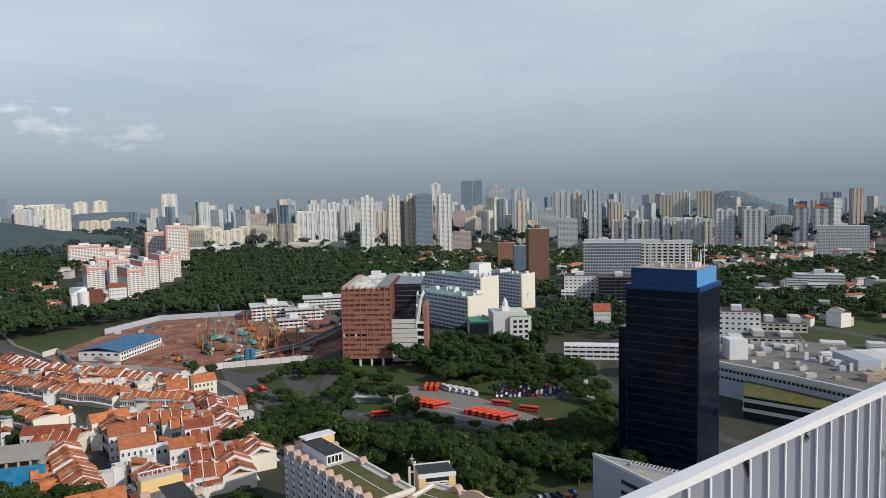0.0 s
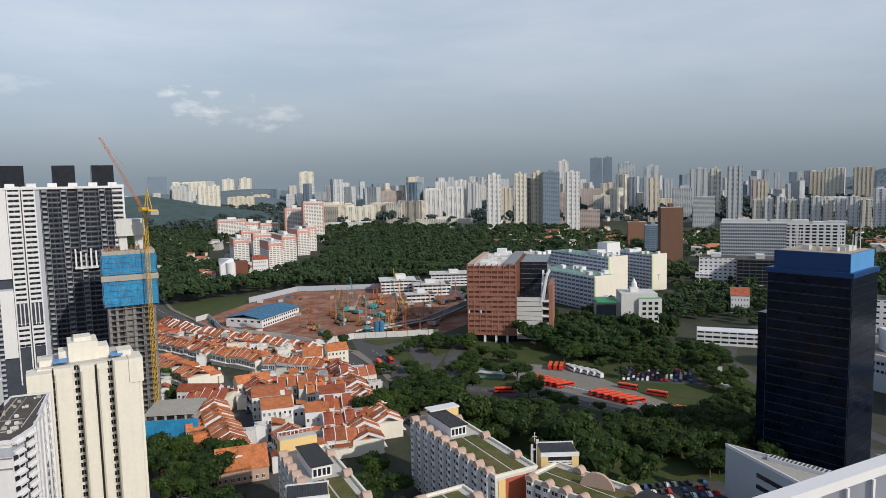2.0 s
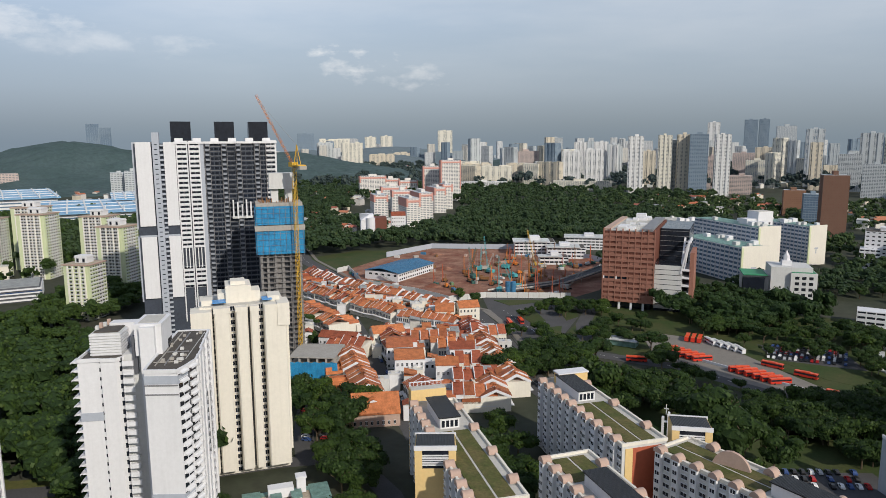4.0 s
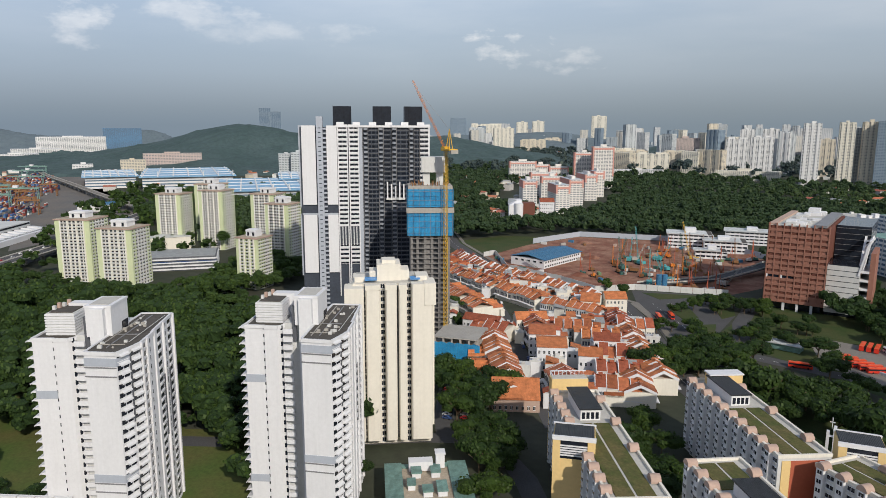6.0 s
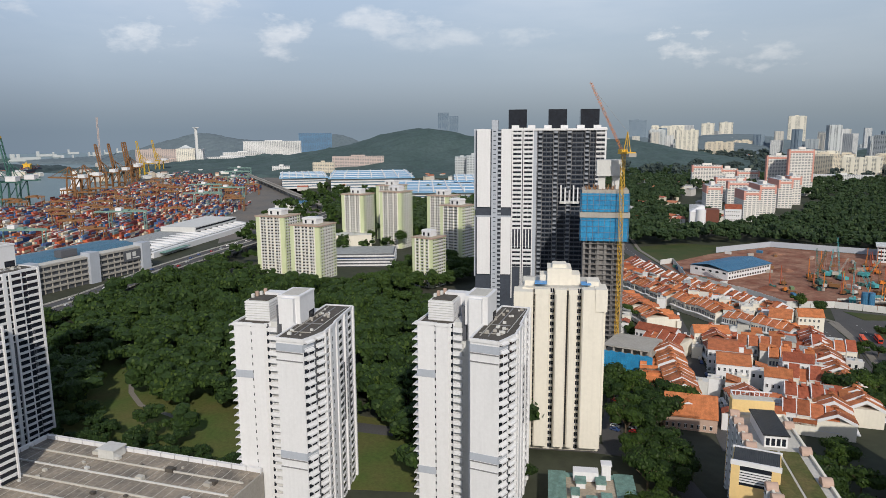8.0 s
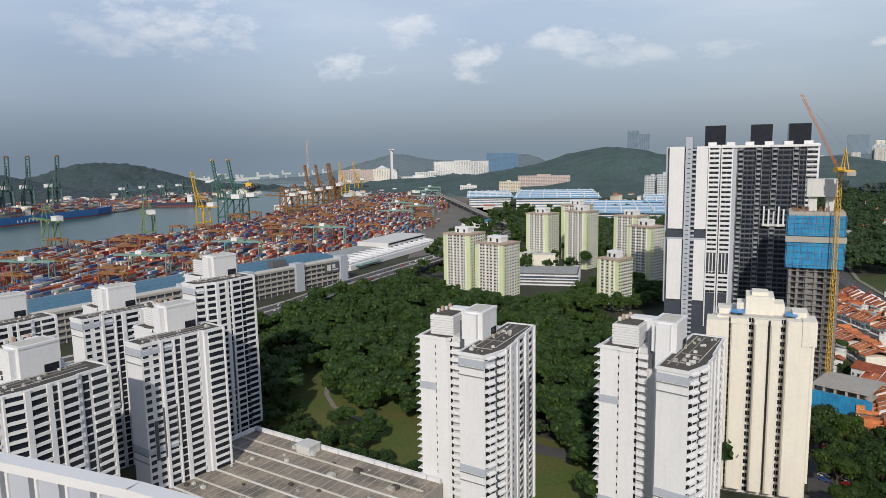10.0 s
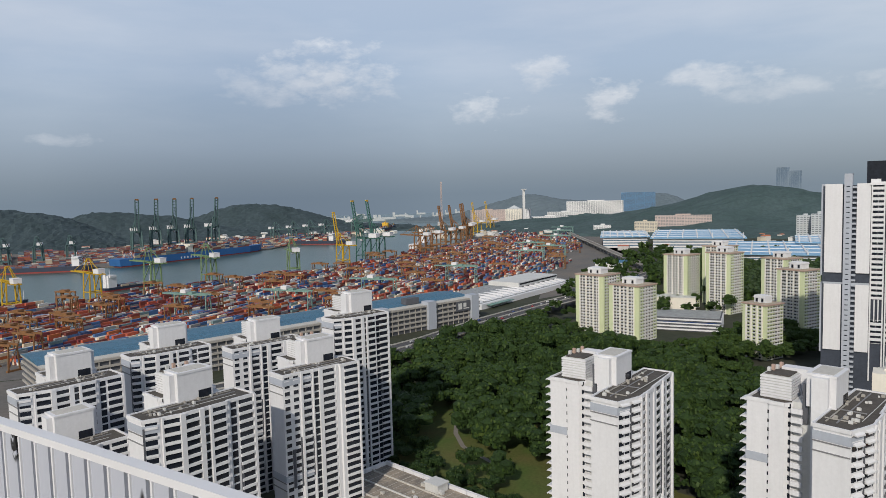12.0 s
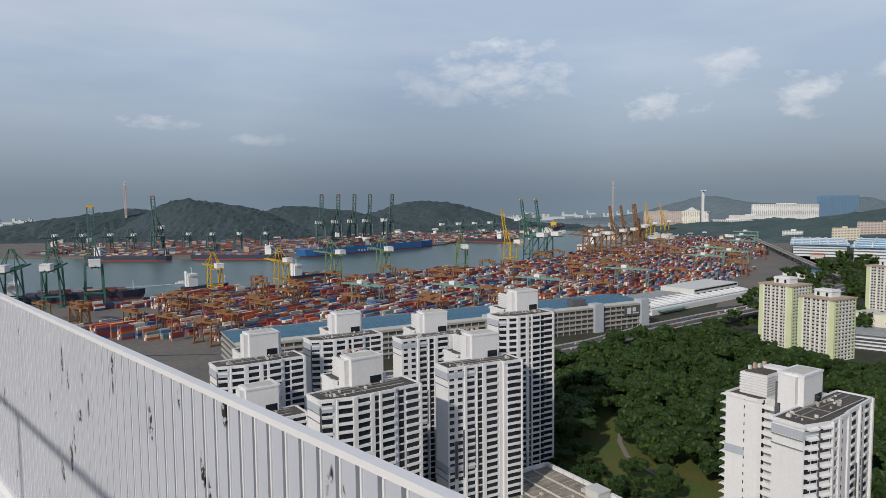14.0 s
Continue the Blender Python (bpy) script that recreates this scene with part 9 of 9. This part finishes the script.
put(quay_crane(BROWN_STEEL, False, "orange-brown ship-to-shore crane with level boom", True), ((-1480, 352, -52, 1), (-1540, 394, -52, 1)))
put(quay_crane(BROWN_STEEL, True, "orange-brown ship-to-shore crane with raised boom", True), ((-1640, 456, -55, 1), (-1700, 500, -55, 1), (-1900, 596, -60, 1), (-1840, 572, -60, 1)))
# slightly bluer green than the near cranes have
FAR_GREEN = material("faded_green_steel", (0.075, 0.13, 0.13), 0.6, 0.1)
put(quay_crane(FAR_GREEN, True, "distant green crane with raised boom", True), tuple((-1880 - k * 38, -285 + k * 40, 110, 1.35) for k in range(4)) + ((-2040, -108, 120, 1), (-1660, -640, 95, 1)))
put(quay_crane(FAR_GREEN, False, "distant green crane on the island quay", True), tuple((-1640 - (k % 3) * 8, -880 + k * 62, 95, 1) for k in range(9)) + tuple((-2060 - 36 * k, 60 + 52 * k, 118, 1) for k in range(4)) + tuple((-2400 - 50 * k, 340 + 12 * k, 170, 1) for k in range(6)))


def yard_crane(mat, label, span=26, tall=20):
    ob = thing("yard_crane", 0, 0, 0, label, "yard crane", "yard gantry cranes")
    for sx in (-span / 2, span / 2):
        leg = Mesh().box(sx - 0.9, sx + 0.9, -6, 6, 0, 1.4).beam((sx, -4, 3), (sx, 3.6, tall - 1), 0.5)
        for yy in (-4.5, 4.5):
            leg.beam((sx, yy, 1.2), (sx, yy * 0.75, tall), 1.0)
        part("leg_frame", leg, mat, ob)
    part("girder", Mesh().box(-span / 2 - 2, span / 2 + 2, -3.8, -2.6, tall, tall + 1.8).box(-span / 2 - 2, span / 2 + 2, 2.6, 3.8, tall, tall + 1.8)
         .beam((-span / 2, -3.2, tall + 3), (span / 2, -3.2, tall + 3), 0.25).beam((-span / 2, 3.2, tall + 3), (span / 2, 3.2, tall + 3), 0.25), mat, ob)
    part("trolley", Mesh().box(-4, 3, -3.4, 3.4, tall + 1.6, tall + 3.6).box(4, 6, -1.2, 1.2, tall - 3, tall), mat, ob)
    return ob


yr = random.Random(15)
spots = []
while len(spots) < 70:
    a, b = yr.uniform(-1650, -700), yr.uniform(-420, 700)
    if inside(NEARYARD, a, b) and not inside(SHED_HOLE, a, b) and all(math.hypot(a - p[0], b - p[1]) > 32 for p in spots):
        spots.append((a, b, 50 + yr.choice((0, 0, 180)), 1))
spots += [(-735, -215, 50, 1), (-760, -250, 50, 1), (-745, -180, 50, 1), (-790, -235, 50, 1), (-775, -290, 50, 1), (-720, -260, 50, 1), (-640, -240, 50, 1), (-672, -285, 50, 1), (-612, -196, 50, 1), (-655, -190, 50, 1), (-700, -215, 50, 1)]
put(yard_crane(BROWN_STEEL, "orange-brown rubber-tyred yard gantry crane"), spots)
TEALGREY = material("grey_green_painted_steel", (0.17, 0.28, 0.25), 0.5, 0.12)
big = yard_crane(TEALGREY, "large grey-green yard gantry with white cabins", 46, 24)
part("cabin", Mesh().box(-14, -6, -4, 4, 26, 30), WHITE, big, "white machinery cabin")
part("cantilever", Mesh().box(-42, -23, -3.4, 3.4, 24, 25.6), TEALGREY, big)
put(big, ((-800, 40, 50, 1), (-860, 150, 50, 1), (-820, -70, 50, 1), (-960, 290, 50, 1), (-1150, 480, 45, 1), (-1230, 560, 45, 1), (-1330, 560, 45, 1), (-1500, 700, 45, 1), (-1700, 800, 45, 1), (-1850, 880, 45, 1)))


def ship(x, y, turn, length, beam_, hull, label, house_at, house_mat, cargo, deck_h=11):
    ob = thing("container_ship", x, y, turn, label, "ship", "ships in the harbour", -3.0)
    L, b = length / 2, beam_ / 2
    plan = [(-L, -b * 0.8), (-L * 0.9, -b), (L * 0.7, -b), (L * 0.9, -b * 0.6), (L, 0), (L * 0.9, b * 0.6), (L * 0.7, b), (-L * 0.9, b), (-L, b * 0.8)]
    part("boot_stripe", Mesh().prism([(p * 0.985, q * 0.98) for p, q in plan], -0.4, 2.6), HULL_RED, ob)
    part("hull", Mesh().prism(plan, 2.6, deck_h, [(p * 1.01, q) for p, q in plan]), hull, ob)
    hx = house_at * L
    part("deckhouse", Mesh().box(hx - 7, hx + 7, -b * 0.8, b * 0.8, deck_h, deck_h + 18).box(hx - 5, hx + 6, -b, b, deck_h + 15, deck_h + 18.5).box(hx - 9, hx - 7, -3, 3, deck_h, deck_h + 22), house_mat, ob)
    for k in range(5):
        part("window_row", Mesh().box(hx + 7, hx + 7.1, -b * 0.7, b * 0.7, deck_h + 3 + k * 3, deck_h + 4.2 + k * 3), DARKPANE, ob)
    part("mast", Mesh().cyl(hx, 0, 0.5, deck_h + 18, deck_h + 27, 6), house_mat, ob)
    part("foremast", Mesh().cyl(L * 0.85, 0, 0.4, deck_h, deck_h + 12, 6), house_mat, ob)
    for k in range(7):
        part("hull_letter_bar", Mesh().box(-L * 0.3 + k * 9, -L * 0.3 + k * 9 + 3, b, b + 0.1, 5, 9.5).box(-L * 0.3 + k * 9, -L * 0.3 + k * 9 + 3, -b - 0.1, -b, 5, 9.5), WHITE, ob) if cargo > 5 else None
    if cargo:
        r = random.Random(int(x))
        V = []
        a = -L * 0.82
        while a < L * 0.72:
            if abs(a - hx) > 15:
                n = r.randint(max(1, cargo - 3), cargo)
                for j in range(int(beam_ / 2.6)):
                    for k in range(max(1, n - r.randint(0, 2))):
                        V.append((a, -b + 1.3 + j * 2.55, deck_h + 2.6 * k))
            a += 13
        c = np.array(((-6.1, -1.22, 0), (6.1, -1.22, 0), (6.1, 1.22, 0), (-6.1, 1.22, 0), (-6.1, -1.22, 2.55), (6.1, -1.22, 2.55), (6.1, 1.22, 2.55), (-6.1, 1.22, 2.55)))
        P = np.array(V)
        m = new("cargo", mesh_from("cargo", (P[:, None] + c[None]).reshape(-1, 3), (np.arange(len(P))[:, None, None] * 8 + CUBE_F[None]).reshape(-1, 4), BOX_FAR))
        m.parent = ob
        tagged(m, "stacked deck containers", kind="stuff")
    return ob


ship(-1688, -130, 135.5, 420, 44, HULL_BLUE, "large blue container ship moored at the island quay", -0.15, CREAM, 7, 17)
ship(-1502, -640, 84, 190, 28, HULL_DARK, "dark-hulled cargo ship moored at the island quay", -0.7, WHITE, 3)
ship(-1508, -410, 84, 200, 28, HULL_DARK, "dark-hulled cargo ship with red boot stripe", 0.72, WHITE, 2)
ship(-1985, 165, 60, 190, 30, HULL_DARK, "grey container ship under the island cranes", 0.6, WHITE, 5)
ship(-1668, 402, 145, 120, 24, WHITE, "white ship moored in the inner basin", 0.1, WHITE, 0, 14)
ship(-2640, 505, 150, 150, 26, HULL_DARK, "distant ship with orange superstructure", -0.4, LATTICE, 3)
ship(-905, -470, 118, 190, 28, HULL_DARK, "dark ship moored under the green cranes", -0.6, WHITE, 2)
ship(-1010, -322, 132, 70, 14, HULL_DARK, "small dark coaster at the quay", -0.6, WHITE, 0, 7)
ship(-1150, -190, 136, 90, 16, HULL_DARK, "dark barge along the quay", -0.7, WHITE, 1, 6)
tg = thing("speedboat", -1083, -383, 120, "white harbour launch under way", "boat", "ships in the harbour", -3.0)
part("hull", Mesh().prism([(-9, -2.5), (5, -2.5), (10, 0), (5, 2.5), (-9, 2.5)], -0.3, 2), WHITE, tg)
part("cabin", Mesh().box(-4, 3, -1.8, 1.8, 2, 4.6), WHITE, tg)
part("wake", Mesh().prism([(-9, -2), (-9, 2), (-90, 5), (-130, 1), (-90, -3)], 0.02, 0.12), material("wake_foam", (0.5, 0.55, 0.55), 0.8, 0.3, 0.3, 0.5), tg, "white foam wake")
tu = thing("tug", -1672, -165, 140, "small red and white harbour tug", "boat", "ships in the harbour", -3.0)
part("hull", Mesh().prism([(-13, -4), (9, -4), (14, 0), (9, 4), (-13, 4)], -0.3, 3), HULL_RED, tu)
part("cabin", Mesh().box(-3, 6, -2.6, 2.6, 3, 9), WHITE, tu)

# long sheds beside the expressway
ws = thing("warehouse", -671, 222, 116.5, "grey multi-storey warehouse with ramps and blue metal roof", "warehouse")
# local x runs back along the front, y points inland
LW = 400
for k in range(5):
    part("storey_parapet", Mesh().box(-LW, 0, 0, 66, 3.6 + k * 4.6, 5.2 + k * 4.6), CONCRETE, ws)
for k in range(56):
    part("column", Mesh().box(-LW + 6 + k * 7, -LW + 6.6 + k * 7, 0.5, 1.6, 0, 22), CONCRETE, ws)
# charcoal block stands for shade between the open storeys
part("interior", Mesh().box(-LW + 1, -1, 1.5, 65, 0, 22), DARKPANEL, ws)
for a in (-4, -62, -120, -180, -240, -310, -380):
    part("stair_tower", Mesh().box(a - 10, a, -2.5, 8, 0, 27), GREYBAND, ws)
part("roof", Mesh().prism([(-LW, 12), (-2, 12), (-2, 66), (-LW, 66)], 23.4, 25.4, [(-LW, 30), (-2, 30), (-2, 50), (-LW, 50)]), TEALBLUE_ROOF, ws, "blue metal roof")
part("roof_walk", Mesh().box(-LW, -2, 2, 12, 23.4, 24), PALE_CONCRETE, ws)
part("sign", Mesh().box(-34, -13, -0.6, 0, 12, 22), DARKPANEL, ws, "dark sign panel with pale marks")
for a, b, z0, z1 in ((-31, -26, 14, 20), (-24, -20, 16, 20), (-24, -16, 14, 15)):
    part("sign_bar", Mesh().box(a, b, -0.75, -0.6, z0, z1), OFFWHITE, ws)
part("water_tank", Mesh().box(-86, -70, 14, 22, 24, 30), DARKPANEL, ws)
wh = thing("white_hall", -725, 240, 128, "long white hall with stepped roof vents and green canopies", "hall")
part("wall", Mesh().box(0, 235, -2, 70, 0, 6), WHITE, wh)
part("roof", Mesh().prism([(0, 2), (235, 2), (235, 70), (0, 70)], 6, 9.5, [(0, 40), (235, 40), (235, 68), (0, 68)]), GREY_ROOF, wh, "white metal roof")
for k in range(16):
    part("roof_vent", Mesh().prism([(6 + k * 14, 4), (16 + k * 14, 4), (16 + k * 14, 34), (6 + k * 14, 34)], 6.5, 9.5, [(6 + k * 14, 12), (10 + k * 14, 12), (10 + k * 14, 36), (6 + k * 14, 36)]), WHITE, wh)
part("annex", Mesh().box(120, 225, 20, 66, 0, 15), OFFWHITE, wh)
for k in range(3):
    part("annex_window", Mesh().box(122, 223, 19.8, 20, 3 + k * 4.5, 5 + k * 4.5), DARKPANE, wh)
part("canopy", Mesh().box(10, 60, -9, -2, 4, 4.6), GREEN_ROOF, wh)
bb = thing("blue_depot", *polar(60.9, 1180), 58, "blue-sided depot with pale roof", "depot")
part("wall", Mesh().box(-26, 26, -14, 16, 0, 10), FAR_WALLS[1], bb)
part("roof", Mesh().gable(-27, 27, -14, 16, 10, 13, 0.6), BLUE_ROOF, bb)

# distribution halls with blue framed roofs
PALEBLUE = material("pale_blue_roof_frame", (0.22, 0.40, 0.58), 0.6, 0.08, 0.02, 0.2)


def frame_hall(az, dist, w, d, h, rot, label):
    x, y = polar(az, dist)
    ob = thing("logistics_hall", x, y, rot, label, "logistics hall", "logistics halls with blue roofs")
    part("wall", Mesh().box(-w / 2, w / 2, -d / 2, d / 2, 0, h * 0.86), FAR_WALLS[1], ob)
    for k in range(3):
        part("window_band", Mesh().box(-w / 2 - 0.2, w / 2 + 0.2, -d / 2 - 0.2, d / 2 + 0.2, h * (0.15 + 0.22 * k), h * (0.24 + 0.22 * k)), FAR_SLATE, ob)
    part("roof", Mesh().box(-w / 2 - 6, w / 2 + 6, -d / 2 - 6, d / 2 + 6, h * 0.9, h * 0.96), PALEBLUE, ob, "pale blue overhanging roof")
    for k in range(7):
        c = -w / 2 + w * k / 6
        part("roof_rib", Mesh().box(c - 1.2, c + 1.2, -d / 2 - 6, d / 2 + 6, h * 0.96, h * 0.96 + 1.6), FAR_WALLS[1], ob)
        part("roof_mast", Mesh().cyl(c, -d / 2 + 4, 0.7, h * 0.9, h + 9, 6), FAR_WALLS[1], ob)
    for k in range(4):
        c = -d / 2 + d * (k + 0.5) / 4
        part("roof_rib", Mesh().box(-w / 2 - 6, w / 2 + 6, c - 1, c + 1, h * 0.96, h * 0.96 + 1.2), FAR_WALLS[1], ob)
    return ob


HLB = "large logistics hall with pale blue framed roof and masts"
for a in ((59.9, 1700, 96, 220, 26, 61), (54.4, 1660, 176, 290, 28, 55), (49.3, 1330, 160, 270, 24, 50), (45.2, 1500, 110, 200, 28, 48)):
    frame_hall(*a, HLB)

# far shore buildings
block("harbour_tower", 68.7, 2640, 62, 40, 68, 62, CREAM, FAR_GLASS, "cream harbour office tower with pagoda roof", "office tower", 4, 6, 3, 0.55, 0, group="")
x, y = polar(68.7, 2640)
pg = thing("pagoda_roof", x, y, 62, "tiered grey pagoda roof", "roof", "", 68)
part("tier", Mesh().prism([(-26, -16), (26, -16), (26, 16), (-26, 16)], 0.3, 5, [(-14, -9), (14, -9), (14, 9), (-14, 9)]), FAR_WALLS[2], pg)
part("tier", Mesh().prism([(-14, -9), (14, -9), (14, 9), (-14, 9)], 5, 12, [(-3, -2), (3, -2), (3, 2), (-3, 2)]), FAR_WALLS[2], pg)
block("harbour_tower", 67.6, 2620, 22, 30, 66, 62, FAR_WALLS[1], FAR_GLASS, "white harbour office slab", "office tower", 4, 6, 3, 0.55, 0, group="")
x, y = polar(67.9, 2476)
ms = thing("cable_car_tower", x, y, 0, "tall pale cable car support tower", "cable tower")
part("shaft", Mesh().box(-3.5, 3.5, -3.5, 3.5, 0, 138), FAR_WALLS[1], ms)
part("head", Mesh().box(-16, 16, -4, 4, 138, 141), FAR_WALLS[1], ms)
for a, dd, w, d, h, rot, wall in ((62.2, 2950, 230, 50, 86, 64, 1), (64.4, 2850, 160, 60, 46, 66, 1), (65.8, 2700, 140, 50, 34, 66, 1), (66.9, 2500, 110, 40, 26, 66, 1), (69.6, 2700, 120, 40, 30, 66, 4), (70.8, 2900, 150, 30, 60, 68, 4), (55.4, 2050, 150, 24, 54, 55, 4),
                                  (45.6, 2300, 110, 24, 78, 47, 3), (44.6, 2350, 60, 24, 76, 47, 3), (43.0, 2300, 44, 24, 84, 47, 3), (42.0, 2250, 26, 24, 80, 47, 0), (46.8, 1750, 40, 24, 62, 47, 2), (45.9, 1720, 36, 24, 66, 47, 2), (44.4, 1700, 40, 26, 50, 47, 1), (43.2, 1650, 34, 24, 60, 47, 1),
                                  (58.2, 2000, 60, 26, 40, 55, 3), (61.6, 2100, 50, 26, 26, 60, 1), (42.4, 1900, 60, 26, 40, 45, 1), (37.6, 2600, 90, 30, 74, 40, 3), (36.4, 2300, 50, 30, 88, 40, 1), (35.0, 2300, 40, 26, 70, 40, 0), (35.8, 2900, 80, 30, 90, 40, 1)):
    block("shore_building", a, dd, w, d, h, rot, FAR_WALLS[wall], FAR_GLASS, "pale distant building below the wooded ridge", "building", 4.2, 7, 2.2, 0.55, 1, group="distant shore buildings")
block("glass_hotel", 58.8, 3300, 150, 50, 116, 60, material("blue_glass_wall", (0.11, 0.25, 0.42), 0.5, 0.08, 0.02, 0.2), FAR_SLATE, "blue glass slab beyond the white mall", "hotel", 4, 8, 0.6, 0.25, 0, group="distant shore buildings")
for a, hh in ((48.4, 205), (47.6, 190)):
    block("leaning_tower", a, 3250, 50, 44, hh, 48, FAR_WALLS[5], FAR_SLATE, "hazy grey glass residential tower", "tower block", 4, 8, 0.8, 0.3, 0, group="distant shore buildings")
for a, dd, hh in ((113.2, 2600, 190), (74.7, 3300, 190)):
    x, y = polar(a, dd)
    mm = thing("radio_mast", x, y, 0, "tall lattice radio mast", "mast", "radio masts")
    part("mast", lattice(Mesh(), (0, 0, 0), (0, 0, hh), 5, 24, 1.0), FAR_WALLS[4], mm)
low_roofs("house_field", (76, 118, 2150, 2500), 90, 8, "low pale buildings on the island", (WALLMIX, palette_material("pale_shed_roofs", [(0.62, 0.62, 0.6), (0.5, 0.5, 0.5), (0.4, 0.2, 0.15)])))
low_roofs("house_field", (64, 76, 2000, 2900), 80, 9, "low pale harbour buildings", (WALLMIX, palette_material("pale_harbour_roofs", [(0.66, 0.66, 0.64), (0.5, 0.52, 0.54), (0.42, 0.24, 0.18)])))
low_roofs("house_field", (40, 60, 1500, 2100), 70, 10, "low buildings at the foot of the ridge", (WALLMIX, ROOFMIX))
woodland("woodland", [polar(58, 640), polar(66, 700), polar(64, 1000), polar(58, 1500), polar(46, 1350), polar(44, 800), polar(50, 780)], 30, 8, 14, 62, LOW, LEAF_FOREST, LEAF_CORE, "trees along the expressway", ([polar(62.5, 560), polar(62.5, 660), polar(45, 760), polar(45, 560)],))
fleet = random.Random(21)
fl = Mesh()
for k in range(110):
    x, y = polar(fleet.uniform(56, 122), fleet.uniform(3500, 4850))
    L = fleet.uniform(30, 130)
    fl.box(x - 6, x + 6, y - L / 2, y + L / 2, -3.2, 8).box(x - 6, x + 6, y - L / 2, y - L / 2 + L * 0.15, 8, 24)
tagged(new("anchored_ships", fl.data("anchored_ships", FAR_WALLS[2])), "scattered hazy ships anchored on the open sea", "ships", "", "stuff")


# ---- lookout parapet ----
# two straight lengths of fence that meet in front of the viewer
KX, KY = -1.21, 0.08
rail = thing("parapet_fence", KX, KY, 0, "white-painted metal parapet fence with upright ribs and chipped paint", "parapet fence", z=128.35)
CHIPPED = bpy.data.materials.new("chipped_white_paint")
CHIPPED.use_nodes = True
N = Nodes(CHIPPED.node_tree)
op = N.add("ShaderNodeNewGeometry").outputs["Position"]
tallmap = N.add("ShaderNodeMapping", {"Vector": op, "Scale": (1.0, 1.0, 0.28)}).outputs[0]
finemap = N.add("ShaderNodeMapping", {"Vector": op, "Scale": (1.0, 1.0, 0.6)}).outputs[0]
cl = N.ramp(N.noise(tallmap, 11, 2), [(0.655, (0, 0, 0)), (0.675, (1, 1, 1))])
fl = N.ramp(N.noise(finemap, 75, 3, 0.55), [(0.47, (0, 0, 0)), (0.48, (1, 1, 1))])
chip = N.math("MULTIPLY", cl, fl)
col = N.mix(chip, N.mix(N.noise(op, 3, 5), (0.40, 0.42, 0.485), (0.46, 0.48, 0.54)), (0.018, 0.017, 0.018))
N.add("ShaderNodeOutputMaterial", {0: N.add("ShaderNodeBsdfPrincipled", {"Base Color": col, "Roughness": 0.5,
      "Normal": N.add("ShaderNodeBump", {"Height": chip, "Strength": 0.4, "Distance": 0.004}).outputs[0]}).outputs[0]})
TOP = 1.16
PITCH = 0.068
fins = {}
# flat blades on the near length, turned blades on the other, each folded edge painted whiter as if sunlit
for side_, half, front, rear in ((-1, 0.023, -0.036, -0.004), (1, 0.020, -0.004, 0.004)):
    m = Mesh().box(-half, half, front, rear, 0.12, TOP - 0.016)
    k = len(m.f)
    if side_ < 0:
        m.box(-half - 0.0033, -half + 0.0023, front - 0.004, rear - 0.002, 0.12, TOP - 0.016)
    else:
        c_, s_ = math.cos(radians(49)), math.sin(radians(49))
        m.prism([(half + a * c_ - b * s_, -0.005 + a * s_ + b * c_) for a, b in ((-0.003, -0.0015), (0.003, -0.0015), (0.003, 0.0015), (-0.003, 0.0015))], 0.12, TOP - 0.016)
    fins[side_] = m.data("panel", CHIPPED)
    fins[side_].materials.append(WHITE_STEEL)
    for poly in fins[side_].polygons[k:]:
        poly.material_index = 1
for side, az, n in ((-1, 41.7, 116), (1, 37.5, 80)):
    turn = pose(0, 0, 0, 0, 0, az)
    a, b = (-n * PITCH, 0) if side < 0 else (0, n * PITCH)
    link("top_rail", Mesh().box(a, b, -0.038, -0.010, TOP - 0.016, TOP).data("top_rail", WHITE_STEEL), rail, "white painted top rail", turn)
    link("bottom_rail", Mesh().box(a, b, -0.05, 0.05, 0.06, 0.12).data("bottom_rail", WHITE_STEEL), rail, m=turn)
    link("kerb", Mesh().box(a, b, -0.16, 0.1, 0, 0.06).data("kerb", WHITE_STEEL), rail, m=turn)
    for k in range(n):
        s = side * (k + 0.5) * PITCH
        link("panel", fins[side], rail, m=turn @ (pose(s, 0, 0) if side < 0 else pose(s, -0.022, 0, 0, 0, -49)))
base = thing("lookout_building", KX, KY, 40, "tall white apartment block that carries the lookout deck", "apartment tower")
part("wall", Mesh().box(-10, 10, -9, -0.7, 0, 127.9), OFFWHITE, base)
part("deck", Mesh().prism([(-10, -9), (10, -9), (10, -0.35), (0, 0.05), (-10, -0.3)], 127.9, 128.35), PAVING, base, "grey concrete deck floor")

# unseen handrail across the deck, behind the viewer, placed for its fence shadow
hand = thing("handrail", KX, KY, 41.7, "white tubular handrail on posts across the deck", "handrail", z=128.35)
part("rail", Mesh().box(-9, 2.0, -2.015, -1.99, 1.85, 1.875), WHITE_STEEL, hand)
for k in range(6):
    part("post", Mesh().cyl(-8.6 + k * 2.0, -2.0, 0.025, 0, 1.84, 8), WHITE_STEEL, hand)
